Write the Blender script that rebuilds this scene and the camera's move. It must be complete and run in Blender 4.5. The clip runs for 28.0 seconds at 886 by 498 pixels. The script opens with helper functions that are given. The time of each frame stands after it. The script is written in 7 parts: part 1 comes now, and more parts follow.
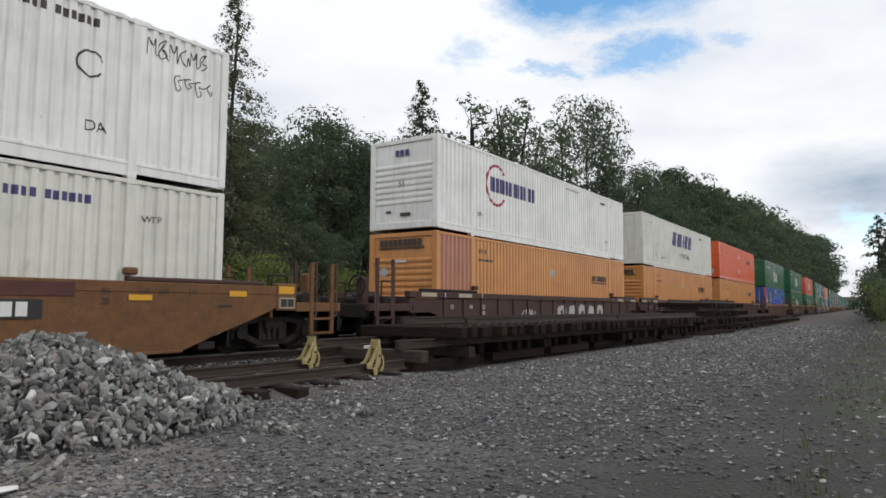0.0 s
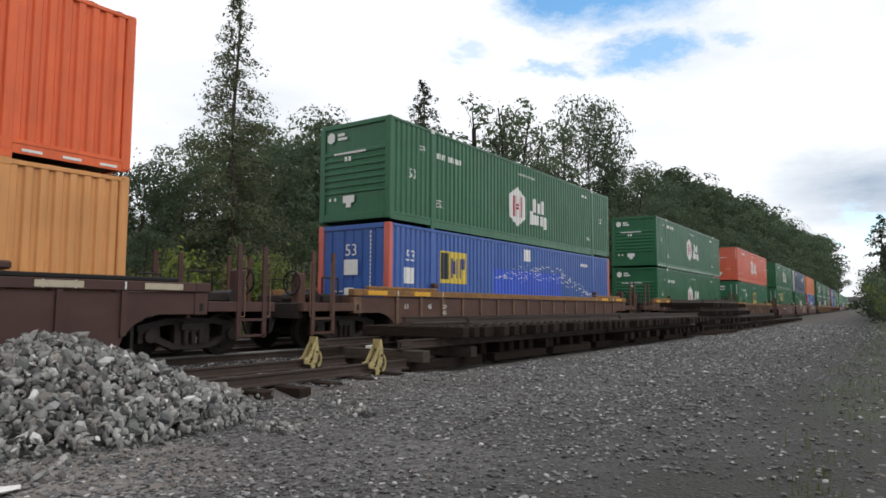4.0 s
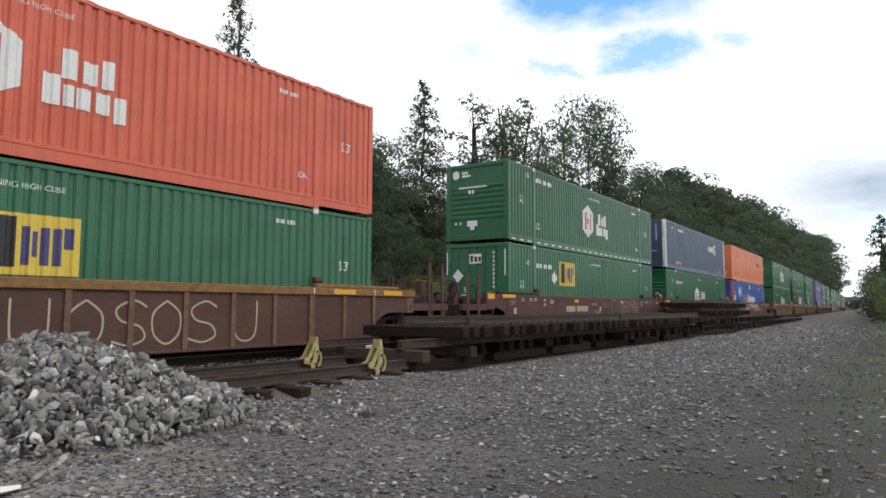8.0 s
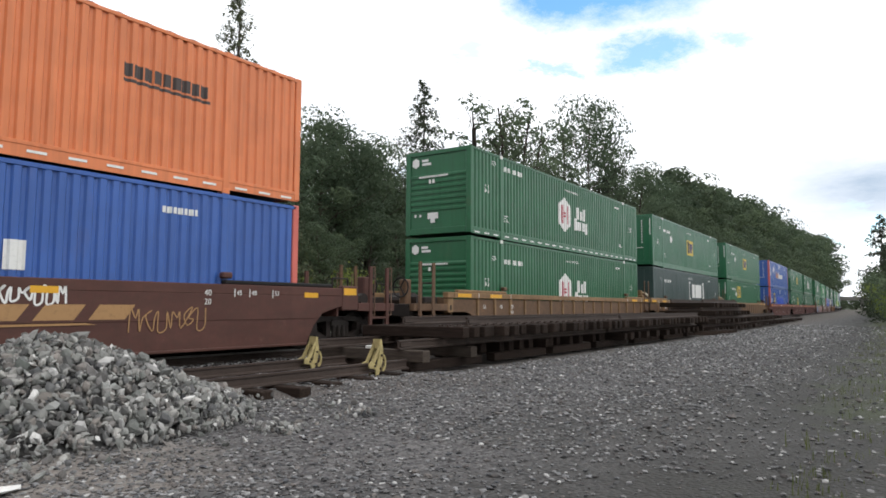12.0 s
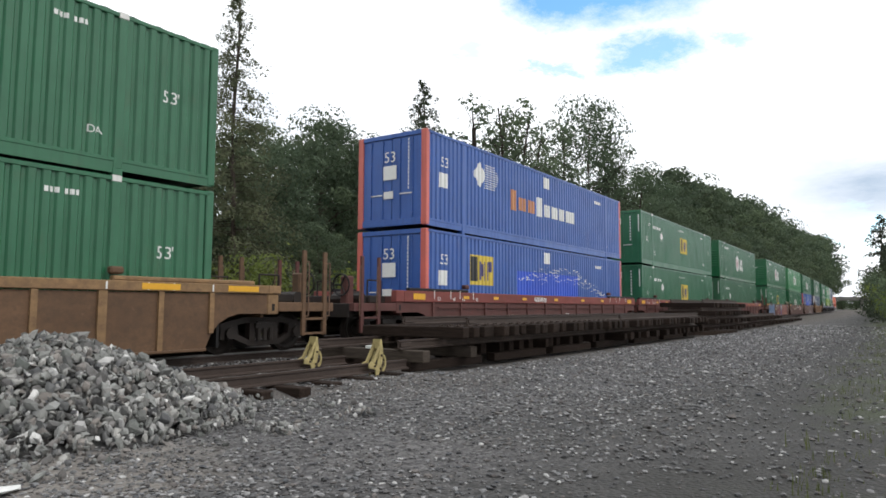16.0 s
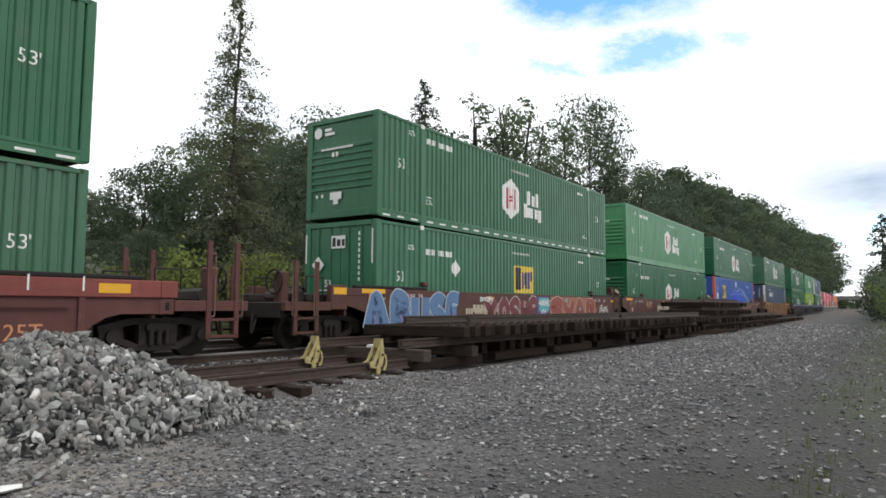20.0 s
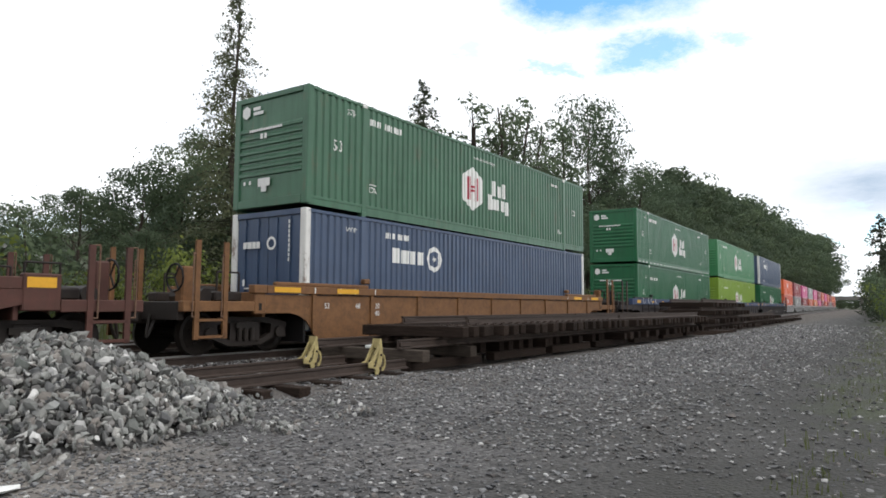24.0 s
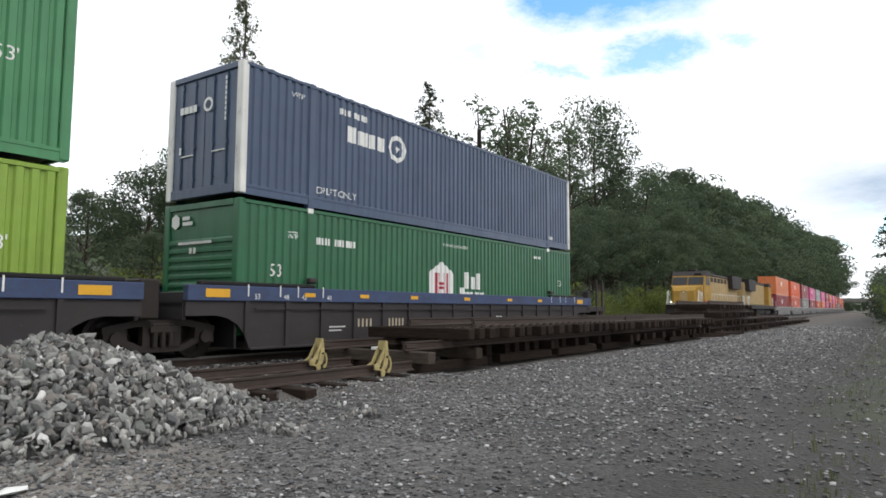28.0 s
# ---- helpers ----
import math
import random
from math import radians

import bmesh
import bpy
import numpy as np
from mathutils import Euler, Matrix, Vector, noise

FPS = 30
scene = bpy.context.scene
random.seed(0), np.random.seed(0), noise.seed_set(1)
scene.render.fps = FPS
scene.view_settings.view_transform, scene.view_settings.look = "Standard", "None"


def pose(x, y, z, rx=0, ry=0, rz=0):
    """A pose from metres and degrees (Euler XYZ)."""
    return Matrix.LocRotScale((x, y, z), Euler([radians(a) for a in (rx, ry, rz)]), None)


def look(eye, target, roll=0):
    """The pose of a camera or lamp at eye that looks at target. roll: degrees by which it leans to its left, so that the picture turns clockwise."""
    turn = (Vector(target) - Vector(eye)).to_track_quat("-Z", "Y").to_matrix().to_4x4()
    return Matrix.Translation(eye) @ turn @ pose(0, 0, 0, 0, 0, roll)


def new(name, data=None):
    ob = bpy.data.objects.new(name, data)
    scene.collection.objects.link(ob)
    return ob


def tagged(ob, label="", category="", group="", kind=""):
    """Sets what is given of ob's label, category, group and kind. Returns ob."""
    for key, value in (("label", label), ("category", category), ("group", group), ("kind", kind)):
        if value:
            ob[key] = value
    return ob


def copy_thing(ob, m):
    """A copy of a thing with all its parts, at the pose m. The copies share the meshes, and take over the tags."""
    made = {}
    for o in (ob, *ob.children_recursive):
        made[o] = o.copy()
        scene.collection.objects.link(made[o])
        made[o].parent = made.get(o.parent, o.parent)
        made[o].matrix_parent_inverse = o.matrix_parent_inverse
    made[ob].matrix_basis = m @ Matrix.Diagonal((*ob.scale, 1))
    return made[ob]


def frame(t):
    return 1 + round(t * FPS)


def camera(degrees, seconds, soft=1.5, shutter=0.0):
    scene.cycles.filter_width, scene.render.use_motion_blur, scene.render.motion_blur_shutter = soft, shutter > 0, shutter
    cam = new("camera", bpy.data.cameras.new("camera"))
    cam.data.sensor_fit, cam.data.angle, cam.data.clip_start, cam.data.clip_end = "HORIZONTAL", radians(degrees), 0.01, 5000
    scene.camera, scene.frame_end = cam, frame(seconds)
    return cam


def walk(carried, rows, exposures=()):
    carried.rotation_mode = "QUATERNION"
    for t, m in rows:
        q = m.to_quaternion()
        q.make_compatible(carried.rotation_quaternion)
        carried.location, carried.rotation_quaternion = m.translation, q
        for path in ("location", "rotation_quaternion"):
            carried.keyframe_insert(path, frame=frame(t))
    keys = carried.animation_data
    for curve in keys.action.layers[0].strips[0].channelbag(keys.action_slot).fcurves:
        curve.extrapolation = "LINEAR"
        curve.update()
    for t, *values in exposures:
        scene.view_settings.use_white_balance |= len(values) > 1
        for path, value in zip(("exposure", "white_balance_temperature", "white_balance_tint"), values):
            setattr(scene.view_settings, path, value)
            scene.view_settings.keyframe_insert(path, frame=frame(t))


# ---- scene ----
# ---- camera ----
EYE = Vector((0.0, 0.0, 1.03))
FOCAL = 1182.4
CURVE = 0.000129
CURVE_END = 160.0
SPEED = 16.0
GROUND = -0.15
LENGTH = 16.154


def bend(x):
    """Sideways offset of the line: a wide curve, then straight on."""
    x = max(0.0, x)
    if x < CURVE_END:
        return CURVE * x * x
    return CURVE * CURVE_END ** 2 + 2 * CURVE * CURVE_END * (x - CURVE_END)


def slope(x):
    return 2 * CURVE * min(max(0.0, x), CURVE_END)


def aim(dx, dy):
    """Camera pose with a small shake given as picture offsets."""
    a = radians(55.374) - dx / FOCAL
    b = radians(4.892) + dy / FOCAL
    way = Vector((math.sin(a) * math.cos(b), math.cos(a) * math.cos(b), math.sin(b)))
    return look(EYE, EYE + way * 10, 0.268)


cam = camera(67.09, 28.0, soft=1.7)
SHAKE = [(0.0, -3.3, 0.3), (0.5, 1.5, 4.0), (1.0, 1.5, 0.0), (1.5, 2.0, -0.8), (2.0, 1.2, 0.0), (2.5, 0.3, -2.9),
         (3.0, 2.8, 4.4), (3.5, 0.0, 0.0), (5.5, 0.0, 0.0), (10.5, 0.2, 0.0), (11.0, -0.2, 1.4), (11.5, 0.3, 0.0),
         (12.5, -0.2, 0.0), (18.5, 0.0, 0.0), (19.0, -0.3, -1.2), (19.5, -0.3, -0.3), (20.0, 1.7, -1.2), (20.5, 1.2, -1.5),
         (21.0, -1.8, 0.8), (21.5, -0.5, 0.8), (23.5, -0.9, -0.8), (25.5, 0.0, -0.2), (26.0, -0.6, -1.4), (26.5, -0.5, 1.2),
         (27.5, 1.2, 1.4), (28.0, 9.5, 2.6)]
walk(cam, [(t, aim(dx, dy)) for t, dx, dy in SHAKE], exposures=[(0.0, -0.56), (3.5, -0.42), (7.0, -0.26), (11.0, -0.10), (28.0, -0.08)])

# ---- sky and sun ----
SUN_AZIMUTH = 162.0     # degrees, clockwise from +y
SUN_HEIGHT = 48.0
world = bpy.data.worlds.new("sky")
scene.world = world
world.use_nodes = True


def sky_nodes():
    nt = world.node_tree
    nt.nodes.clear()
    N, K = nt.nodes.new, nt.links.new
    out, bg = N("ShaderNodeOutputWorld"), N("ShaderNodeBackground")
    sky = N("ShaderNodeTexSky")
    sky.sky_type, sky.sun_disc = "NISHITA", False
    sky.sun_elevation, sky.sun_rotation = radians(SUN_HEIGHT), radians(SUN_AZIMUTH)
    sky.dust_density, sky.ozone_density = 0.0, 1.2
    blue = N("ShaderNodeVectorMath")
    blue.operation = "SCALE"
    blue.inputs["Scale"].default_value = 0.30
    rich = N("ShaderNodeHueSaturation")
    rich.inputs["Hue"].default_value, rich.inputs["Saturation"].default_value = 0.49, 1.18
    K(sky.outputs[0], rich.inputs["Color"])
    K(rich.outputs[0], blue.inputs[0])
    tc = N("ShaderNodeTexCoord")
    sep = N("ShaderNodeSeparateXYZ")
    K(tc.outputs["Generated"], sep.inputs[0])
    # directions are flattened onto a cloud deck
    zz = N("ShaderNodeMath"); zz.operation = "MAXIMUM"; zz.inputs[1].default_value = 0.06
    K(sep.outputs[2], zz.inputs[0])
    zo = N("ShaderNodeMath"); zo.operation = "ADD"; zo.inputs[1].default_value = 0.12
    K(zz.outputs[0], zo.inputs[0])
    comb = N("ShaderNodeCombineXYZ")
    for i in (0, 1):
        d = N("ShaderNodeMath"); d.operation = "DIVIDE"
        K(sep.outputs[i], d.inputs[0]); K(zo.outputs[0], d.inputs[1]); K(d.outputs[0], comb.inputs[i])

    def noise_at(scale, detail, shift, rough=0.55):
        m = N("ShaderNodeMapping")
        m.inputs["Location"].default_value = shift
        K(comb.outputs[0], m.inputs[0])
        n = N("ShaderNodeTexNoise")
        n.inputs["Scale"].default_value, n.inputs["Detail"].default_value = scale, detail
        n.inputs["Roughness"].default_value = rough
        K(m.outputs[0], n.inputs["Vector"])
        return n.outputs[0]

    def ramp(src, pairs):
        r = N("ShaderNodeValToRGB")
        while len(r.color_ramp.elements) < len(pairs):
            r.color_ramp.elements.new(0.5)
        for e, (p, c) in zip(r.color_ramp.elements, pairs):
            e.position, e.color = p, (c, c, c, 1) if not isinstance(c, tuple) else (*c, 1)
        K(src, r.inputs[0])
        return r.outputs[0]

    # ragged holes in the cloud deck, placed by three fixed directions
    def dot(v):
        n = N("ShaderNodeVectorMath"); n.operation = "DOT_PRODUCT"
        K(tc.outputs["Generated"], n.inputs[0])
        n.inputs[1].default_value = v
        return n.outputs["Value"]

    def math2(op, p, q):
        n = N("ShaderNodeMath"); n.operation = op
        for i, v in enumerate((p, q)):
            if isinstance(v, (int, float)):
                n.inputs[i].default_value = v
            else:
                K(v, n.inputs[i])
        return n.outputs[0]

    a0, b0 = radians(55.37), radians(4.9)
    fore = Vector((math.sin(a0) * math.cos(b0), math.cos(a0) * math.cos(b0), math.sin(b0)))
    side = Vector((math.cos(a0), -math.sin(a0), 0))
    over = side.cross(fore)
    ahead = math2("MAXIMUM", dot(fore), 0.05)
    warp1 = math2("MULTIPLY", math2("SUBTRACT", noise_at(2.6, 9, (5.0, 1.0, 0.0), 0.74), 0.5), 0.34)
    warp2 = math2("MULTIPLY", math2("SUBTRACT", noise_at(3.0, 9, (9.0, 4.0, 0.0), 0.74), 0.5), 0.13)
    u = math2("ADD", math2("DIVIDE", dot(side), ahead), warp1)
    v = math2("ADD", math2("DIVIDE", dot(over), ahead), warp2)
    hole = None
    for cu, cv, ru, rv, gain in ((0.22, 0.388, 0.20, 0.075, 1.0), (0.30, 0.290, 0.10, 0.038, 0.85), (0.17, 0.262, 0.05, 0.018, 0.6), (0.03, 0.300, 0.06, 0.03, 0.4),
                                 (0.44, 0.318, 0.045, 0.016, 0.45), (0.05, 0.46, 0.35, 0.06, 0.5), (0.63, 0.03, 0.05, 0.045, 0.7)):
        du = math2("DIVIDE", math2("SUBTRACT", u, cu), ru)
        dv = math2("DIVIDE", math2("SUBTRACT", v, cv), rv)
        d = math2("SQRT", math2("ADD", math2("MULTIPLY", du, du), math2("MULTIPLY", dv, dv)), 0.0)
        h = math2("MULTIPLY", ramp(d, [(0.35, 1.0), (1.0, 0.0)]), gain)
        hole = h if hole is None else math2("MAXIMUM", hole, h)
    hole = math2("MULTIPLY", hole, ramp(dot(fore), [(0.15, 0.0), (0.3, 1.0)]))
    cover = ramp(noise_at(0.75, 6, (1.15, 0.35, 0.0)), [(0.20, 0.35), (0.42, 1.0)])
    cover = math2("MULTIPLY", cover, math2("SUBTRACT", 1.0, hole))
    body = ramp(noise_at(0.9, 5, (3.1, 7.4, 0.0)), [(0.28, (1.12, 1.18, 1.28)), (0.55, (1.45, 1.48, 1.53))])
    # a grey bank of cloud low over the road
    bu = math2("DIVIDE", math2("SUBTRACT", math2("SUBTRACT", u, math2("MULTIPLY", warp1, 0.6)), 0.64), 0.20)
    bv = math2("DIVIDE", math2("SUBTRACT", math2("SUBTRACT", v, math2("MULTIPLY", warp2, 0.5)), 0.100), 0.075)
    bank = ramp(math2("SQRT", math2("ADD", math2("MULTIPLY", bu, bu), math2("MULTIPLY", bv, bv)), 0.0), [(0.0, 0.95), (1.0, 0.0)])
    grey = N("ShaderNodeMix"); grey.data_type = "RGBA"
    grey.inputs["B"].default_value = (0.52, 0.66, 0.84, 1)
    K(math2("MULTIPLY", bank, ramp(dot(fore), [(0.15, 0.0), (0.3, 1.0)])), grey.inputs["Factor"]); K(body, grey.inputs["A"])
    body = grey.outputs["Result"]
    mix = N("ShaderNodeMix"); mix.data_type = "RGBA"
    K(cover, mix.inputs["Factor"]); K(blue.outputs[0], mix.inputs["A"]); K(body, mix.inputs["B"])
    K(mix.outputs["Result"], bg.inputs["Color"])
    bg.inputs["Strength"].default_value = 1.0
    K(bg.outputs[0], out.inputs[0])


sky_nodes()
sun = new("sun", bpy.data.lights.new("sun", "SUN"))
sun.data.energy, sun.data.angle, sun.data.color = 1.15, radians(12), (1.0, 0.97, 0.94)
sa, se = radians(SUN_AZIMUTH), radians(SUN_HEIGHT)
sun.matrix_world = look((math.sin(sa) * math.cos(se) * 50, math.cos(sa) * math.cos(se) * 50, math.sin(se) * 50), (0, 0, 0))

# ---- materials ----


def mat_base(name):
    m = bpy.data.materials.new(name)
    m.use_nodes = True
    nt = m.node_tree
    return m, nt, nt.nodes["Principled BSDF"]


def nd(nt, kind, **inputs):
    n = nt.nodes.new("ShaderNode" + kind)
    for k, v in inputs.items():
        n.inputs[k].default_value = v
    return n


def coords(nt, stretch=(1, 1, 1), vary=True):
    tc = nd(nt, "TexCoord")
    mp = nd(nt, "Mapping", Scale=stretch)
    if vary:
        info = nd(nt, "ObjectInfo")
        mul = nd(nt, "Math"); mul.operation = "MULTIPLY"; mul.inputs[1].default_value = 37.0
        nt.links.new(info.outputs["Random"], mul.inputs[0])
        add = nd(nt, "VectorMath"); add.operation = "ADD"
        nt.links.new(tc.outputs["Object"], add.inputs[0])
        nt.links.new(mul.outputs[0], add.inputs[1])
        nt.links.new(add.outputs[0], mp.inputs[0])
    else:
        nt.links.new(tc.outputs["Object"], mp.inputs[0])
    return mp.outputs[0]


def tex(nt, vec, scale, detail=4, rough=0.6):
    n = nd(nt, "TexNoise", Scale=scale, Detail=detail, Roughness=rough)
    nt.links.new(vec, n.inputs["Vector"])
    return n.outputs[0]


def remap(nt, src, lo, hi, a=0.0, b=1.0):
    r = nd(nt, "MapRange")
    for i, v in enumerate((lo, hi, a, b)):
        r.inputs[i + 1].default_value = v
    nt.links.new(src, r.inputs[0])
    return r.outputs[0]


def blend(nt, fac, a, b, mode="MIX"):
    m = nd(nt, "Mix"); m.data_type = "RGBA"; m.blend_type = mode
    for s, v in (("Factor", fac), ("A", a), ("B", b)):
        if isinstance(v, (tuple, float, int)):
            m.inputs[s].default_value = v if s == "Factor" else (*v[:3], 1)
        else:
            nt.links.new(v, m.inputs[s])
    return m.outputs["Result"]


def bump(nt, bsdf, height, strength=0.3, distance=0.01):
    b = nd(nt, "Bump", Strength=strength, Distance=distance)
    nt.links.new(height, b.inputs["Height"])
    nt.links.new(b.outputs[0], bsdf.inputs["Normal"])


def paint(name, rgb, rough=0.34, rust=0.25, fade=0.16, bare=0.10):
    """Weathered enamel on steel: faded patches, run-down streaks, rust specks."""
    m, nt, p = mat_base(name)
    big = remap(nt, tex(nt, coords(nt, (0.5, 0.5, 0.9)), 1.2, 3), 0.3, 0.7)
    streak = remap(nt, tex(nt, coords(nt, (9, 9, 0.55)), 1.0, 4), 0.45, 0.75)
    speck = remap(nt, tex(nt, coords(nt, (3, 3, 1.6)), 5.0, 8, 0.7), 0.66, 0.74)
    pale = tuple(min(1, c * 1.22 + 0.008) for c in rgb)
    dark = tuple(c * (1 - fade * 1.6) for c in rgb)
    c = blend(nt, big, dark, pale)
    c = blend(nt, 0.6, c, rgb)
    soft = nd(nt, "Math"); soft.operation = "MULTIPLY"; soft.inputs[1].default_value = 0.40
    nt.links.new(streak, soft.inputs[0])
    c = blend(nt, soft.outputs[0], c, tuple(x * 0.48 + 0.008 for x in rgb))
    r = nd(nt, "Math"); r.operation = "MULTIPLY"; r.inputs[1].default_value = rust
    nt.links.new(speck, r.inputs[0])
    c = blend(nt, r.outputs[0], c, (0.09, 0.045, 0.025))
    patch = remap(nt, tex(nt, coords(nt, (1.1, 1.1, 0.5)), 2.0, 7, 0.72), 0.57, 0.66, 0.0, bare)
    c = blend(nt, patch, c, (0.14, 0.075, 0.045))
    dust = remap(nt, tex(nt, coords(nt, (0.35, 0.35, 0.8)), 1.7, 6, 0.7), 0.42, 0.72, 0.0, 0.22)
    c = blend(nt, dust, c, tuple(0.75 * x + 0.022 for x in rgb))
    nt.links.new(c, p.inputs["Base Color"])
    rr = remap(nt, streak, 0, 1, rough, min(1, rough + 0.25))
    nt.links.new(rr, p.inputs["Roughness"])
    p.inputs["Coat Weight"].default_value, p.inputs["Coat Roughness"].default_value = 0.2, 0.22
    p.inputs["Specular IOR Level"].default_value = 0.38
    bump(nt, p, tex(nt, coords(nt), 1.4, 3), 0.25, 0.02)
    return m


def steel(name, rgb, rough=0.6, dirt=(0.05, 0.035, 0.025), amount=0.6):
    """Grimy car steel: oxide paint under brake dust, rust blooms."""
    m, nt, p = mat_base(name)
    big = remap(nt, tex(nt, coords(nt, (0.6, 0.6, 1.2)), 1.6, 5), 0.35, 0.7)
    fine = remap(nt, tex(nt, coords(nt, (2.2, 2.2, 2.6)), 3.0, 7, 0.75), 0.42, 0.72)
    c = blend(nt, big, rgb, tuple(x * 0.72 for x in rgb))
    a = nd(nt, "Math"); a.operation = "MULTIPLY"; a.inputs[1].default_value = amount
    nt.links.new(fine, a.inputs[0])
    c = blend(nt, a.outputs[0], c, dirt)
    blotch = remap(nt, tex(nt, coords(nt, (1, 1, 1.6)), 1.1, 6, 0.68), 0.52, 0.64, 0.0, 0.55)
    c = blend(nt, blotch, c, tuple(0.55 * x + 0.3 * y for x, y in zip(rgb, dirt)))
    runs = remap(nt, tex(nt, coords(nt, (5, 5, 0.5)), 1.1, 5, 0.65), 0.52, 0.78, 0.0, 0.26)
    c = blend(nt, runs, c, tuple(x * 0.45 for x in rgb))
    worn = remap(nt, tex(nt, coords(nt, (1.5, 1.5, 1.5)), 2.6, 7, 0.72), 0.62, 0.70, 0.0, 0.45)
    c = blend(nt, worn, c, tuple(min(1, x * 1.25 + 0.02) for x in rgb))
    nt.links.new(c, p.inputs["Base Color"])
    p.inputs["Roughness"].default_value = rough
    p.inputs["Specular IOR Level"].default_value = 0.25
    bump(nt, p, tex(nt, coords(nt), 14, 6), 0.25, 0.006)
    return m


def flat_paint(name, rgb, rough=0.5, wear=0.35):
    """Stencilled marking or tape, a little worn."""
    m, nt, p = mat_base(name)
    w = remap(nt, tex(nt, coords(nt, (2, 2, 2)), 6.0, 7, 0.7), 0.50, 0.75, 0, wear)
    c = blend(nt, w, rgb, tuple(x * 0.5 for x in rgb))
    nt.links.new(c, p.inputs["Base Color"])
    p.inputs["Roughness"].default_value = rough
    return m


def stone_mat(name, tones, scale=9.0):
    m, nt, p = mat_base(name)
    geo = nd(nt, "NewGeometry")
    info = nd(nt, "ObjectInfo")
    s = nd(nt, "Math"); s.operation = "ADD"
    nt.links.new(geo.outputs["Random Per Island"], s.inputs[0])
    nt.links.new(info.outputs["Random"], s.inputs[1])
    fr = nd(nt, "Math"); fr.operation = "FRACT"
    nt.links.new(s.outputs[0], fr.inputs[0])
    ramp = nd(nt, "ValToRGB")
    ramp.color_ramp.interpolation = "LINEAR"
    while len(ramp.color_ramp.elements) < len(tones):
        ramp.color_ramp.elements.new(0.5)
    for i, (e, t) in enumerate(zip(ramp.color_ramp.elements, tones)):
        e.position, e.color = i / (len(tones) - 1), (*t, 1)
    nt.links.new(fr.outputs[0], ramp.inputs[0])
    g = remap(nt, tex(nt, coords(nt, (1, 1, 1), False), scale, 8, 0.7), 0.3, 0.72, 0.62, 1.18)
    c = blend(nt, 1.0, ramp.outputs[0], g, "MULTIPLY")
    nt.links.new(c, p.inputs["Base Color"])
    p.inputs["Roughness"].default_value = 0.88
    bump(nt, p, tex(nt, coords(nt, (1, 1, 1), False), scale * 4, 6), 0.5, 0.01)
    return m


def leaf_mat(name, dark, light):
    m, nt, p = mat_base(name)
    geo = nd(nt, "NewGeometry")
    big = tex(nt, coords(nt, (1, 1, 1)), 0.35, 3)
    f = nd(nt, "Math"); f.operation = "MULTIPLY_ADD"; f.inputs[1].default_value = 0.25
    nt.links.new(geo.outputs["Random Per Island"], f.inputs[0])
    k = remap(nt, big, 0.35, 0.65, -0.1, 0.4)
    nt.links.new(k, f.inputs[2])
    f.use_clamp = True
    c = blend(nt, f.outputs[0], dark, light)
    own = nd(nt, "ObjectInfo")
    c = blend(nt, remap(nt, own.outputs["Random"], 0.0, 1.0, 0.0, 0.42), c, tuple(x * y for x, y in zip(dark, (0.62, 0.60, 0.62))))
    c = blend(nt, remap(nt, tex(nt, coords(nt, (1, 1, 1)), 0.13, 2), 0.5, 0.7, 0.0, 0.45), c, tuple(x * y for x, y in zip(light, (1.02, 0.98, 0.84))))
    nt.links.new(c, p.inputs["Base Color"])
    p.inputs["Roughness"].default_value = 0.7
    p.inputs["Specular IOR Level"].default_value = 0.25
    tr = nd(nt, "BsdfTranslucent")
    nt.links.new(c, tr.inputs["Color"])
    mx = nd(nt, "MixShader", Fac=0.45)
    nt.links.new(p.outputs[0], mx.inputs[1])
    nt.links.new(tr.outputs[0], mx.inputs[2])
    nt.links.new(mx.outputs[0], nt.nodes["Material Output"].inputs[0])
    return m


def wood_mat(name, rgb):
    m, nt, p = mat_base(name)
    g = remap(nt, tex(nt, coords(nt, (14, 1.2, 14)), 2.5, 6, 0.7), 0.3, 0.7)
    c = blend(nt, g, tuple(x * 0.45 for x in rgb), rgb)
    info = nd(nt, "ObjectInfo")
    v = remap(nt, info.outputs["Random"], 0, 1, 0.65, 1.25)
    c = blend(nt, 1.0, c, v, "MULTIPLY")
    nt.links.new(c, p.inputs["Base Color"])
    p.inputs["Roughness"].default_value = 0.9
    p.inputs["Specular IOR Level"].default_value = 0.12
    bump(nt, p, g, 0.5, 0.012)
    return m


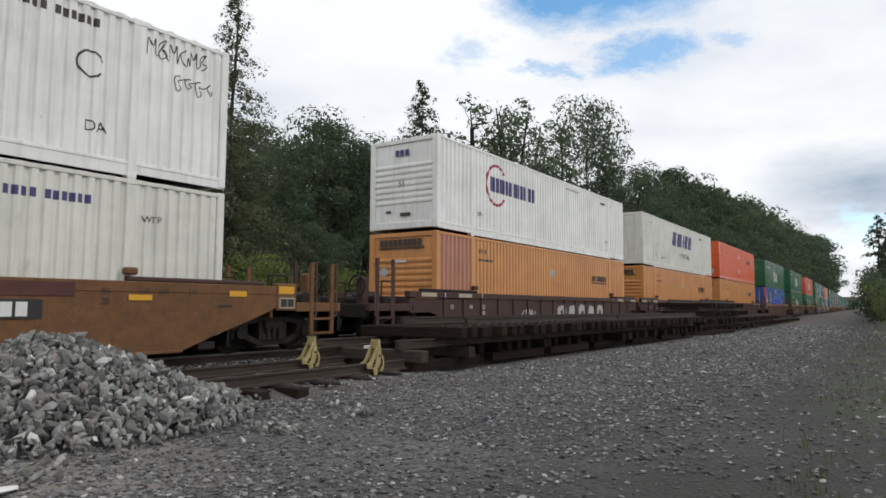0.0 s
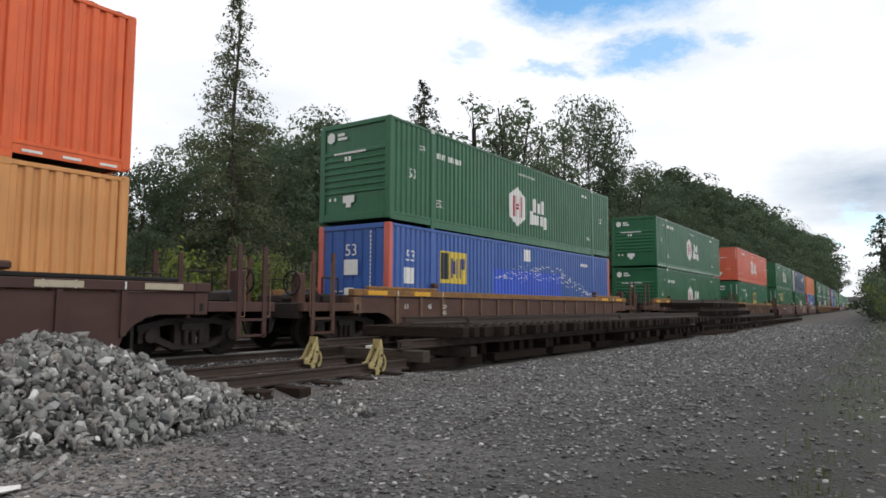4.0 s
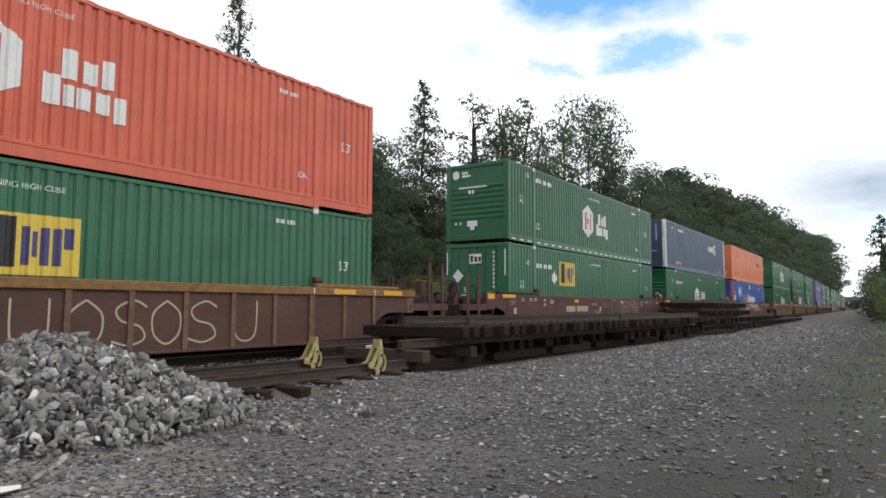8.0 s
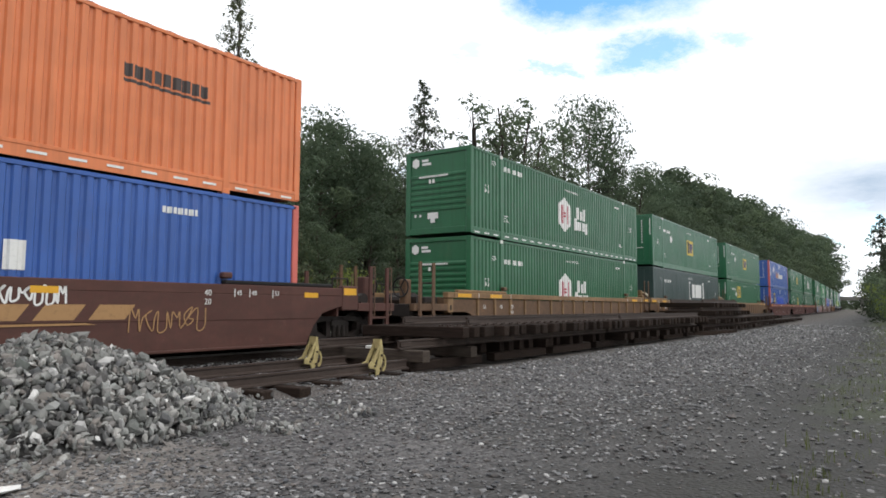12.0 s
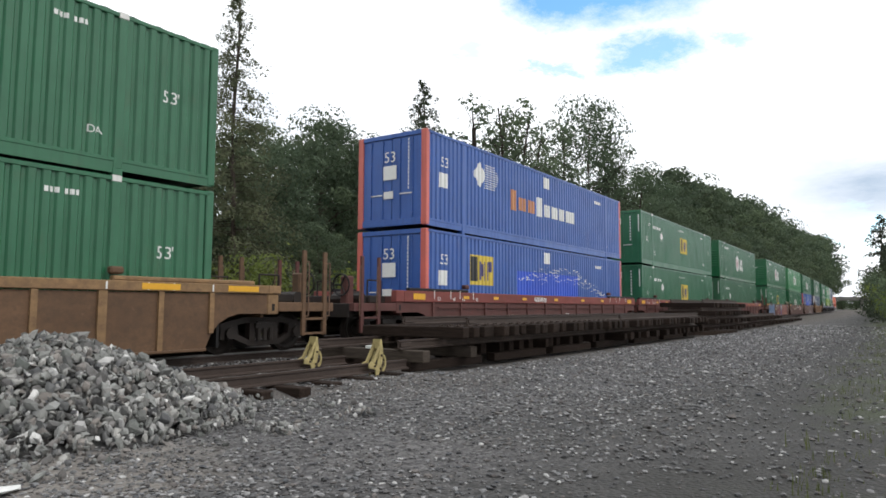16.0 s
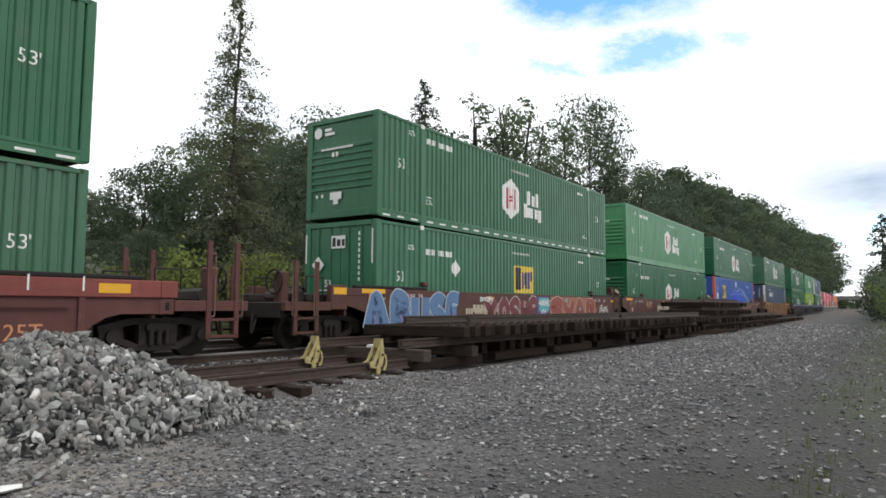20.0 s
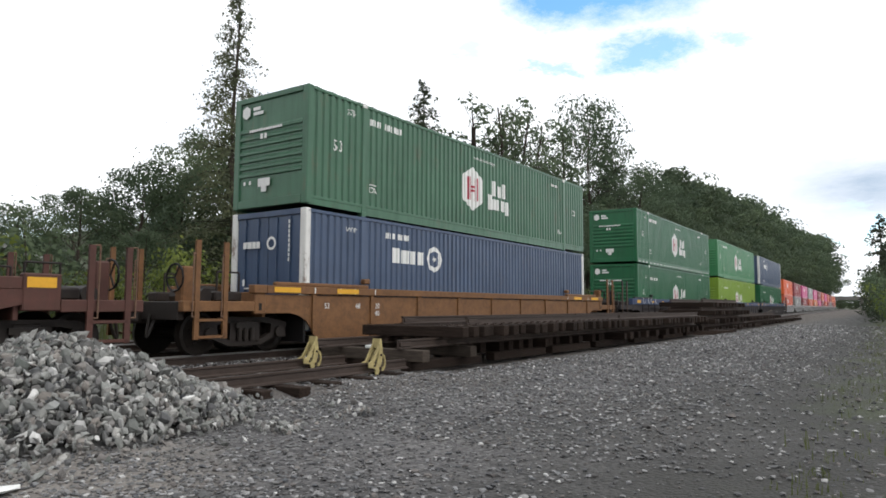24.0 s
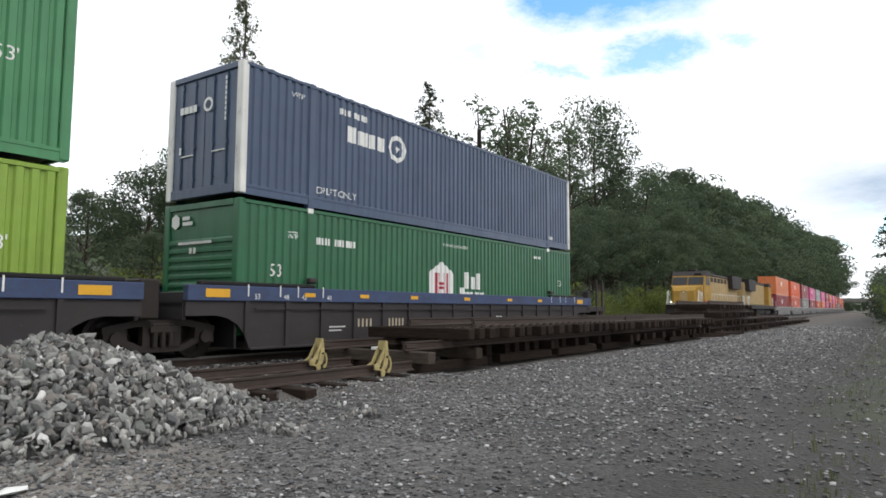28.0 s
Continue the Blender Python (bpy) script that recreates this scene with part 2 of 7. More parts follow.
def ground_mat():
    m, nt, p = mat_base("gravel_and_grass")
    v = coords(nt, (1, 1, 1), False)
    vor = nd(nt, "TexVoronoi", Scale=26.0)
    nt.links.new(v, vor.inputs["Vector"])
    sp = nd(nt, "SeparateColor")
    nt.links.new(vor.outputs["Color"], sp.inputs[0])
    grit = remap(nt, sp.outputs[0], 0, 1, 0.35, 1.45)
    big = remap(nt, tex(nt, v, 0.45, 5), 0.35, 0.65)
    base = blend(nt, big, (0.072, 0.069, 0.069), (0.116, 0.110, 0.107))
    base = blend(nt, 1.0, base, grit, "MULTIPLY")
    fine = remap(nt, tex(nt, v, 60, 4, 0.7), 0.3, 0.7, 0.7, 1.2)
    base = blend(nt, 1.0, base, fine, "MULTIPLY")
    # brown fines near the stacked panels
    sx = nd(nt, "SeparateXYZ")
    nt.links.new(v, sx.inputs[0])
    wob = remap(nt, tex(nt, v, 0.25, 4), 0.3, 0.7, -1.6, 1.6)
    ya = nd(nt, "Math"); ya.operation = "ADD"
    nt.links.new(sx.outputs[1], ya.inputs[0]); nt.links.new(wob, ya.inputs[1])
    brown = remap(nt, ya.outputs[0], 5.0, 8.0, 0.0, 0.60)
    base = blend(nt, brown, base, (0.092, 0.076, 0.062))
    # bare pale soil at the foot of the rock heap
    spot = nd(nt, "VectorMath"); spot.operation = "DISTANCE"
    spot.inputs[1].default_value = (2.2, 5.0, GROUND)
    nt.links.new(v, spot.inputs[0])
    far = nd(nt, "Math"); far.operation = "ADD"
    nt.links.new(spot.outputs["Value"], far.inputs[0]); nt.links.new(remap(nt, tex(nt, v, 1.6, 5), 0.3, 0.7, -0.5, 0.5), far.inputs[1])
    soil = blend(nt, remap(nt, tex(nt, v, 9.0, 6), 0.35, 0.65), (0.135, 0.120, 0.105), (0.235, 0.215, 0.190))
    base = blend(nt, remap(nt, far.outputs[0], 1.7, 0.7, 0.0, 0.9), base, soil)
    grass = nd(nt, "Math"); grass.operation = "MAXIMUM"
    nt.links.new(remap(nt, ya.outputs[0], 20.5, 23.0), grass.inputs[0])
    skew = nd(nt, "Math"); skew.operation = "MULTIPLY_ADD"; skew.inputs[1].default_value = -0.031
    nt.links.new(sx.outputs[0], skew.inputs[0]); nt.links.new(ya.outputs[0], skew.inputs[2])
    nt.links.new(remap(nt, skew.outputs[0], 0.5, -1.0), grass.inputs[1])
    base = blend(nt, remap(nt, skew.outputs[0], 3.8, 0.8, 0.0, 0.9), base, (0.028, 0.027, 0.023))
    gcol = blend(nt, remap(nt, tex(nt, v, 3.0, 6), 0.3, 0.7), (0.024, 0.034, 0.014), (0.058, 0.066, 0.030))
    c = blend(nt, grass.outputs[0], base, gcol)
    nt.links.new(c, p.inputs["Base Color"])
    p.inputs["Roughness"].default_value = 0.93
    b = nd(nt, "Bump", Strength=0.8, Distance=0.03)
    nt.links.new(vor.outputs["Distance"], b.inputs["Height"])
    b.invert = True
    nt.links.new(b.outputs[0], p.inputs["Normal"])
    return m


M = {
    "badge_green": paint("green_enamel", (0.009, 0.105, 0.038)),
    "badge_light": paint("light_green_enamel", (0.050, 0.215, 0.085)),
    "deep_green": paint("dark_green_enamel", (0.022, 0.126, 0.058), rust=0.4),
    "worn_green": paint("faded_green_enamel", (0.036, 0.120, 0.062), rust=0.8, bare=0.25),
    "lime": paint("lime_enamel", (0.21, 0.33, 0.035)),
    "slate": paint("slate_enamel", (0.035, 0.062, 0.058)),
    "red_orange": paint("red_orange_enamel", (0.72, 0.115, 0.024)),
    "coral": paint("coral_enamel", (0.60, 0.115, 0.058)),
    "amber": paint("amber_enamel", (0.62, 0.275, 0.085)),
    "peach": paint("peach_enamel", (0.66, 0.19, 0.062)),
    "pinkish": paint("faded_pink_enamel", (0.46, 0.20, 0.12)),
    "white": paint("white_enamel", (0.86, 0.85, 0.80), rust=0.6),
    "grey_white": paint("grey_white_enamel", (0.70, 0.69, 0.62), rust=0.8, bare=0.22),
    "blue": paint("blue_enamel", (0.030, 0.098, 0.345)),
    "bright_blue": paint("bright_blue_enamel", (0.020, 0.085, 0.55)),
    "navy": paint("navy_enamel", (0.040, 0.068, 0.128)),
    "post_red": paint("red_post_enamel", (0.55, 0.12, 0.09)),
    "post_white": paint("white_post_enamel", (0.70, 0.69, 0.65), rust=0.9, bare=0.85),
    "magenta": paint("magenta_enamel", (0.60, 0.08, 0.24)),
    "maroon": paint("maroon_enamel", (0.28, 0.04, 0.05)),
    "grey_box": paint("grey_enamel", (0.27, 0.265, 0.26)),
    "car_brown": steel("dark_brown_car_steel", (0.078, 0.040, 0.035), amount=0.35),
    "car_rust": steel("rusty_car_steel", (0.108, 0.054, 0.040)),
    "car_oxide": steel("oxide_red_car_steel", (0.098, 0.042, 0.033), amount=0.4),
    "car_red": steel("red_car_steel", (0.118, 0.046, 0.040), amount=0.4),
    "car_buff": steel("buff_car_steel", (0.150, 0.086, 0.048), amount=0.65),
    "car_ochre": steel("ochre_car_steel", (0.200, 0.098, 0.041), amount=0.65, dirt=(0.06, 0.030, 0.018)),
    "car_grey": steel("dark_grey_car_steel", (0.038, 0.034, 0.036), amount=0.4),
    "stake_tan": steel("worn_tan_stake_steel", (0.185, 0.108, 0.070), amount=0.7),
    "chord_red": steel("red_chord_steel", (0.225, 0.062, 0.052), amount=0.3),
    "chord_blue": steel("blue_chord_steel", (0.052, 0.078, 0.158), amount=0.4),
    "chord_yellow": steel("yellow_chord_steel", (0.28, 0.145, 0.045), amount=0.95, dirt=(0.10, 0.052, 0.036)),
    "chord_buff": steel("buff_chord_steel", (0.27, 0.165, 0.080), amount=0.8, dirt=(0.10, 0.06, 0.04)),
    "grime": steel("running_gear_steel", (0.022, 0.017, 0.015), amount=0.5, dirt=(0.036, 0.026, 0.019)),
    "black": steel("black_rubber_and_steel", (0.010, 0.009, 0.009), amount=0.3, dirt=(0.02, 0.016, 0.013)),
    "wheel": steel("wheel_steel", (0.024, 0.019, 0.016), rough=0.5, amount=0.4, dirt=(0.03, 0.022, 0.016)),
    "rail": steel("rusty_rail_steel", (0.062, 0.045, 0.037), rough=0.6, dirt=(0.030, 0.020, 0.015)),
    "shiny": steel("polished_rail_steel", (0.22, 0.21, 0.20), rough=0.4, amount=0.3),
    "mark": flat_paint("white_stencil", (0.70, 0.70, 0.67)),
    "mark_blue": flat_paint("blue_stencil", (0.055, 0.050, 0.16)),
    "mark_dark": flat_paint("dark_stencil", (0.045, 0.030, 0.025)),
    "mark_buff": flat_paint("buff_stencil", (0.42, 0.36, 0.26), wear=0.6),
    "mark_red": flat_paint("red_stencil", (0.36, 0.028, 0.05)),
    "mark_orange": flat_paint("orange_stencil", (0.50, 0.22, 0.10), wear=0.6),
    "yellow": flat_paint("yellow_panel_paint", (0.62, 0.46, 0.06)),
    "amber_tape": flat_paint("amber_reflector", (0.66, 0.34, 0.015)),
    "black_paint": flat_paint("black_panel_paint", (0.02, 0.02, 0.02)),
    "lilac": flat_paint("blue_spray_paint", (0.085, 0.155, 0.285), wear=0.6),
    "pale_blue": flat_paint("pale_blue_spray_paint", (0.34, 0.42, 0.48), wear=0.5),
    "spray_pink": flat_paint("violet_spray_paint", (0.20, 0.15, 0.28), wear=0.5),
    "spray_maroon": flat_paint("maroon_spray_paint", (0.13, 0.022, 0.024), wear=0.5),
    "spray_red": flat_paint("dark_red_spray_paint", (0.22, 0.048, 0.034), wear=0.6),
    "spray_brown": flat_paint("brown_spray_paint", (0.27, 0.105, 0.062), wear=0.7),
    "spray_tan": flat_paint("tan_spray_paint", (0.30, 0.20, 0.13), wear=0.6),
    "logo_ochre": flat_paint("ochre_stencil", (0.34, 0.19, 0.075), wear=0.6),
    "teal": flat_paint("teal_spray_paint", (0.10, 0.33, 0.36)),
    "rose": flat_paint("rose_spray_paint", (0.34, 0.12, 0.12), wear=0.6),
    "silver": flat_paint("silver_spray_paint", (0.44, 0.43, 0.40), wear=0.5),
    "stop_yellow": steel("yellow_stop_paint", (0.46, 0.38, 0.17), amount=0.5),
    "tie": wood_mat("creosoted_timber", (0.032, 0.022, 0.017)),
    "old_tie": wood_mat("weathered_timber", (0.085, 0.068, 0.055)),
    "bark": wood_mat("bark", (0.075, 0.060, 0.048)),
    "rock": stone_mat("quarried_rock", [(0.075, 0.076, 0.074), (0.30, 0.295, 0.275), (0.105, 0.113, 0.102), (0.40, 0.39, 0.36), (0.055, 0.057, 0.061), (0.25, 0.225, 0.20), (0.12, 0.12, 0.12), (0.29, 0.295, 0.275), (0.07, 0.067, 0.063), (0.66, 0.65, 0.62)]),
    # near-black tone that paints the shade in the gaps between heaped stones
    "rock_shade": stone_mat("rock_gap_shade", [(0.045, 0.045, 0.043), (0.06, 0.058, 0.055)], 14.0),
    "pebbles": stone_mat("crushed_gravel", [(0.040, 0.040, 0.043), (0.135, 0.133, 0.132), (0.070, 0.070, 0.072), (0.24, 0.236, 0.232), (0.050, 0.046, 0.044), (0.165, 0.148, 0.136), (0.080, 0.084, 0.090), (0.32, 0.315, 0.31), (0.036, 0.035, 0.035), (0.52, 0.51, 0.49)], 22.0),
    "leaf_a": leaf_mat("maple_leaves", (0.062, 0.092, 0.056), (0.132, 0.176, 0.098)),
    "leaf_b": leaf_mat("alder_leaves", (0.072, 0.102, 0.060), (0.152, 0.200, 0.108)),
    "needles": leaf_mat("conifer_needles", (0.040, 0.054, 0.034), (0.095, 0.115, 0.066)),
    "cedar_sprays": leaf_mat("cedar_sprays", (0.100, 0.116, 0.066), (0.195, 0.215, 0.112)),
    "brush": leaf_mat("brush_leaves", (0.105, 0.140, 0.030), (0.26, 0.30, 0.075)),
    "straw": leaf_mat("tall_grass", (0.085, 0.105, 0.036), (0.20, 0.215, 0.085)),
    "ground": ground_mat(),
    "loco_yellow": steel("yellow_locomotive_enamel", (0.44, 0.255, 0.045), amount=0.3, dirt=(0.2, 0.14, 0.06)),
    "loco_tan": steel("weathered_yellow_hood", (0.46, 0.32, 0.14), amount=0.5, dirt=(0.25, 0.21, 0.15)),
    "loco_grey": steel("grey_locomotive_enamel", (0.22, 0.23, 0.23), amount=0.4),
    "roof_tin": steel("tin_roof", (0.34, 0.34, 0.33), amount=0.3),
    "concrete": steel("concrete", (0.24, 0.23, 0.21), rough=0.85, dirt=(0.2, 0.19, 0.17)),
}
GLASS, _nt, _p = mat_base("dark_cab_glass")
_p.inputs["Base Color"].default_value = (0.006, 0.007, 0.008, 1)
_p.inputs["Roughness"].default_value = 0.3
M["glass"] = GLASS
LAMP, _nt, _p = mat_base("headlight_glow")
_p.inputs["Emission Color"].default_value = (1, 0.9, 0.7, 1)
_p.inputs["Emission Strength"].default_value = 1.6
M["lamp"] = LAMP

# ---- building helpers ----


def mesh_of(bm, name, material, smooth=False):
    me = bpy.data.meshes.new(name)
    bm.normal_update()
    bm.to_mesh(me)
    bm.free()
    me.materials.append(material)
    if smooth:
        me.shade_smooth()
    return me


def part(name, bm, material, parent, label=""):
    ob = new(name, mesh_of(bm, name, material))
    ob.parent = parent
    if label:
        ob["label"] = label
    return ob


def empty(name, label, category, group="", kind=""):
    ob = new(name)
    return tagged(ob, label, category, group, kind)


def box(bm, x0, x1, y0, y1, z0, z1, bevel=0.0):
    vs = [bm.verts.new((x, y, z)) for x in (x0, x1) for y in (y0, y1) for z in (z0, z1)]
    fs = [bm.faces.new([vs[i] for i in f]) for f in
          ((0, 1, 3, 2), (4, 6, 7, 5), (0, 4, 5, 1), (2, 3, 7, 6), (0, 2, 6, 4), (1, 5, 7, 3))]
    if bevel:
        es = list({e for f in fs for e in f.edges})
        bmesh.ops.bevel(bm, geom=es, offset=bevel, segments=1, profile=0.5, affect="EDGES")
    return bm


def boxes(*rows, bevel=0.0):
    bm = bmesh.new()
    for r in rows:
        box(bm, *r, bevel=bevel)
    return bm


def prism(bm, outline, y0, y1):
    """A solid from an outline in x, z between y0 and y1."""
    a = [bm.verts.new((x, y0, z)) for x, z in outline]
    b = [bm.verts.new((x, y1, z)) for x, z in outline]
    n = len(outline)
    bm.faces.new(a)
    bm.faces.new(b[::-1])
    for i in range(n):
        bm.faces.new((a[i], b[i], b[(i + 1) % n], a[(i + 1) % n]))
    bmesh.ops.recalc_face_normals(bm, faces=bm.faces[:])
    return bm


def tube(bm, p, q, r, sides=8):
    p, q = Vector(p), Vector(q)
    turn = (q - p).to_track_quat("Z", "Y")
    rings = []
    for c in (p, q):
        rings.append([bm.verts.new(c + turn @ Vector((r * math.cos(a), r * math.sin(a), 0)))
                      for a in (2 * math.pi * i / sides for i in range(sides))])
    for i in range(sides):
        bm.faces.new((rings[0][i], rings[0][(i + 1) % sides], rings[1][(i + 1) % sides], rings[1][i]))
    bm.faces.new(rings[0][::-1])
    bm.faces.new(rings[1])
    return bm


GLYPHS = {}


def glyphs(text):
    """Built-in font outlines as flat faces, height 1, centred."""
    if text not in GLYPHS:
        cu = bpy.data.curves.new("lettering", "FONT")
        cu.body, cu.size, cu.resolution_u, cu.align_x = text, 1.0, 3, "CENTER"
        ob = bpy.data.objects.new("lettering", cu)
        me = bpy.data.meshes.new_from_object(ob)
        GLYPHS[text] = ([(v.co.x, v.co.y) for v in me.vertices], [tuple(f.vertices) for f in me.polygons])
        bpy.data.objects.remove(ob)
        bpy.data.curves.remove(cu)
        bpy.data.meshes.remove(me)
    return GLYPHS[text]
# ---- containers ----
HALF, TALL = 1.295, 2.896
CAST = 1.98             # distance of the lifting posts from each end
PITCH, DEEP, OUT = 0.224, 0.040, 1.285


def corrugation(a, b, pitch=PITCH):
    """Breakpoints (x, depth) of the folded side sheet between a and b."""
    n = max(1, round((b - a) / pitch))
    s = (b - a) / n
    pts = []
    for i in range(n):
        o = a + i * s
        pts += [(o, 0.0), (o + 0.46 * s, 0.0), (o + 0.60 * s, DEEP), (o + 0.86 * s, DEEP)]
    pts.append((b, 0.0))
    return pts


def depth_at(pts, x):
    for (x0, d0), (x1, d1) in zip(pts, pts[1:]):
        if x0 <= x <= x1:
            return d0 + (d1 - d0) * (x - x0) / max(1e-6, x1 - x0)
    return 0.0


def folded_sheet(pts, z0, z1, side):
    bm = bmesh.new()
    thick = 0.004
    rows = []
    for x, d in pts:
        y = side * (OUT - d)
        rows.append([bm.verts.new((x, y, z0)), bm.verts.new((x, y, z1)), bm.verts.new((x, y - side * thick, z1)), bm.verts.new((x, y - side * thick, z0))])
    for r, q in zip(rows, rows[1:]):
        for i in range(4):
            bm.faces.new((r[i], q[i], q[(i + 1) % 4], r[(i + 1) % 4]))
    bm.faces.new(rows[0])
    bm.faces.new(rows[-1][::-1])
    bmesh.ops.recalc_face_normals(bm, faces=bm.faces[:])
    return bm


def on_sheet(polys, pts, proud=0.004):
    """Flat shapes (x, z) laid on the folded side, cut where the sheet folds."""
    bm = bmesh.new()
    for poly in polys:
        bm.faces.new([bm.verts.new((x, 0, z)) for x, z in poly])
    xs = [v.co.x for v in bm.verts]
    lo, hi = min(xs), max(xs)
    for x, _ in pts:
        if lo + 1e-4 < x < hi - 1e-4:
            bmesh.ops.bisect_plane(bm, geom=bm.verts[:] + bm.edges[:] + bm.faces[:], plane_co=(x, 0, 0), plane_no=(1, 0, 0))
    for v in bm.verts:
        v.co.y = -(OUT - depth_at(pts, v.co.x)) - proud
    bmesh.ops.recalc_face_normals(bm, faces=bm.faces[:])
    return bm


def rect(x, z, w, h):
    return [(x - w / 2, z - h / 2), (x + w / 2, z - h / 2), (x + w / 2, z + h / 2), (x - w / 2, z + h / 2)]


def diamond(x, z, r):
    return [(x, z - r), (x + r * 0.95, z), (x, z + r), (x - r * 0.95, z)]


def hexagon(x, z, r, wide=0.82):
    return [(x + r * wide * sx, z + r * sz) for sx, sz in ((0, -1), (1, -0.52), (1, 0.52), (0, 1), (-1, 0.52), (-1, -0.52))]


def word(text, x, z, h, squeeze=1.0):
    vs, fs = glyphs(text)
    return [[(x + vs[i][0] * h * squeeze * 1.35, z + (vs[i][1] - 0.35) * h * 1.35) for i in f] for f in fs]


def bars(x, z, h, widths, gap=0.25):
    """Plain blocks in place of unreadable or private lettering, from x rightwards."""
    out = []
    for w in widths:
        if w > 0:
            out.append(rect(x + w * h / 2, z, w * h, h))
        x += abs(w) * h + gap * h
    return out


def ring(x, z, r, width, a0=0.0, a1=360.0, n=20):
    out = []
    for i in range(n):
        t0, t1 = (radians(a0 + (a1 - a0) * k / n) for k in (i, i + 1))
        out.append([(x + math.cos(t) * q, z + math.sin(t) * q) for t, q in ((t0, r), (t1, r), (t1, r - width), (t0, r - width))])
    return out


def end_flat(polys, x=-0.004):
    """Shapes (y from the near edge, z) on the end that leads the train's tail."""
    bm = bmesh.new()
    for poly in polys:
        bm.faces.new([bm.verts.new((x, HALF - u, z)) for u, z in poly])
    bmesh.ops.recalc_face_normals(bm, faces=bm.faces[:])
    return bm


def container(label, body, posts=None, end="ribs", marks=(), end_marks=(), tape=False, strip=None, length=LENGTH, panels=None, group="stacked containers", light=False):
    """A corrugated domestic container. marks: (name, material, polygons) on the near side; end_marks the same on the end."""
    posts = posts or body
    thing = empty("container", label, "container", group)
    mid = length > 13 and not light
    c0, c1 = (CAST, length - CAST) if mid else (0.0, length)
    edge = 0.09
    cuts = [(edge, c0 - 0.07), (c0 + 0.07, c1 - 0.07), (c1 + 0.07, length - edge)] if mid else [(edge, length - edge)]
    allpts = []
    bodyx = panels or [body] * 3
    for n, (a, b) in enumerate(cuts):
        pts = corrugation(a, b)
        allpts += pts
        low = 0.30
        part("side_panel", folded_sheet(pts, low, TALL - 0.10, -1), M[bodyx[n]], thing)
        part("side_panel", folded_sheet(pts, low, TALL - 0.10, 1), M[bodyx[n]], thing)
        zb = 0.085 if (mid and n != 1) else 0.035
        for s in (-1, 1):
            bm = bmesh.new()
            y0, y1 = sorted((s * (OUT + 0.006), s * (OUT - 0.05)))
            box(bm, a - 0.01, b + 0.01, y0, y1, low - 0.07, low, 0.008)
            y0, y1 = sorted((s * (OUT - 0.004), s * (OUT - 0.05)))
            box(bm, a - 0.01, b + 0.01, y0, y1, zb, low - 0.07)
            part("bottom_rail", bm, M[body], thing)
    for s in (-1, 1):
        y0, y1 = sorted((s * HALF, s * (HALF - 0.07)))
        part("top_rail", boxes((0.09, length - 0.09, y0, y1, TALL - 0.10, TALL - 0.02), bevel=0.012), M[body], thing)
        for x in (0.0, length - 0.17):
            y0, y1 = sorted((s * HALF, s * (HALF - 0.20)))
            part("corner_post", boxes((x, x + 0.17, y0, y1, 0.10, TALL), bevel=0.02), M[posts], thing)
        if mid:
            for x in (c0, c1):
                y0, y1 = sorted((s * (HALF + 0.003), s * (HALF - 0.08)))
                part("lifting_post", boxes((x - 0.08, x + 0.08, y0, y1, 0.11, TALL - 0.11), bevel=0.012), M[body], thing)
        for x in (() if light else (c0, c1) if mid else (0.09, length - 0.09)):
            for z0 in (0.0, TALL - 0.115):
                y0, y1 = sorted((s * (HALF + 0.006), s * (HALF - 0.16)))
                bm = boxes((x - 0.088, x + 0.088, y0, y1, z0, z0 + 0.117), bevel=0.008)
                part("corner_casting", bm, M["post_white" if (s < 0 and z0 > 1 and mid and "green" in body) else body], thing)
    # roof with shallow cross folds
    bm = bmesh.new()
    n = int(length / 0.5)
    prev = None
    for i in range(2 * n + 1):
        x = 0.05 + (length - 0.1) * i / (2 * n)
        z = TALL - (0.0 if i % 2 else 0.03)
        row = [bm.verts.new((x, -HALF + 0.02, z)), bm.verts.new((x, HALF - 0.02, z))]
        if prev:
            bm.faces.new((prev[0], row[0], row[1], prev[1]))
        prev = row
    part("roof", bm, M[body], thing)
    part("floor", boxes((0.05, length - 0.05, -HALF + 0.06, HALF - 0.06, 0.16, 0.30)), M["black"], thing)
    # the end that is seen, and the plain one behind
    part("end_panel", boxes((length - 0.10, length - 0.04, -HALF + 0.2, HALF - 0.2, 0.12, TALL - 0.02)), M[body], thing)
    part("end_sill", boxes((0.0, 0.12, -HALF + 0.2, HALF - 0.2, 0.12, 0.32), bevel=0.01), M[body], thing)
    part("end_header", boxes((0.0, 0.12, -HALF + 0.2, HALF - 0.2, TALL - 0.14, TALL - 0.005), bevel=0.01), M[body], thing)
    if end == "ribs":
        bm = bmesh.new()
        zs = [(0.32, 0.05), (0.86, 0.05)]
        for i in range(7):
            z = 0.88 + i * 0.185
            zs += [(z, 0.05), (z + 0.02, 0.012), (z + 0.085, 0.012), (z + 0.13, 0.05)]
        zs += [(2.32, 0.05), (TALL - 0.14, 0.05)]
        prev = None
        for z, x in zs:
            row = [bm.verts.new((x, -HALF + 0.2, z)), bm.verts.new((x, HALF - 0.2, z))]
            if prev:
                bm.faces.new((prev[0], prev[1], row[1], row[0]))
            prev = row
        part("end_panel", bm, M[body], thing)
    else:
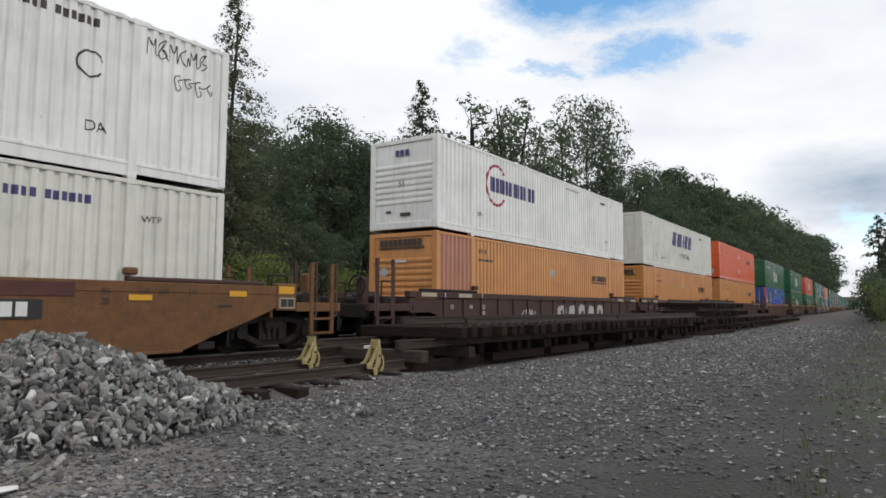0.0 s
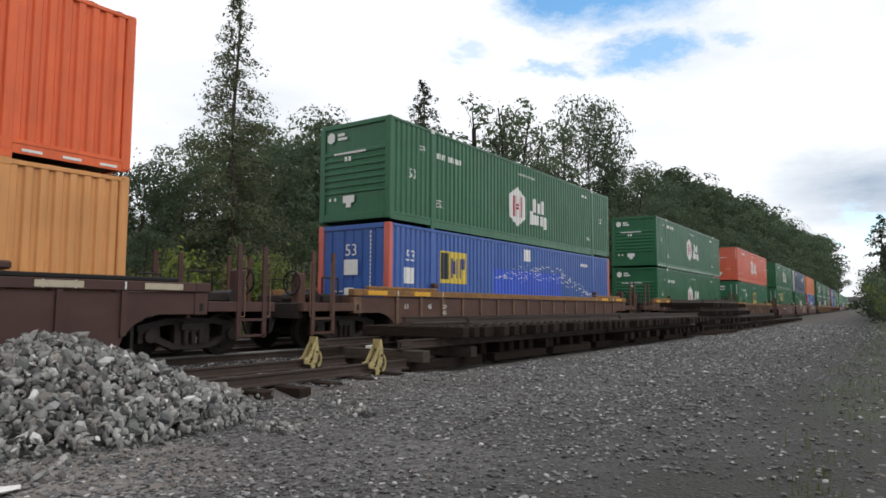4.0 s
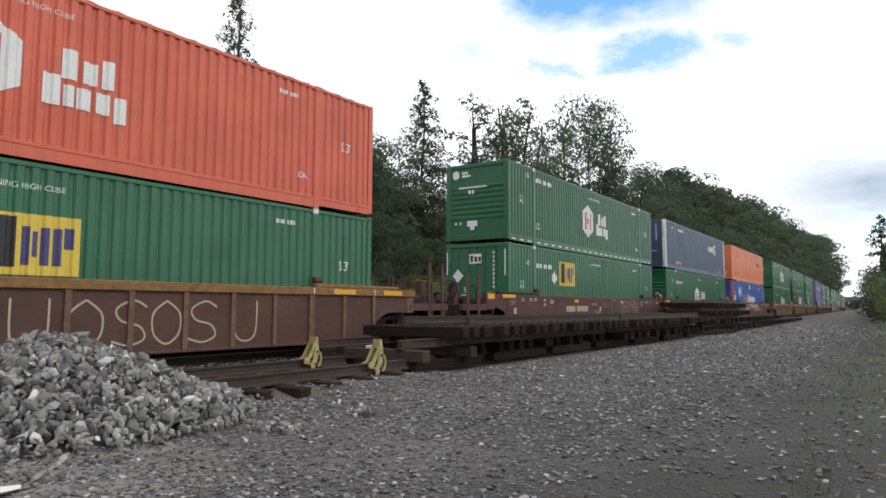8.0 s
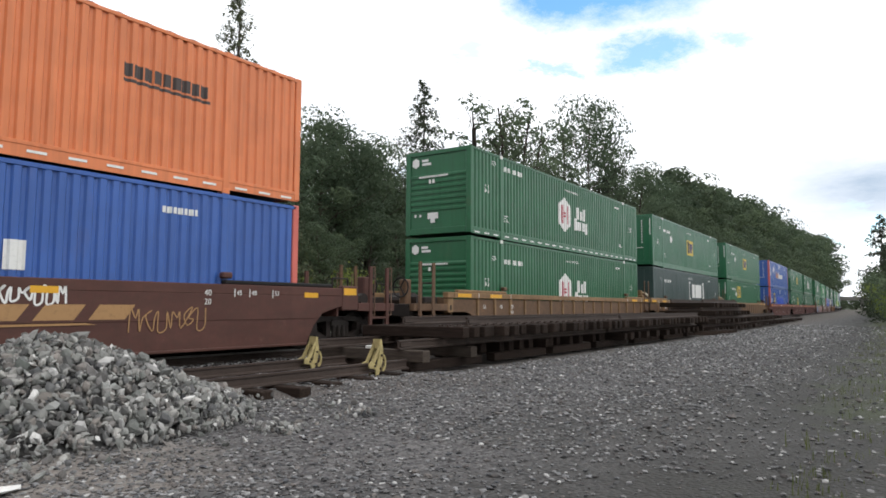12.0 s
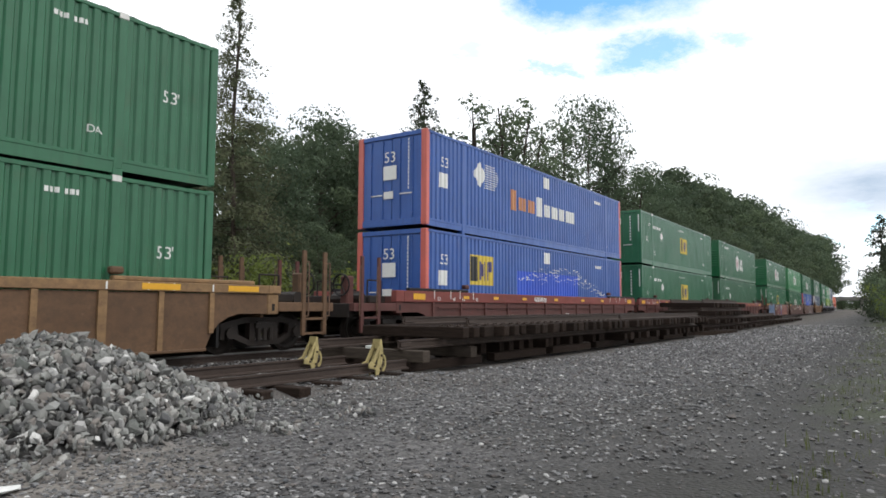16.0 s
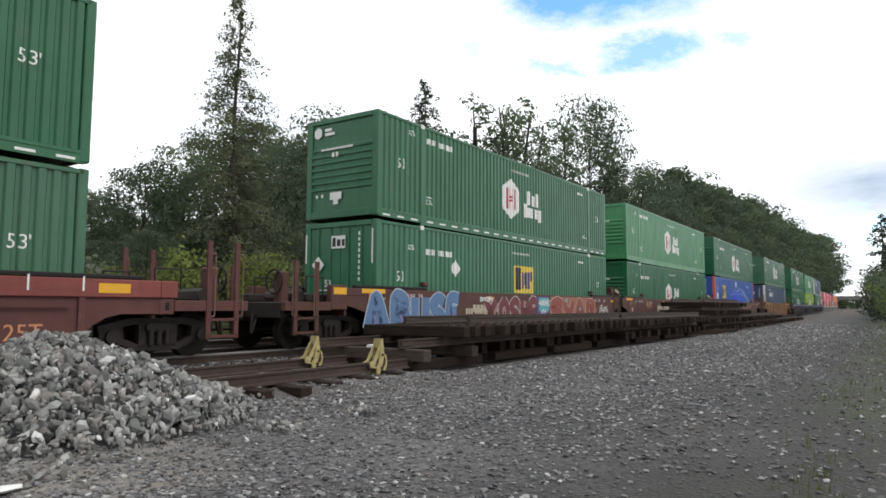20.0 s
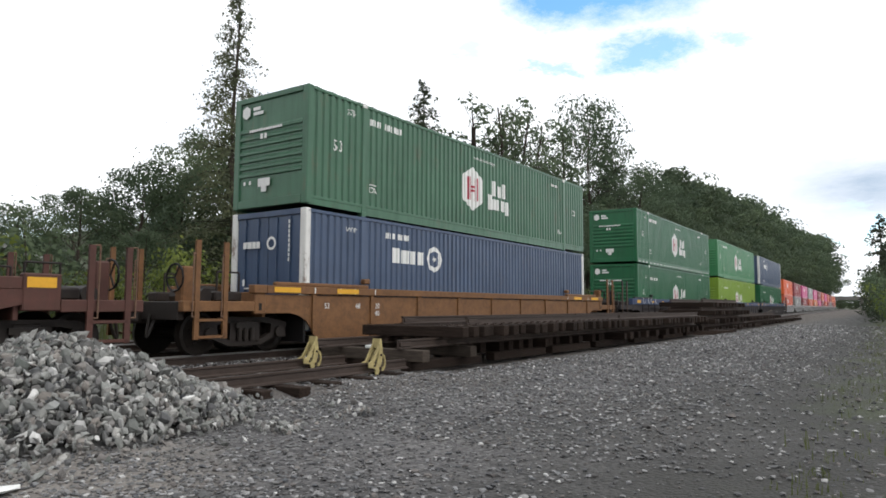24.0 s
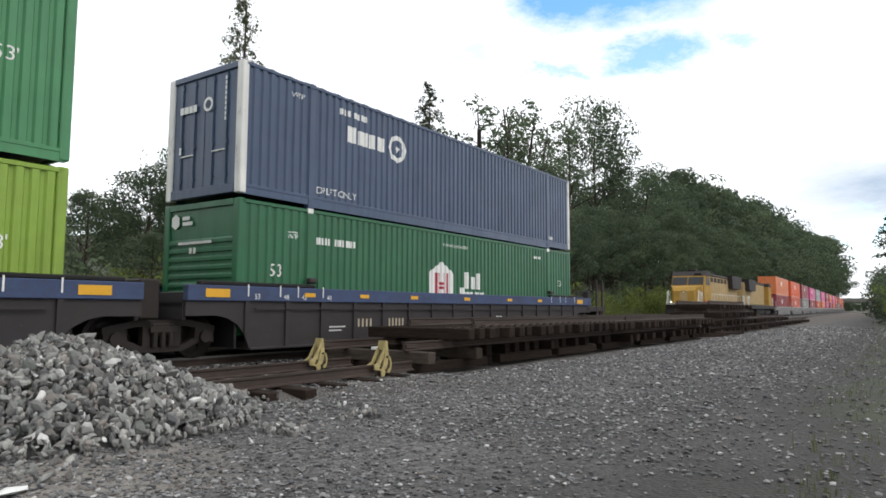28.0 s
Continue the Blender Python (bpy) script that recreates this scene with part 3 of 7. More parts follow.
        for y0, y1 in ((-HALF + 0.2, -0.012), (0.012, HALF - 0.2)):
            door = part("door", boxes((0.045, 0.09, y0, y1, 0.32, TALL - 0.14), bevel=0.006), M[body], thing)
            w = y1 - y0
            for f in () if light else (0.3, 0.72):
                bm = tube(bmesh.new(), (0.025, y0 + w * f, 0.34), (0.025, y0 + w * f, TALL - 0.16), 0.017, 6)
                for z in (0.5, 1.2, 2.0, 2.6):
                    box(bm, 0.01, 0.05, y0 + w * f - 0.04, y0 + w * f + 0.04, z, z + 0.05)
                part("lock_rod", bm, M[body], door)
            part("door_handle", boxes((0.005, 0.025, y0 + w * 0.3, y0 + w * 0.72, 1.05, 1.08)), M["post_white"], door)
    for i, (name, material, polys) in enumerate(marks):
        made = part(name, on_sheet(polys, allpts, 0.003 + 0.0012 * i), M[material], thing)
        if name == "scratch_haze":
            made["kind"] = "stuff"
    for i, (name, material, polys) in enumerate(end_marks):
        part(name, end_flat(polys, (0.008 if end == "ribs" else 0.0) - 0.001 * i), M[material], thing)
    if tape:
        bm = bmesh.new()
        for a, b in cuts:
            n = max(2, round((b - a) / 0.62))
            for i in range(n):
                x = a + (b - a) * (i + 0.5) / n
                zc = 0.145
                box(bm, x - 0.15, x + 0.15, -OUT - 0.004, -OUT + 0.001, zc - 0.022, zc + 0.022)
        part("reflective_tape", bm, M["mark"], thing, "white reflective dashes")["kind"] = "stuff"
        if tape == "two":
            bm = bmesh.new()
            for a, b in cuts:
                n = max(2, round((b - a) / 0.62))
                for i in range(n):
                    x = a + (b - a) * (i + 0.5) / n
                    box(bm, x - 0.15, x, -OUT - 0.006, -OUT - 0.001, 0.123, 0.167)
            part("reflective_tape", bm, M["mark_red"], thing, "red reflective dashes")["kind"] = "stuff"
    if strip:
        part("reflective_strip", boxes((0.19, 0.24, -HALF - 0.004, -HALF + 0.01, 1.9, 2.75)), M[strip], thing)
    return thing


def std_marks(colour, low=False, figures=True):
    """Code and warning blocks, size figures, as on most boxes; low: placed as on the lower boxes."""
    zc = 2.18 if low else 2.48
    out = [("code_block", colour, bars(2.22, zc, 0.16, [0.6, 0.6, 0.3, 0.6, -0.4, 0.6, 0.6, 0.6, 0.6, 0.6, 0.6], 0.2)),
           ("stencil_wtp", colour, word("WTP", 1.50, zc + 0.04, 0.11) + [rect(1.5, zc + 0.13, 0.3, 0.02)]),
           ("warning_text", colour, word("WARNING HIGH CUBE", 7.92, 2.50, 0.095)),
           ("tail_code", colour, bars(13.0, 2.5, 0.09, [0.7, 0.7, 0.7, -0.5, 0.7, 0.7, 0.7])),
           ("tail_number", colour, word("53'", 15.15, 1.62, 0.24)),
           ("tail_stencil", colour, word("DA", 13.75, 0.72, 0.14)),
           ("stencil_da", colour, word("DA", 2.35, 0.72, 0.15) + [rect(2.35, 0.85, 0.26, 0.025)])]
    if figures:
        out.append(("size_number", colour, word("53", 1.02, 1.45 if low else 1.62, 0.29)))
    return out


def badge_marks(inner="mark_red", z=1.48):
    """White six-sided badge with bars inside, and two short rows of blocks beside it."""
    x = 7.20
    return [("badge", "mark", [hexagon(x, z, 0.70, 0.90)]),
            ("badge_emblem", inner, [rect(x - 0.27, z, 0.10, 0.74), rect(x - 0.13, z - 0.19, 0.09, 0.36), rect(x - 0.13, z + 0.19, 0.09, 0.36), rect(x + 0.13, z - 0.19, 0.09, 0.36), rect(x + 0.13, z + 0.19, 0.09, 0.36),
                                   rect(x + 0.27, z, 0.10, 0.74), rect(x, z + 0.06, 0.17, 0.08), rect(x, z - 0.06, 0.17, 0.08)]),
            ("name_marking", "mark", [rect(8.55, z + 0.20, 0.26, 0.50), rect(8.88, z + 0.13, 0.24, 0.38), rect(9.18, z + 0.19, 0.22, 0.50),
                                     rect(8.27, z - 0.28, 0.28, 0.50), rect(8.55, z - 0.33, 0.16, 0.36), rect(8.80, z - 0.33, 0.24, 0.36), rect(9.11, z - 0.33, 0.24, 0.36), rect(9.43, z - 0.38, 0.24, 0.46)])]


BADGE_END = [("end_badge", "mark", [hexagon(0.42, 2.52, 0.17)]), ("end_name_marking", "mark", [rect(0.80, 2.58, 0.26, 0.08), rect(0.86, 2.46, 0.36, 0.08)]),
           ("end_text_bar", "mark", bars(0.55, 2.03, 0.06, [1.2] * 14, 0.2)), ("end_number", "mark", [rect(1.0, 1.86, 0.09, 0.13), rect(1.14, 1.86, 0.09, 0.13)]),
           ("end_plate", "mark", [rect(1.12, 0.72, 0.42, 0.20), rect(1.12, 0.56, 0.18, 0.14)]), ("end_label", "mark", [rect(0.42, 0.74, 0.07, 0.09), rect(0.62, 0.74, 0.07, 0.09)]),
           ("end_code", "mark", [rect(2.46, 2.70 - i * 0.09, 0.05, 0.06) for i in range(9)])]
PANEL_END = [("end_badge", "mark", [rect(1.25, 2.35, 0.5, 0.34)]), ("end_badge_marking", "black_paint", [rect(1.10, 2.35, 0.12, 0.24), rect(1.27, 2.33, 0.13, 0.18), rect(1.43, 2.33, 0.10, 0.18)]),
           ("end_diamond", "mark", [diamond(0.52, 1.75, 0.24)]), ("end_code", "mark", [rect(2.0, 2.55 - i * 0.15, 0.06, 0.09) for i in range(9)]),
           ("end_plate", "mark", [rect(1.1, 0.72, 0.36, 0.24)]), ("end_strip", "mark", [rect(2.45, 2.2, 0.05, 0.9), rect(0.06, 2.2, 0.05, 0.8)]), ("end_number", "mark", word("53", 0.9, 1.25, 0.2))]
DARK_END = [("end_name_board", "mark_dark", [rect(1.25, 2.42, 1.75, 0.05)] + bars(0.42, 2.58, 0.22, [0.66] * 9, 0.16)), ("end_label", "mark", [rect(1.2, 2.02, 0.5, 0.07)]),
           ("end_plate", "silver", [rect(2.1, 0.62, 0.14, 0.34)]), ("end_badge", "silver", [diamond(0.6, 1.7, 0.2)])]


def dark_bar_marks():
    return [("name_marking", "mark_dark", bars(11.96, 1.92, 0.24, [0.68] * 9, 0.13) + [rect(12.85, 1.73, 1.78, 0.06)]),
            ("code_block", "mark_dark", bars(2.4, 2.44, 0.14, [0.6, 0.6, -0.3, 0.6], 0.3) + bars(2.35, 2.16, 0.07, [1] * 11)),
            ("badge", "silver", [hexagon(7.95, 1.98, 0.19), rect(7.95, 2.5, 0.03, 0.45)]),
            ("stencil_block", "mark_dark", bars(2.5, 0.75, 0.08, [1] * 6))]


def panel_marks(yellow_x=5.0, big_z=1.45):
    x, z = yellow_x, big_z
    return [("badge_panel", "yellow", [rect(x, z - 0.03, 1.46, 0.95)]),
            ("badge_block", "black_paint", [rect(x - 0.44, z, 0.40, 0.78)]),
            ("badge_marking", "mark_blue", [rect(x - 0.10, z - 0.05, 0.12, 0.6), rect(x + 0.04, z - 0.02, 0.09, 0.4), rect(x + 0.19, z - 0.05, 0.12, 0.6), rect(x + 0.38, z - 0.05, 0.12, 0.6), rect(x + 0.55, z + 0.1, 0.16, 0.34)]),
            ("placard", "mark", [diamond(3.7, 1.78, 0.27)])]


def two_name_marks(with_name=True):
    out = [("placard", "mark", [diamond(2.98, 2.02, 0.42)]), ("placard_tail", "mark", [rect(3.72 - 0.02 * abs(i - 5), 1.64 + i * 0.075, 0.95 - 0.05 * abs(i - 5), 0.025) for i in range(11)]),
           ("white_plate", "mark", [rect(7.92, 2.50, 0.5, 0.42)]), ("size_number", "mark", word("53", 0.95, 2.05, 0.32)),
           ("size_plate", "mark", [rect(0.90, 1.50, 0.40, 0.44)]), ("tail_code", "mark", bars(12.8, 2.42, 0.12, [0.7] * 7)),
           ("corner_label", "mark", [rect(14.2, 0.55, 0.2, 0.06)])]
    if with_name:
        out += [("name_initial", "mark_orange", [rect(5.24, 1.50, 0.40, 0.72)]),
                ("name_marking", "mark_orange", bars(5.62, 1.42, 0.46, [0.62, 0.56, 0.50, 0.58], 0.20)),
                ("second_name_initial", "mark", [rect(7.32, 1.50, 0.42, 0.72)]),
                ("second_name_marking", "mark", bars(7.68, 1.42, 0.46, [0.50, 0.62, 0.58, 0.58, 0.50, 0.60, 0.62, 0.26, 0.66], 0.16))]
    return out


BLUE_END = [("end_number", "mark", word("53", 1.25, 2.2, 0.34)), ("end_plate", "mark", [rect(1.25, 1.72, 0.5, 0.42)]), ("end_label", "mark", [rect(1.2, 1.05, 0.36, 0.22)]),
            ("end_code", "mark", [rect(1.95, 2.65 - i * 0.11, 0.04, 0.08) for i in range(14)])]
NAVY_END = [("end_name_marking", "mark", bars(0.45, 2.1, 0.16, [0.8, 1.0, 0.8, 0.8], 0.12) + ring(1.45, 2.12, 0.16, 0.06)), ("end_code", "mark", [rect(2.05, 2.6 - i * 0.11, 0.05, 0.08) for i in range(9)]),
            ("end_label", "mark", [rect(0.5, 1.2, 0.08, 0.16)])]


def navy_marks(x=10.85, z=1.95):
    return [("name_marking", "mark", [rect(x + 0.16, z, 0.30, 0.40)] + bars(x + 0.42, z - 0.02, 0.36, [0.9, 0.75, 0.75], 0.16)),
            ("name_badge", "mark", ring(x + 1.95, z, 0.38, 0.13, n=8) + [diamond(x + 1.95, z, 0.1)]),
            ("lift_text", "mark", word("DPLFT ONLY", 2.84, 0.47, 0.17)), ("stencil_wtp", "mark", word("WTP", 1.55, 2.52, 0.12)),
            ("code_block", "mark", bars(2.9, 2.50, 0.15, [0.6, 0.6, 0.6, -0.4, 0.6, 0.6, 0.6, 0.6])), ("corner_label", "mark", bars(14.2, 0.42, 0.11, [0.8] * 4))]


KINDS = {}


def kind_of(key):
    """Builds each kind of box once."""
    if key in KINDS:
        return copy_thing(KINDS[key], Matrix.Identity(4))
    e = {}
    if key.startswith("six"):
        body = {"six_w": "worn_green", "six": "badge_green", "six_l": "badge_light", "six_t": "badge_green", "six_lime": "lime"}[key]
        words = {"six_w": "Faded green", "six": "Dark green", "six_l": "Light green", "six_t": "Dark green", "six_lime": "Lime green"}[key]
        e = dict(label=words + " corrugated container with white and red badge", body=body, marks=std_marks("mark", key in ("six", "six_lime")) + badge_marks(z=1.30 if key in ("six", "six_lime") else 1.48),
                 end_marks=BADGE_END, tape=key == "six_t")
    elif key == "coral":
        e = dict(label="Coral red corrugated container with white badge", body="coral", end="doors", marks=std_marks("mark", figures=False) + [("size_number", "mark", word("53", 1.11, 0.74, 0.2))] + badge_marks("coral", 1.5),
                 end_marks=BADGE_END)
    elif key in ("panel", "panel_far", "panel_mid"):
        e = dict(label="Green corrugated container with yellow badge panel", body="deep_green", end="doors",
                 marks=std_marks("mark", True) + (panel_marks(4.95, 2.0) if key == "panel" else panel_marks(8.12 if key == "panel_far" else 8.52, 1.62)), end_marks=PANEL_END)
    elif key == "plain_green":
        e = dict(label="Faded green corrugated container with white diamond placard", body="worn_green", end="doors",
                 marks=std_marks("mark", True) + [("placard", "mark", [diamond(3.7, 1.6, 0.3)])], end_marks=PANEL_END[2:])
    elif key == "amber":
        e = dict(label="Amber corrugated container with dark name bars", body="amber", marks=dark_bar_marks(), end_marks=DARK_END)
    elif key == "amber_pink":
        e = dict(label="Amber corrugated container with a faded pink bay", body="amber", marks=dark_bar_marks(), end_marks=DARK_END, panels=["pinkish", "amber", "amber"])
    elif key == "peach":
        e = dict(label="Peach orange corrugated container with dark name bars", body="peach", marks=dark_bar_marks(), end_marks=DARK_END, tape=True)
    elif key == "red":
        e = dict(label="Red-orange corrugated container with dark name bars", body="red_orange", end_marks=DARK_END, tape=True, strip="mark",
                 marks=dark_bar_marks()[:2] + [("badge", "mark", [hexagon(8.25, 2.10, 0.20), hexagon(8.25, 0.90, 0.20), rect(8.25, 2.55, 0.03, 0.4)])])
    elif key == "ring_name":
        e = dict(label="White corrugated container with blue and red badge", body="white", end_marks=[("end_name_marking", "mark_blue", bars(1.0, 2.45, 0.20, [0.7, 0.7, 0.7])), ("end_number", "mark_dark", word("53", 1.25, 1.5, 0.18)), ("end_plate", "mark_dark", [rect(0.75, 0.65, 0.2, 0.08), rect(1.4, 0.55, 0.4, 0.1)])],
                 marks=[("name_marking", "mark_blue", bars(3.15, 1.86, 0.50, [0.56, 0.56, 0.60, 0.40, 0.56, 0.60, 0.18, 0.48, 0.30, 0.18, 0.50, 0.46], 0.10)),
                        ("badge_ring", "mark_red", ring(3.55, 1.85, 0.72, 0.09, 40, 320)), ("warning_text", "mark_dark", word("WARNING HIGH CUBE", 10.0, 2.62, 0.095)),
                        ("tail_code", "mark_dark", bars(13.1, 2.5, 0.1, [0.7] * 7)), ("stencil_da", "mark_dark", word("DA", 2.4, 0.75, 0.15)), ("tail_stencil", "mark_dark", word("DA", 13.8, 0.75, 0.15))])
    elif key == "slant_name":
        name = []
        for i, x in enumerate((6.25, 7.45, 8.42, 9.05, 9.95)):
            w = (0.80, 1.05, 0.28, 0.66, 0.72)[i]
            name.append([(x - w / 2 - 0.14, 1.52), (x + w / 2 - 0.14, 1.52), (x + w / 2 + 0.14, 2.36), (x - w / 2 + 0.14, 2.36)])
        e = dict(label="Grey-white corrugated container with slanted blue name blocks", body="grey_white", end="doors", tape="two",
                 marks=[("name_marking", "mark_blue", name), ("service_text", "mark_dark", word("INTERMODAL", 8.65, 1.0, 0.30)), ("stencil_da", "mark_dark", word("DA", 2.33, 0.75, 0.17)),
                        ("stencil_wtp", "mark_dark", word("WTP", 1.5, 2.45, 0.12)), ("tail_code", "mark_dark", bars(12.6, 2.45, 0.11, [0.7] * 7)), ("stain", "mark_dark", [rect(3.6 + 0.25 * i, 0.62 + 0.05 * (i % 2), 0.05, 0.1) for i in range(4)])],
                 end_marks=[("end_name_marking", "mark_dark", bars(0.5, 2.6, 0.2, [0.7, 0.9, 0.3, 0.7, 0.7])), ("end_number", "mark_dark", word("53", 1.2, 1.5, 0.3))])
    elif key == "white_a":
        e = dict(label="White corrugated container with scrawled spray paint", body="white", end="doors",
                 marks=[("tail_code", "mark_dark", bars(12.15, 2.56, 0.15, [0.6] * 4 + [-0.4] + [0.6] * 6, 0.25)), ("stencil_da", "mark_dark", word("DA", 13.5, 0.78, 0.2)),
                        ("badge_ring", "mark_dark", ring(13.37, 1.83, 0.24, 0.035, 20, 330, 12)), ("spray_scrawl", "mark_dark", scrawl(15.0, 2.5, 1.3, 0.4, 5, 0.02) + scrawl(15.35, 2.0, 0.9, 0.4, 8, 0.02))])
    elif key == "white_b":
        e = dict(label="White corrugated container with blue code blocks", body="grey_white", end="doors",
                 marks=[("tail_code", "mark_blue", bars(12.15, 2.42, 0.15, [0.6] * 4 + [-0.4] + [0.6] * 6, 0.25)), ("stencil_wtp", "mark_dark", word("WTP", 14.6, 2.2, 0.13))])
    elif key == "two_name":
        e = dict(label="Blue corrugated container with orange and white name blocks", body="blue", posts="post_red", end="doors", marks=two_name_marks(), end_marks=BLUE_END)
    elif key == "blue_patch":
        rnd = random.Random(71)
        streaks = []
        for k in range(230):
            x = rnd.uniform(5.6, 15.3)
            z = 1.60 + 0.50 * math.sin((x - 5.6) * 0.42) * rnd.choice((1.0, 1.0, 0.55, 0.2)) - 0.12 * (x > 11) * (x - 11) + rnd.gauss(0, 0.07)
            if 0.4 < z < 2.6:
                streaks.append(rect(x, z, rnd.uniform(0.03, 0.16), rnd.uniform(0.012, 0.035)))
        e = dict(label="Blue corrugated container with painted-over name and yellow badge", body="blue", posts="post_red", end="doors",
                 marks=two_name_marks(False)[2:6] + panel_marks(3.1, 1.85)[:3] + [("overpaint", "bright_blue", [rect(8.2, 1.35, 5.3, 1.15)]), ("scratch_haze", "mark", streaks)], end_marks=BLUE_END)
    elif key == "navy":
        e = dict(label="Navy corrugated container with white corner posts", body="navy", posts="post_white", end="doors", marks=navy_marks(), end_marks=NAVY_END)
    elif key == "navy_front":
        e = dict(label="Navy corrugated container with white corner posts", body="navy", posts="post_white", end="doors", marks=navy_marks(3.15, 2.0), end_marks=NAVY_END)
    elif key == "slate":
        e = dict(label="Slate green corrugated container with bold white blocks", body="slate", end="doors",
                 marks=std_marks("mark", True, False) + [("name_marking", "mark", bars(8.35, 1.72, 0.86, [0.92, 0.86, 1.06], 0.09)), ("name_bracket", "mark", [rect(7.70, 1.74, 0.13, 1.16), rect(7.86, 2.25, 0.2, 0.14), rect(7.86, 1.23, 0.2, 0.14), rect(11.45, 1.74, 0.13, 1.16), rect(11.29, 2.25, 0.2, 0.14), rect(11.29, 1.23, 0.2, 0.14)])])
    else:
        body = key.split("-")[1]
        words = {"peach": "Orange", "coral": "Red", "magenta": "Magenta", "maroon": "Maroon", "grey_box": "Grey", "red_orange": "Vermilion"}[body]
        e = dict(label=words + " corrugated container on the waiting train", body=body, end="doors", group="containers of the waiting train", light=True,
                 marks=[("name_marking", "mark", bars(6.0, 1.9, 0.7, [0.7, 0.7, 0.7], 0.15))])
    KINDS[key] = container(**e)
    return KINDS[key]


def stroke(pts, thick):
    """A flat band along a bent line, with square joints."""
    out, n = [], len(pts)
    left, right = [], []
    for i, (x, z) in enumerate(pts):
        (xa, za), (xb, zb) = pts[max(0, i - 1)], pts[min(n - 1, i + 1)]
        l = math.hypot(xb - xa, zb - za) + 1e-6
        px, pz = -(zb - za) / l * thick / 2, (xb - xa) / l * thick / 2
        left.append((x + px, z + pz))
        right.append((x - px, z - pz))
    for i in range(n - 1):
        out.append([right[i], right[i + 1], left[i + 1], left[i]])
    return out


def smooth(knots, steps=5):
    """A soft line through a few knots."""
    out, n = [], len(knots)
    for i in range(n - 1):
        p = [knots[max(0, min(n - 1, i + k))] for k in (-1, 0, 1, 2)]
        for j in range(steps):
            t = j / steps
            out.append(tuple(0.5 * (2 * p[1][c] + (p[2][c] - p[0][c]) * t + (2 * p[0][c] - 5 * p[1][c] + 4 * p[2][c] - p[3][c]) * t * t
                                    + (3 * p[1][c] - p[0][c] - 3 * p[2][c] + p[3][c]) * t ** 3) for c in (0, 1)))
    out.append(knots[-1])
    return out


def scrawl(cx, cz, w, h, seed, thick=0.03, n=26):
    """A looping hand-sprayed line."""
    rnd = random.Random(seed)
    loops = max(3, int(w / h * 2.1)) if w > h else 4
    if w <= h:
        rows = max(2, int(h / w * 1.6))
        out = []
        for r in range(rows):
            out += scrawl(cx + rnd.uniform(-0.05, 0.05), cz + h * (0.5 - (r + 0.5) / rows), w, h / rows * 0.8 if h / rows * 0.8 < w else w * 0.9, seed + r + 50, thick)
        return out
    knots = []
    for i in range(loops):
        x = cx - w / 2 + w * (i + 0.5) / loops
        s = w / loops
        up, dn = cz + h * rnd.uniform(0.2, 0.5), cz - h * rnd.uniform(0.25, 0.5)
        form = rnd.randrange(4)
        if form == 0:
            knots += [(x - 0.35 * s, dn), (x - 0.25 * s, up), (x + 0.1 * s, cz), (x + 0.3 * s, up), (x + 0.4 * s, dn)]
        elif form == 1:
            knots += [(x + 0.3 * s, up), (x - 0.35 * s, cz + 0.1 * h), (x - 0.1 * s, dn), (x + 0.4 * s, dn + 0.2 * h), (x, cz)]
        elif form == 2:
            knots += [(x - 0.3 * s, up), (x - 0.3 * s, dn), (x + 0.3 * s, dn + 0.1 * h), (x + 0.35 * s, up)]
        else:
            knots += [(x - 0.4 * s, cz), (x + 0.25 * s, up), (x - 0.2 * s, cz + 0.05 * h), (x + 0.3 * s, dn), (x + 0.45 * s, cz)]
    return stroke(smooth(knots, 4), min(thick, 0.045))


# ---- well cars ----
SIDE = 1.46             # half width of the well
CHORD = 1.44            # height of the top chord


def flat_marks(polys, y):
    bm = bmesh.new()
    for poly in polys:
        bm.faces.new([bm.verts.new((x, y, z)) for x, z in poly])
    bmesh.ops.recalc_face_normals(bm, faces=bm.faces[:])
    return bm


def wheelset_mesh():
    bm = bmesh.new()
    tube(bm, (0, -1.1, 0), (0, 1.1, 0), 0.085, 10)
    for s in (-1, 1):
        rings = []
        for y, r in ((0.68, 0.46), (0.71, 0.445), (0.81, 0.43), (0.82, 0.36), (0.78, 0.30), (0.79, 0.16), (0.84, 0.13), (0.84, 0.001)):
            rings.append([bm.verts.new((r * math.cos(a), s * y, r * math.sin(a))) for a in (2 * math.pi * i / 24 for i in range(24))])
        inner = [bm.verts.new((0.001 * math.cos(a), s * 0.68, 0.001 * math.sin(a))) for a in (2 * math.pi * i / 24 for i in range(24))]
        rings.insert(0, inner)
        for p, q in zip(rings, rings[1:]):
            for i in range(24):
                bm.faces.new((p[i], p[(i + 1) % 24], q[(i + 1) % 24], q[i]))
        for i in range(4):
            a = math.pi / 4 + i * math.pi / 2
            c = Vector((0.23 * math.cos(a), s * 0.80, 0.23 * math.sin(a)))
            box(bm, c.x - 0.035, c.x + 0.035, min(c.y, c.y + s * 0.02), max(c.y, c.y + s * 0.02), c.z - 0.035, c.z + 0.035)
    bmesh.ops.recalc_face_normals(bm, faces=bm.faces[:])
    me = mesh_of(bm, "wheelset", M["wheel"])
    return me


WHEEL_MESH = wheelset_mesh()
WHEELS = []


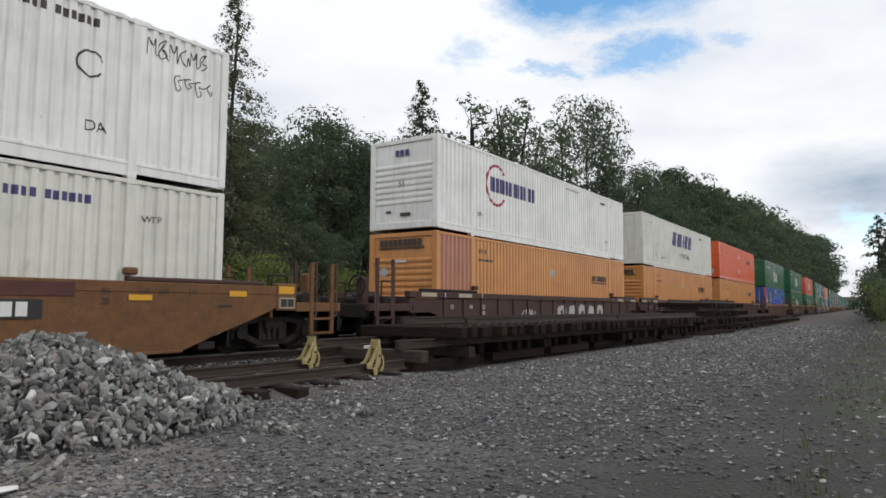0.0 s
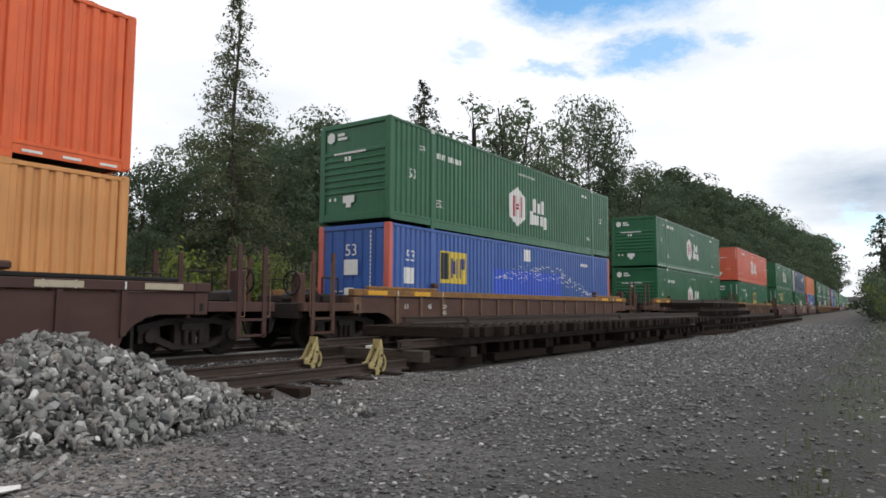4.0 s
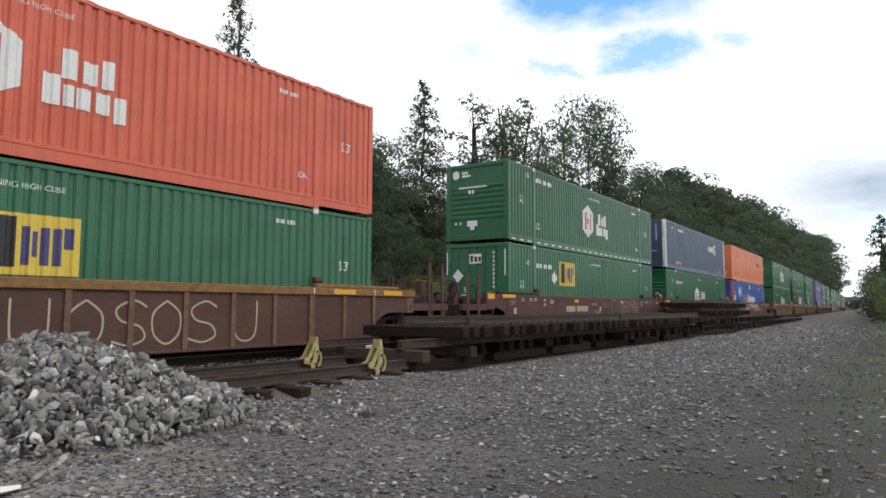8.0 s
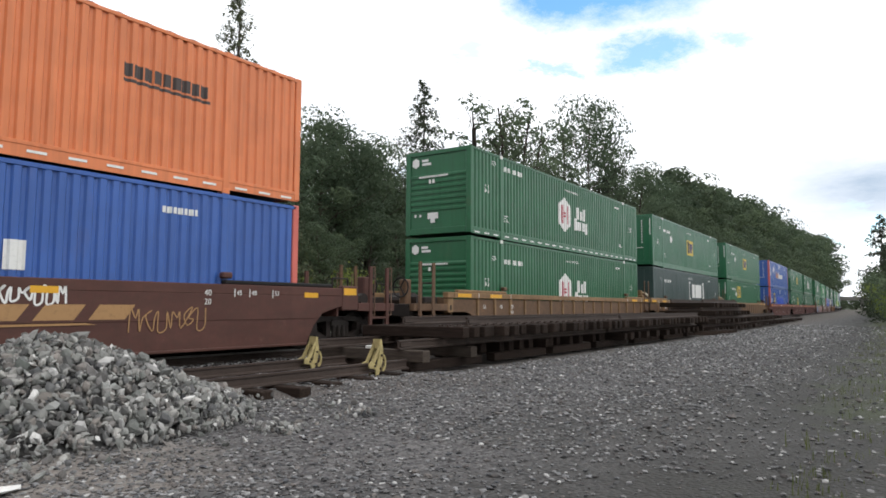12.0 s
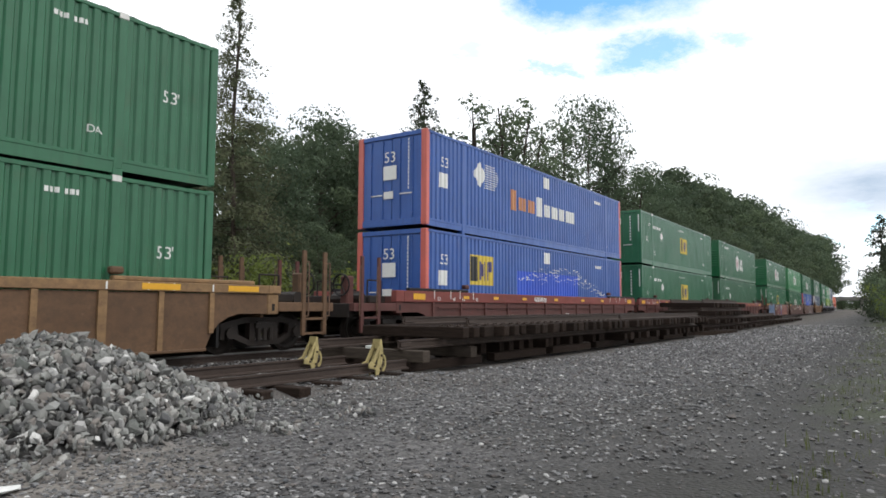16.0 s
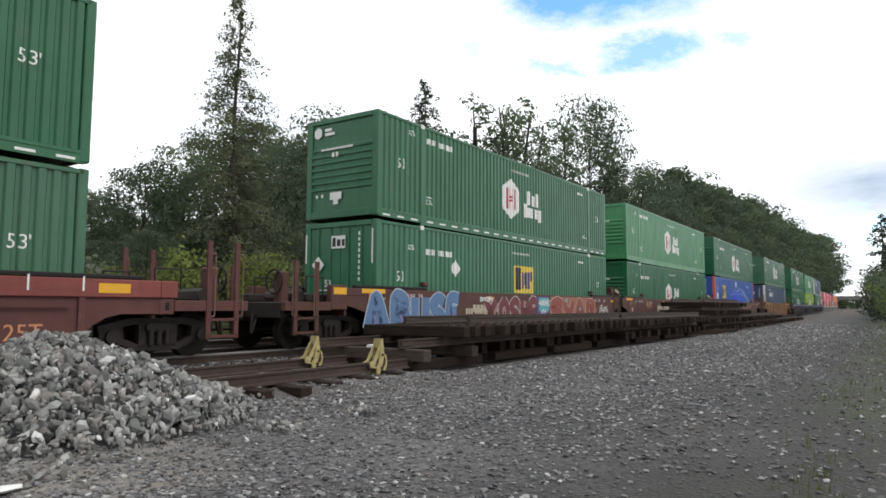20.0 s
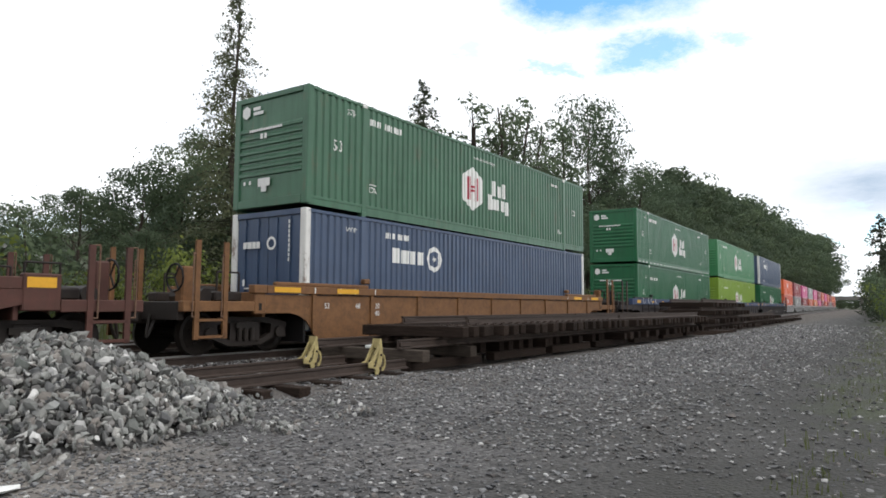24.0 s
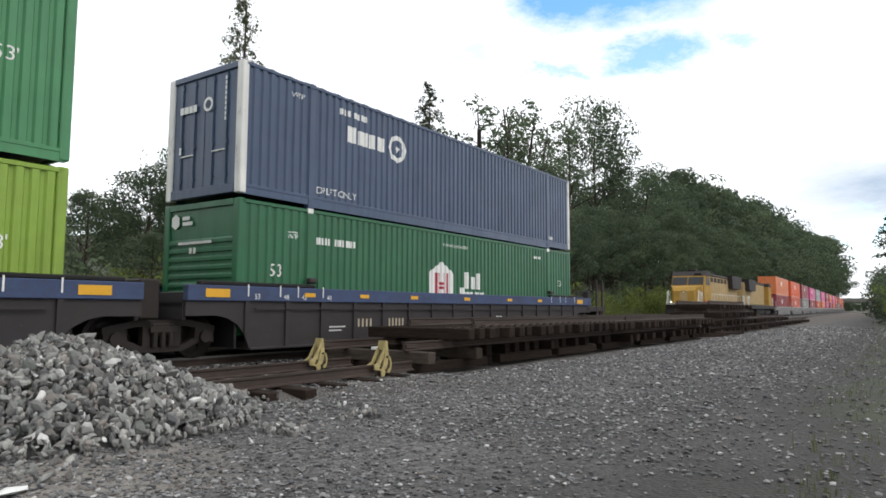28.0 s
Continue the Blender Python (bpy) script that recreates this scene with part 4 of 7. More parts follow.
def bogie(car, x):
    b = new("bogie")
    b.parent = car
    b.location = (x, 0, 0)
    for s in (-1, 1):
        bm = bmesh.new()
        y0, y1 = sorted((s * 0.97, s * 1.12))
        prism(bm, [(-1.12, 0.55), (-1.12, 0.66), (-0.55, 0.78), (0.55, 0.78), (1.12, 0.66), (1.12, 0.55), (0.5, 0.665), (-0.5, 0.665)], y0, y1)
        prism(bm, [(-0.80, 0.36), (-0.42, 0.20), (0.42, 0.20), (0.80, 0.36), (0.74, 0.46), (0.36, 0.30), (-0.36, 0.30), (-0.74, 0.46)], y0, y1)
        for k in (-0.31, 0.31):
            box(bm, k - 0.07, k + 0.07, y0, y1, 0.25, 0.72)
        for k in (-0.89, 0.89):
            prism(bm, [(k - 0.22, 0.34), (k - 0.12, 0.34), (k - 0.10, 0.52), (k + 0.10, 0.52), (k + 0.12, 0.34), (k + 0.22, 0.34), (k + 0.20, 0.62), (k - 0.20, 0.62)], y0 - 0.004, y1 + 0.004)
        part("side_frame", bm, M["grime"], b)
        bm = bmesh.new()
        for k in (-0.16, 0.0, 0.16):
            tube(bm, (k, s * 1.14, 0.30), (k, s * 1.14, 0.56), 0.055, 8)
        box(bm, -0.27, 0.27, min(s * 1.07, s * 1.19), max(s * 1.07, s * 1.19), 0.56, 0.66)
        part("spring_nest", bm, M["wheel"], b)
        for k in (-0.89, 0.89):
            part("axle_box", tube(bmesh.new(), (k, s * 1.02, 0.46), (k, s * 1.19, 0.46), 0.12, 10), M["grime"], b)
    part("bolster", boxes((-0.22, 0.22, -1.15, 1.15, 0.50, 0.72), bevel=0.02), M["grime"], b)
    for k in (-0.89, 0.89):
        w = new("wheelset", WHEEL_MESH)
        w.parent = b
        w.location = (k, 0, 0.455)
        WHEELS.append(w)
    return b


CAR_LOOKS = {
    # style: main steel, chord steel, ribs, chord band, label
    "brown": ("car_brown", "car_brown", True, "Dark brown ribbed steel well car of a container train"),
    "rust": ("car_rust", "chord_yellow", True, "Rusty ribbed well car with worn yellow top chord"),
    "oxide": ("car_oxide", "car_oxide", False, "Smooth-sided oxide red well car, lightly graffitied"),
    "buff": ("car_buff", "chord_buff", True, "Buff yellow ribbed steel well car, weathered"),
    "ochre": ("car_ochre", "car_ochre", True, "Ochre yellow ribbed steel well car, dirty"),
    "ochre_smooth": ("car_ochre", "car_ochre", False, "Ochre yellow smooth-sided well car, dirty"),
    "red": ("car_red", "chord_red", True, "Dark red well car with bright red top chord"),
    "blue": ("car_grey", "chord_blue", True, "Dark grey ribbed well car with blue top chord"),
    "grey": ("grey_box", "grey_box", True, "Pale grey well car of the waiting train"),
}


def well_car(style, first, last, extras=(), simple=False):
    steel_key, chord_key, ribs, label = CAR_LOOKS[style]
    car = empty("well_car", label, "railcar", "well cars of the train")
    LN = LENGTH
    E0, E1 = -1.25, LN + 1.25
    stake_key = {"rust": "stake_tan", "buff": "chord_buff"}.get(style, steel_key)
    far = bmesh.new()
    arch = [(-0.55, 0.86), (-0.30, 0.80), (-0.08, 0.68), (0.10, 0.48), (0.22, 0.20)]
    for s in (-1, 1):
        y0, y1 = sorted((s * SIDE, s * (SIDE - 0.03)))
        outline = [(E0, 1.25), (E0, 0.86)] + arch + [(LN - x, z) for x, z in reversed(arch)] + [(E1, 0.86), (E1, 1.25)]
        if not ribs:
            outline = [(E0, 1.25), (E0, 1.02), (-0.95, 0.95), (-0.62, 0.86), (-0.36, 0.60), (-0.14, 0.20), (LN + 0.14, 0.20), (LN + 0.36, 0.60), (LN + 0.62, 0.86), (LN + 0.95, 0.95), (E1, 1.02), (E1, 1.25)]
        if style == "ochre_smooth":
            low = [(-1.12, 0.93), (-0.5, 0.70), (0.3, 0.44), (0.95, 0.20)]
            outline = [(E0, 1.25), (E0, 1.0)] + low + [(LN - x, z) for x, z in reversed(low)] + [(E1, 1.0), (E1, 1.25)]
        part("side_plate", prism(bmesh.new(), outline, y0, y1), M[steel_key], car)
        band = 0.30 if style in ("red", "blue") else 0.17
        if ribs:
            y0, y1 = sorted((s * (SIDE + 0.055), s * (SIDE - 0.09)))
            part("top_chord", boxes((E0, E1, y0, y1, CHORD - band, CHORD), bevel=0.012), M[chord_key], car)
        else:
            y0, y1 = sorted((s * (SIDE + 0.004), s * (SIDE - 0.09)))
            part("top_chord", boxes((E0, E1, y0, y1, 1.25, CHORD), bevel=0.012), M[chord_key], car)
        if not ribs and style != "ochre_smooth":
            y0, y1 = sorted((s * (SIDE + 0.012), s * (SIDE - 0.005)))
            part("belt_plate", boxes((-0.42, LN + 0.42, y0, y1, 0.74, 1.252), bevel=0.004), M[steel_key], car)
        y0, y1 = sorted((s * (SIDE + 0.05), s * (SIDE - 0.25)))
        trim = 0.22 if ribs else 0.98 if style == "ochre_smooth" else -0.12
        part("bottom_sill", boxes((trim, LN - trim, y0, y1, 0.165, 0.215), bevel=0.008), M[steel_key], car)
        if ribs:
            n = {"ochre": 8, "red": 11}.get(style, 15)
            for i in range(n + 1):
                x = 0.12 + (LN - 0.24) * i / n
                y0, y1 = sorted((s * (SIDE + 0.045), s * (SIDE - 0.01)))
                wide = 0.075 if i in (2, n - 2) else 0.05
                z0 = 0.215 if 0 < i < n else 0.5
                if s > 0 or simple:
                    box(far, x - wide, x + wide, y0, y1, z0, CHORD - band - 0.002)
                    continue
                part("side_stake", boxes((x - wide, x + wide, y0, y1, z0, CHORD - band - 0.002)), M[stake_key], car)
            if style in ("red", "blue"):
                y0, y1 = sorted((s * (SIDE + 0.075), s * (SIDE + 0.046)))
                part("pipe_rail", boxes((0.3, LN - 0.3, y0, y1, 0.98, 1.01)), M[steel_key], car)
        for x0, x1 in ((-0.95, 2.05), (LN - 2.05, LN + 0.95)):
            y0, y1 = sorted((s * (SIDE - 0.02), s * (SIDE - 0.15)))
            if simple and s > 0:
                continue
            part("guide_apron", boxes((x0, x1, y0, y1, CHORD + 0.001, CHORD + 0.085), bevel=0.02), M[{"ochre_smooth": "car_brown", "rust": chord_key, "ochre": chord_key, "buff": chord_key}.get(style, "black")], car)
        for x in (CAST, LN - CAST):
            y0, y1 = sorted((s * (SIDE - 0.01), s * (SIDE - 0.16)))
            if simple:
                continue
            bm = boxes((x - 0.12, x + 0.12, y0, y1, CHORD + 0.112, CHORD + 0.24), bevel=0.03)
            part("lock_bracket", bm, M[steel_key], car)
    if ribs:
        part("side_stakes", far, M[steel_key], car)["kind"] = "stuff"
    # well floor, cross bearers, ends over the bogies
    for i in range(2 if simple else 6):
        x = 0.4 + (LN - 0.8) * i / (1 if simple else 5)
        part("cross_bearer", boxes((x - 0.18, x + 0.18, -SIDE + 0.05, SIDE - 0.05, 0.20, 0.34)), M["grime"], car)
    for x0, x1, d in ((E0, -0.1, -1), (LN + 0.1, E1, 1)):
        xw = -0.12 if d < 0 else LN + 0.06
        part("well_end", boxes((xw, xw + 0.06, -SIDE + 0.05, SIDE - 0.05, 0.22, 1.02)), M["black"], car)
        part("end_deck", boxes((x0, x1, -SIDE + 0.1, SIDE - 0.1, 1.02, 1.10)), M["black"], car)
        xa, xb = sorted((x0 if d < 0 else x1, (x0 if d < 0 else x1) - d * 0.08))
        part("end_bulkhead", boxes((xa, xb, -SIDE + 0.09, SIDE - 0.09, 0.78, 1.30), bevel=0.01), M[steel_key], car)
        part("centre_sill", boxes((x0 - (0.4 if d < 0 else 0), x1 + (0.4 if d > 0 else 0), -0.3, 0.3, 0.74, 1.02)), M["grime"], car)
    bogie(car, -1.48)
    if last:
        bogie(car, LN + 1.48)
    if not last:
        bm = boxes((LN + 1.12, LN + 1.84, -0.55, 0.55, 0.74, 1.28), bevel=0.05)
        part("articulation", bm, M["black"], car)
        part("articulation_shield", boxes((LN + 1.27, LN + 1.66, -SIDE + 0.12, -0.6, 0.80, 1.52), bevel=0.03), M["grime"], car)
    for on, d, x in ((first, -1, -1.25), (last, 1, LN + 1.25)):
        if not on:
            continue
        f = lambda a, b: sorted((x + d * a, x + d * b))
        for s in (-1, 1):
            y0, y1 = sorted((s * (SIDE + 0.02), s * (SIDE - 0.14)))
            if ribs:
                a, b = f(0.002, 0.34)
                part("chord_end", boxes((a, b, y0 - 0.03 * (s < 0), y1 + 0.03 * (s > 0), CHORD - band, CHORD + 0.004), bevel=0.015), M[chord_key], car)
                a, b = f(0.002, 0.30)
                pad = part("jacking_pad", boxes((a, b, y0, y1, 0.84, CHORD - band - 0.004), bevel=0.02), M[stake_key], car)
                a, b = f(0.11, 0.20)
                yo0, yo1 = sorted((s * (SIDE + 0.024), s * (SIDE - 0.02)))
                part("pad_slot", boxes((a, b, yo0, yo1, 0.91, 1.07), bevel=0.01), M["black"], pad, "dark slot")
            else:
                a, b = f(0.002, 0.56)
                part("end_bracket", boxes((a, b, y0, y1, 0.92, CHORD + 0.06), bevel=0.02), M[steel_key], car)
            a, b = f(0.30 if ribs else 0.56, 1.95)
            part("side_beam", boxes((a, b, y0, y1, 0.90, 1.10), bevel=0.012), M[steel_key], car)
            if simple:
                continue
            a, b = f(0.36, 1.02)
            yi0, yi1 = sorted((s * (SIDE - 0.30), s * (SIDE - 0.62)))
            part("valve_box", boxes((a, b, yi0, yi1, 1.10, 1.30), bevel=0.03), M["grime"], car)
            if s < 0:
                a, b = f(0.05, 0.48)
                if not ribs:
                    part("reflector", boxes((a, b, -SIDE - 0.026, -SIDE - 0.019, CHORD - 0.16, CHORD)), M["amber_tape"], car)
                if style == "ochre_smooth":
                    a, b = f(0.07, 0.50)
                    part("data_label", boxes((a, b, -SIDE - 0.026, -SIDE - 0.019, 0.97, 1.20)), M["mark_buff"], car)
                    part("data_label_field", boxes((a + 0.03, (a + b) / 2 - 0.01, -SIDE - 0.030, -SIDE - 0.025, 1.0, 1.17)), M["black_paint"], car)
                    part("data_label_field", boxes(((a + b) / 2 + 0.01, b - 0.03, -SIDE - 0.030, -SIDE - 0.025, 1.0, 1.17)), M["black_paint"], car)
        a, b = f(0.0, 1.95)
        part("end_platform", boxes((a, b, -1.30, 1.30, 0.98, 1.06), bevel=0.01), M[steel_key], car)
        part("end_beam", boxes((*f(1.80, 1.96), -1.31, 1.31, 0.74, 1.09), bevel=0.015), M["grime"], car)
        a, b = f(1.4, 2.12)
        part("coupler", boxes((a, b, -0.16, 0.16, 0.66, 0.92), bevel=0.04), M["grime"], car)
        for s in (-1, 1):
            y0, y1 = sorted((s * (SIDE - 0.02), s * (SIDE + 0.035)))
            bm = bmesh.new()
            for k in (1.02, 1.66):
                box(bm, *f(k - 0.05, k + 0.05), y0, y1, 0.38, 2.25 if ribs else 2.0)
            for z in (0.42, 0.74):
                box(bm, *f(1.0, 1.68), y0, y1, z - 0.025, z + 0.025)
            ladder = part("ladder", bm, M[steel_key], car)
            if simple:
                continue
            for k in (1.13, 1.78):
                bm = tube(bmesh.new(), (x + d * k, s * (SIDE + 0.05), 0.80), (x + d * k, s * (SIDE + 0.05), 2.0), 0.014, 5)
                tube(bm, (x + d * k, s * (SIDE + 0.05), 2.0), (x + d * (k - 0.11), s * SIDE, 1.99), 0.014, 5)
                tube(bm, (x + d * k, s * (SIDE + 0.05), 0.80), (x + d * (k - 0.11), s * SIDE, 0.80), 0.014, 5)
                part("grab_iron", bm, M["stake_tan"], ladder)
            bm = bmesh.new()
            for k in (0.25, 0.8):
                tube(bm, (x + d * k, s * 0.9, 1.06), (x + d * k, s * 0.9, 1.70), 0.022, 6)
            tube(bm, (x + d * 0.25, s * 0.9, 1.70), (x + d * 0.8, s * 0.9, 1.70), 0.022, 6)
            part("hand_rail", bm, M["grime"], car)
        a, b = f(0.5, 0.95)
        part("brake_unit", boxes((a, b, -0.55, 0.25, 1.06, 1.42), bevel=0.06), M["grime"], car)
        if not simple:
            part("air_tank", tube(bmesh.new(), (x + d * 1.2, -1.1, 1.20), (x + d * 1.2, -0.1, 1.20), 0.15, 10), M["grime"], car)
            a, b = f(1.36, 1.62)
            part("brake_stand", boxes((a, b, -0.95, -0.70, 1.06, 1.78), bevel=0.03), M[steel_key], car)
        bm = bmesh.new()
        for i in range(12):
            t0, t1 = (2 * math.pi * k / 12 for k in (i, i + 1))
            tube(bm, (x + d * 1.70, -0.82 + 0.27 * math.cos(t0), 1.55 + 0.27 * math.sin(t0)), (x + d * 1.70, -0.82 + 0.27 * math.cos(t1), 1.55 + 0.27 * math.sin(t1)), 0.022, 5)
            if i % 4 == 0:
                tube(bm, (x + d * 1.70, -0.82, 1.55), (x + d * 1.70, -0.82 + 0.27 * math.cos(t0), 1.55 + 0.27 * math.sin(t0)), 0.018, 5)
        part("brake_wheel", bm, M["black"], car)
        bm = bmesh.new()
        pts = [(x + d * (1.85 + 0.12 * math.sin(i / 7 * math.pi) + i * 0.02), -0.5, 0.85 - 0.45 * math.sin(i / 7 * math.pi)) for i in range(8)]
        for p, q in zip(pts, pts[1:]):
            tube(bm, p, q, 0.03, 6)
        part("brake_hose", bm, M["wheel"], car)
    if style == "buff" and last:
        for xa, xb in ((-0.16, 1.06),):
            part("painted_bay", boxes((max(xa, 0.24), min(xb, LN - 0.24), -SIDE - 0.004, -SIDE + 0.002, 0.222, CHORD - 0.172)), M["black_paint"], car, "black painted bay")
            part("painted_chord", boxes((xa, xb, -SIDE - 0.059, -SIDE - 0.050, CHORD - 0.168, CHORD - 0.002)), M["black_paint"], car)
    if not last and style in ("buff", "oxide"):
        bm = bmesh.new()
        for x in (LN + 0.32, LN + 0.98):
            box(bm, x - 0.03, x + 0.03, -SIDE - 0.085, -SIDE - 0.06, 0.30, 2.35 if style == "buff" else 1.9)
            box(bm, x - 0.03 + 0.14, x + 0.03 + 0.08, -SIDE - 0.085, -SIDE - 0.06, 1.45, 2.35 if style == "buff" else 1.9)
            box(bm, x - 0.03, x + 0.11, -SIDE - 0.085, -SIDE - 0.06, 2.32 if style == "buff" else 1.87, 2.37 if style == "buff" else 1.92)
        for z in (0.34, 0.68, 1.0, 1.3):
            box(bm, LN + 0.32, LN + 0.98, -SIDE - 0.10, -SIDE - 0.06, z - 0.015, z + 0.015)
        part("ladder", bm, M[steel_key], car)
        gear = part("brake_stand", boxes((LN + 1.18, LN + 1.62, -1.15, -0.65, 1.30, 1.66), (LN + 1.30, LN + 1.56, -1.05, -0.7, 1.66, 1.92), bevel=0.03), M[chord_key], car)
        part("brake_wheel", tube(bmesh.new(), (LN + 1.66, -1.12, 1.62), (LN + 1.72, -1.16, 1.68), 0.21, 12), M["mark_buff"], gear)
        part("brace", prism(bmesh.new(), [(LN + 1.15, 1.34), (LN + 1.28, 1.36), (LN + 1.72, 1.0), (LN + 1.60, 0.96)], -1.2, -1.1), M[steel_key], car)
    if simple:
        return car
    # markings
    y = -SIDE - (0.062 if ribs else 0.016)
    yp = -SIDE - (0.006 if ribs else 0.013)
    ink = "mark" if style != "ochre_smooth" else "mark_dark"
    zt = CHORD - 0.09
    small = []
    for x, s in ((0.55, "53"), (1.5, "48"), (1.95, "45")):
        small.append((x, s))
    if not ribs:
        for x, s in [(0.75, "53"), (1.35, "48"), (1.72, "45")] + [(LN - 0.75, "53"), (LN - 1.35, "48"), (LN - 1.72, "45")]:
            part("gauge_mark", flat_marks(word(s, x, 1.28, 0.10) + [rect(x - 0.11, 1.27, 0.02, 0.16)], y), M[ink], car)
        for x in (2.45, LN - 2.45):
            part("gauge_mark", flat_marks(word("40", x, 1.27, 0.12) + word("20", x, 1.10, 0.12), y), M[ink], car)
        part("size_number", flat_marks(word("53", 0.80, 0.58, 0.38), yp - 0.004), M["mark_buff"], car)
        part("load_number", flat_marks(word("125 T", -0.05, 1.16, 0.14), y), M["mark_buff"], car)
        for x in (-0.30, 5.4, LN - 5.4, LN + 0.25):
            w = 0.9 if x < 0 else 0.42
            part("reflector", flat_marks([rect(x, 1.38 if x < 0 else 1.26, w, 0.11)], y - 0.002), M["amber_tape"], car)
        part("data_block", flat_marks(bars(2.9, 1.26, 0.05, [6], 0) + bars(2.9, 1.18, 0.05, [7], 0), y), M["mark_buff"], car)
        part("name_marking", flat_marks(bars(4.4, 0.95, 0.22, [0.8, 0.8, 0.8, 0.8, -0.5, 0.7, 0.7, 0.7, 0.7, 0.7, 0.7], 0.2), yp - 0.004), M["mark_buff"], car)
        part("side_letter", flat_marks(word("B", 8.0, 0.95, 0.22), yp - 0.004), M["mark"], car)
        part("plate", flat_marks([rect(0.12, 0.88, 0.18, 0.2)], yp - 0.004), M["mark_buff"], car)
        part("data_frame", flat_marks([rect(1.85, 0.63, 0.5, 0.012), rect(1.85, 0.42, 0.5, 0.012), rect(1.61, 0.52, 0.012, 0.22), rect(2.09, 0.52, 0.012, 0.22), rect(1.85, 0.56, 0.36, 0.015), rect(1.85, 0.50, 0.36, 0.015)], yp), M["mark_orange"], car)
    else:
        step = (LN - 0.24) / 15
        bay = lambda i: 0.12 + step * (i + 0.5)
        for x in (0.12, 0.95, 1.45, 2.2, LN - 2.2, LN - 1.45, LN - 0.95, LN - 0.12):
            part("gauge_tick", flat_marks([rect(x, CHORD - 0.085, 0.03, 0.13 if style not in ("red", "blue") else 0.24)], y), M[ink], car)
        if style in ("red", "blue"):
            for x in (-0.6, 1.8, 3.6, 5.6, 8.2, 10.8, 13.0, LN + 0.4):
                w = 0.55 if x in (-0.6, LN + 0.4) else 0.32
                part("reflector", flat_marks([rect(x, CHORD - 0.15, w, 0.16 if w > 0.4 else 0.09)], y - 0.003), M["amber_tape"], car)
            for x, s in ((0.35, "53"), (1.12, "48"), (1.63, "45"), (2.4, "40")):
                part("gauge_mark", flat_marks(word(s, x, CHORD - 0.20, 0.11), y), M[ink], car)
            part("size_number", flat_marks(word("53", 9.38 if style == "red" else bay(9), 0.62, 0.34), yp), M["mark"], car)
        else:
            for i, s in ((0, "53"), (1, "48")):
                part("gauge_mark", flat_marks(word(s, bay(i) - 0.1, 1.02, 0.13), yp), M[ink], car)
            part("gauge_mark", flat_marks(word("20", 2.28, 1.02, 0.13) + word("40", 2.28, 0.84, 0.13), y), M[ink], car)
            for x in (-0.7, 1.2, LN - 1.2, LN + 0.6):
                part("reflector", flat_marks([rect(x, CHORD - 0.085, 0.75, 0.11)], y - 0.003), M["amber_tape" if style in ("rust", "buff", "ochre") else "mark_buff"], car)
        if style == "red":
            part("load_number", flat_marks(word("125T", LN - 1.05, 0.60, 0.26), yp), M["mark_orange"], car)
        if style == "brown" or (style == "buff" and last):
            part("load_number", flat_marks(word("125T", bay(0), 0.52, 0.27), yp), M["mark"], car)
        if style not in ("rust", "ochre"):
            part("data_block", flat_marks(bars(bay(2) - 0.3, 0.58, 0.03, [1.5] * 9, 0.5) + bars(bay(2) - 0.3, 0.50, 0.03, [1.2] * 8, 0.5), yp), M["mark"], car)
        part("data_block", flat_marks([rect(bay(5), 0.66, 0.5, 0.03), rect(bay(5), 0.60, 0.5, 0.03), rect(bay(5), 0.72, 0.5, 0.03)], yp), M["mark_buff"], car)
        if style in ("red", "blue"):
            part("number_marking", flat_marks(bars(bay(3) - 0.4, 0.66, 0.19, [0.32] * 4, 0.45) + bars(bay(4) - 0.3, 0.66, 0.19, [0.32] * 5, 0.40), yp), M["mark_buff"], car)
    for name, material, polys, off in extras:
        part(name, flat_marks(polys, yp - 0.004 - off), M[material], car)
    return car


def blobs(cx, cz, w, h, n, seed):
    """Fat spray-paint letter shapes, plain rounded blocks."""
    rnd = random.Random(seed)
    out = []
    for i in range(n):
        x = cx - w / 2 + w * (i + 0.5) / n
        rx, rz = w / n * 0.52, h / 2 * rnd.uniform(0.85, 1.0)
        out.append([(x + rx * math.copysign(abs(math.cos(a)) ** 0.6, math.cos(a)) + 0.04 * rnd.uniform(-1, 1), cz + rz * math.copysign(abs(math.sin(a)) ** 0.6, math.sin(a)) + 0.03 * rnd.uniform(-1, 1))
                    for a in (2 * math.pi * k / 14 for k in range(14))])
    return out


def sprayed(fill, edge, x0, x1, z, h, n, seed):
    """Fat looping spray strokes with a lighter rim and a darker lower edge."""
    rnd = random.Random(seed)
    out = []
    step = (x1 - x0) / n
    rim, body, low = [], [], []
    for i in range(n):
        cx = x0 + step * (i + 0.5)
        k = rnd.randrange(1000)
        tall = h * rnd.uniform(0.75, 0.95)
        for lst, thick, dx, dz in ((low, 0.19, 0.05, -0.05), (rim, 0.22, 0.0, 0.0), (body, 0.165, 0.0, 0.0)):
            lst += tangle(cx + dx, z + dz, step * 0.92, tall, k, thick)
    return [("spray_shadow", "mark_dark", low, 0.000), ("spray_rim", edge, rim, 0.0025), ("spray_stroke", fill, body, 0.005)]


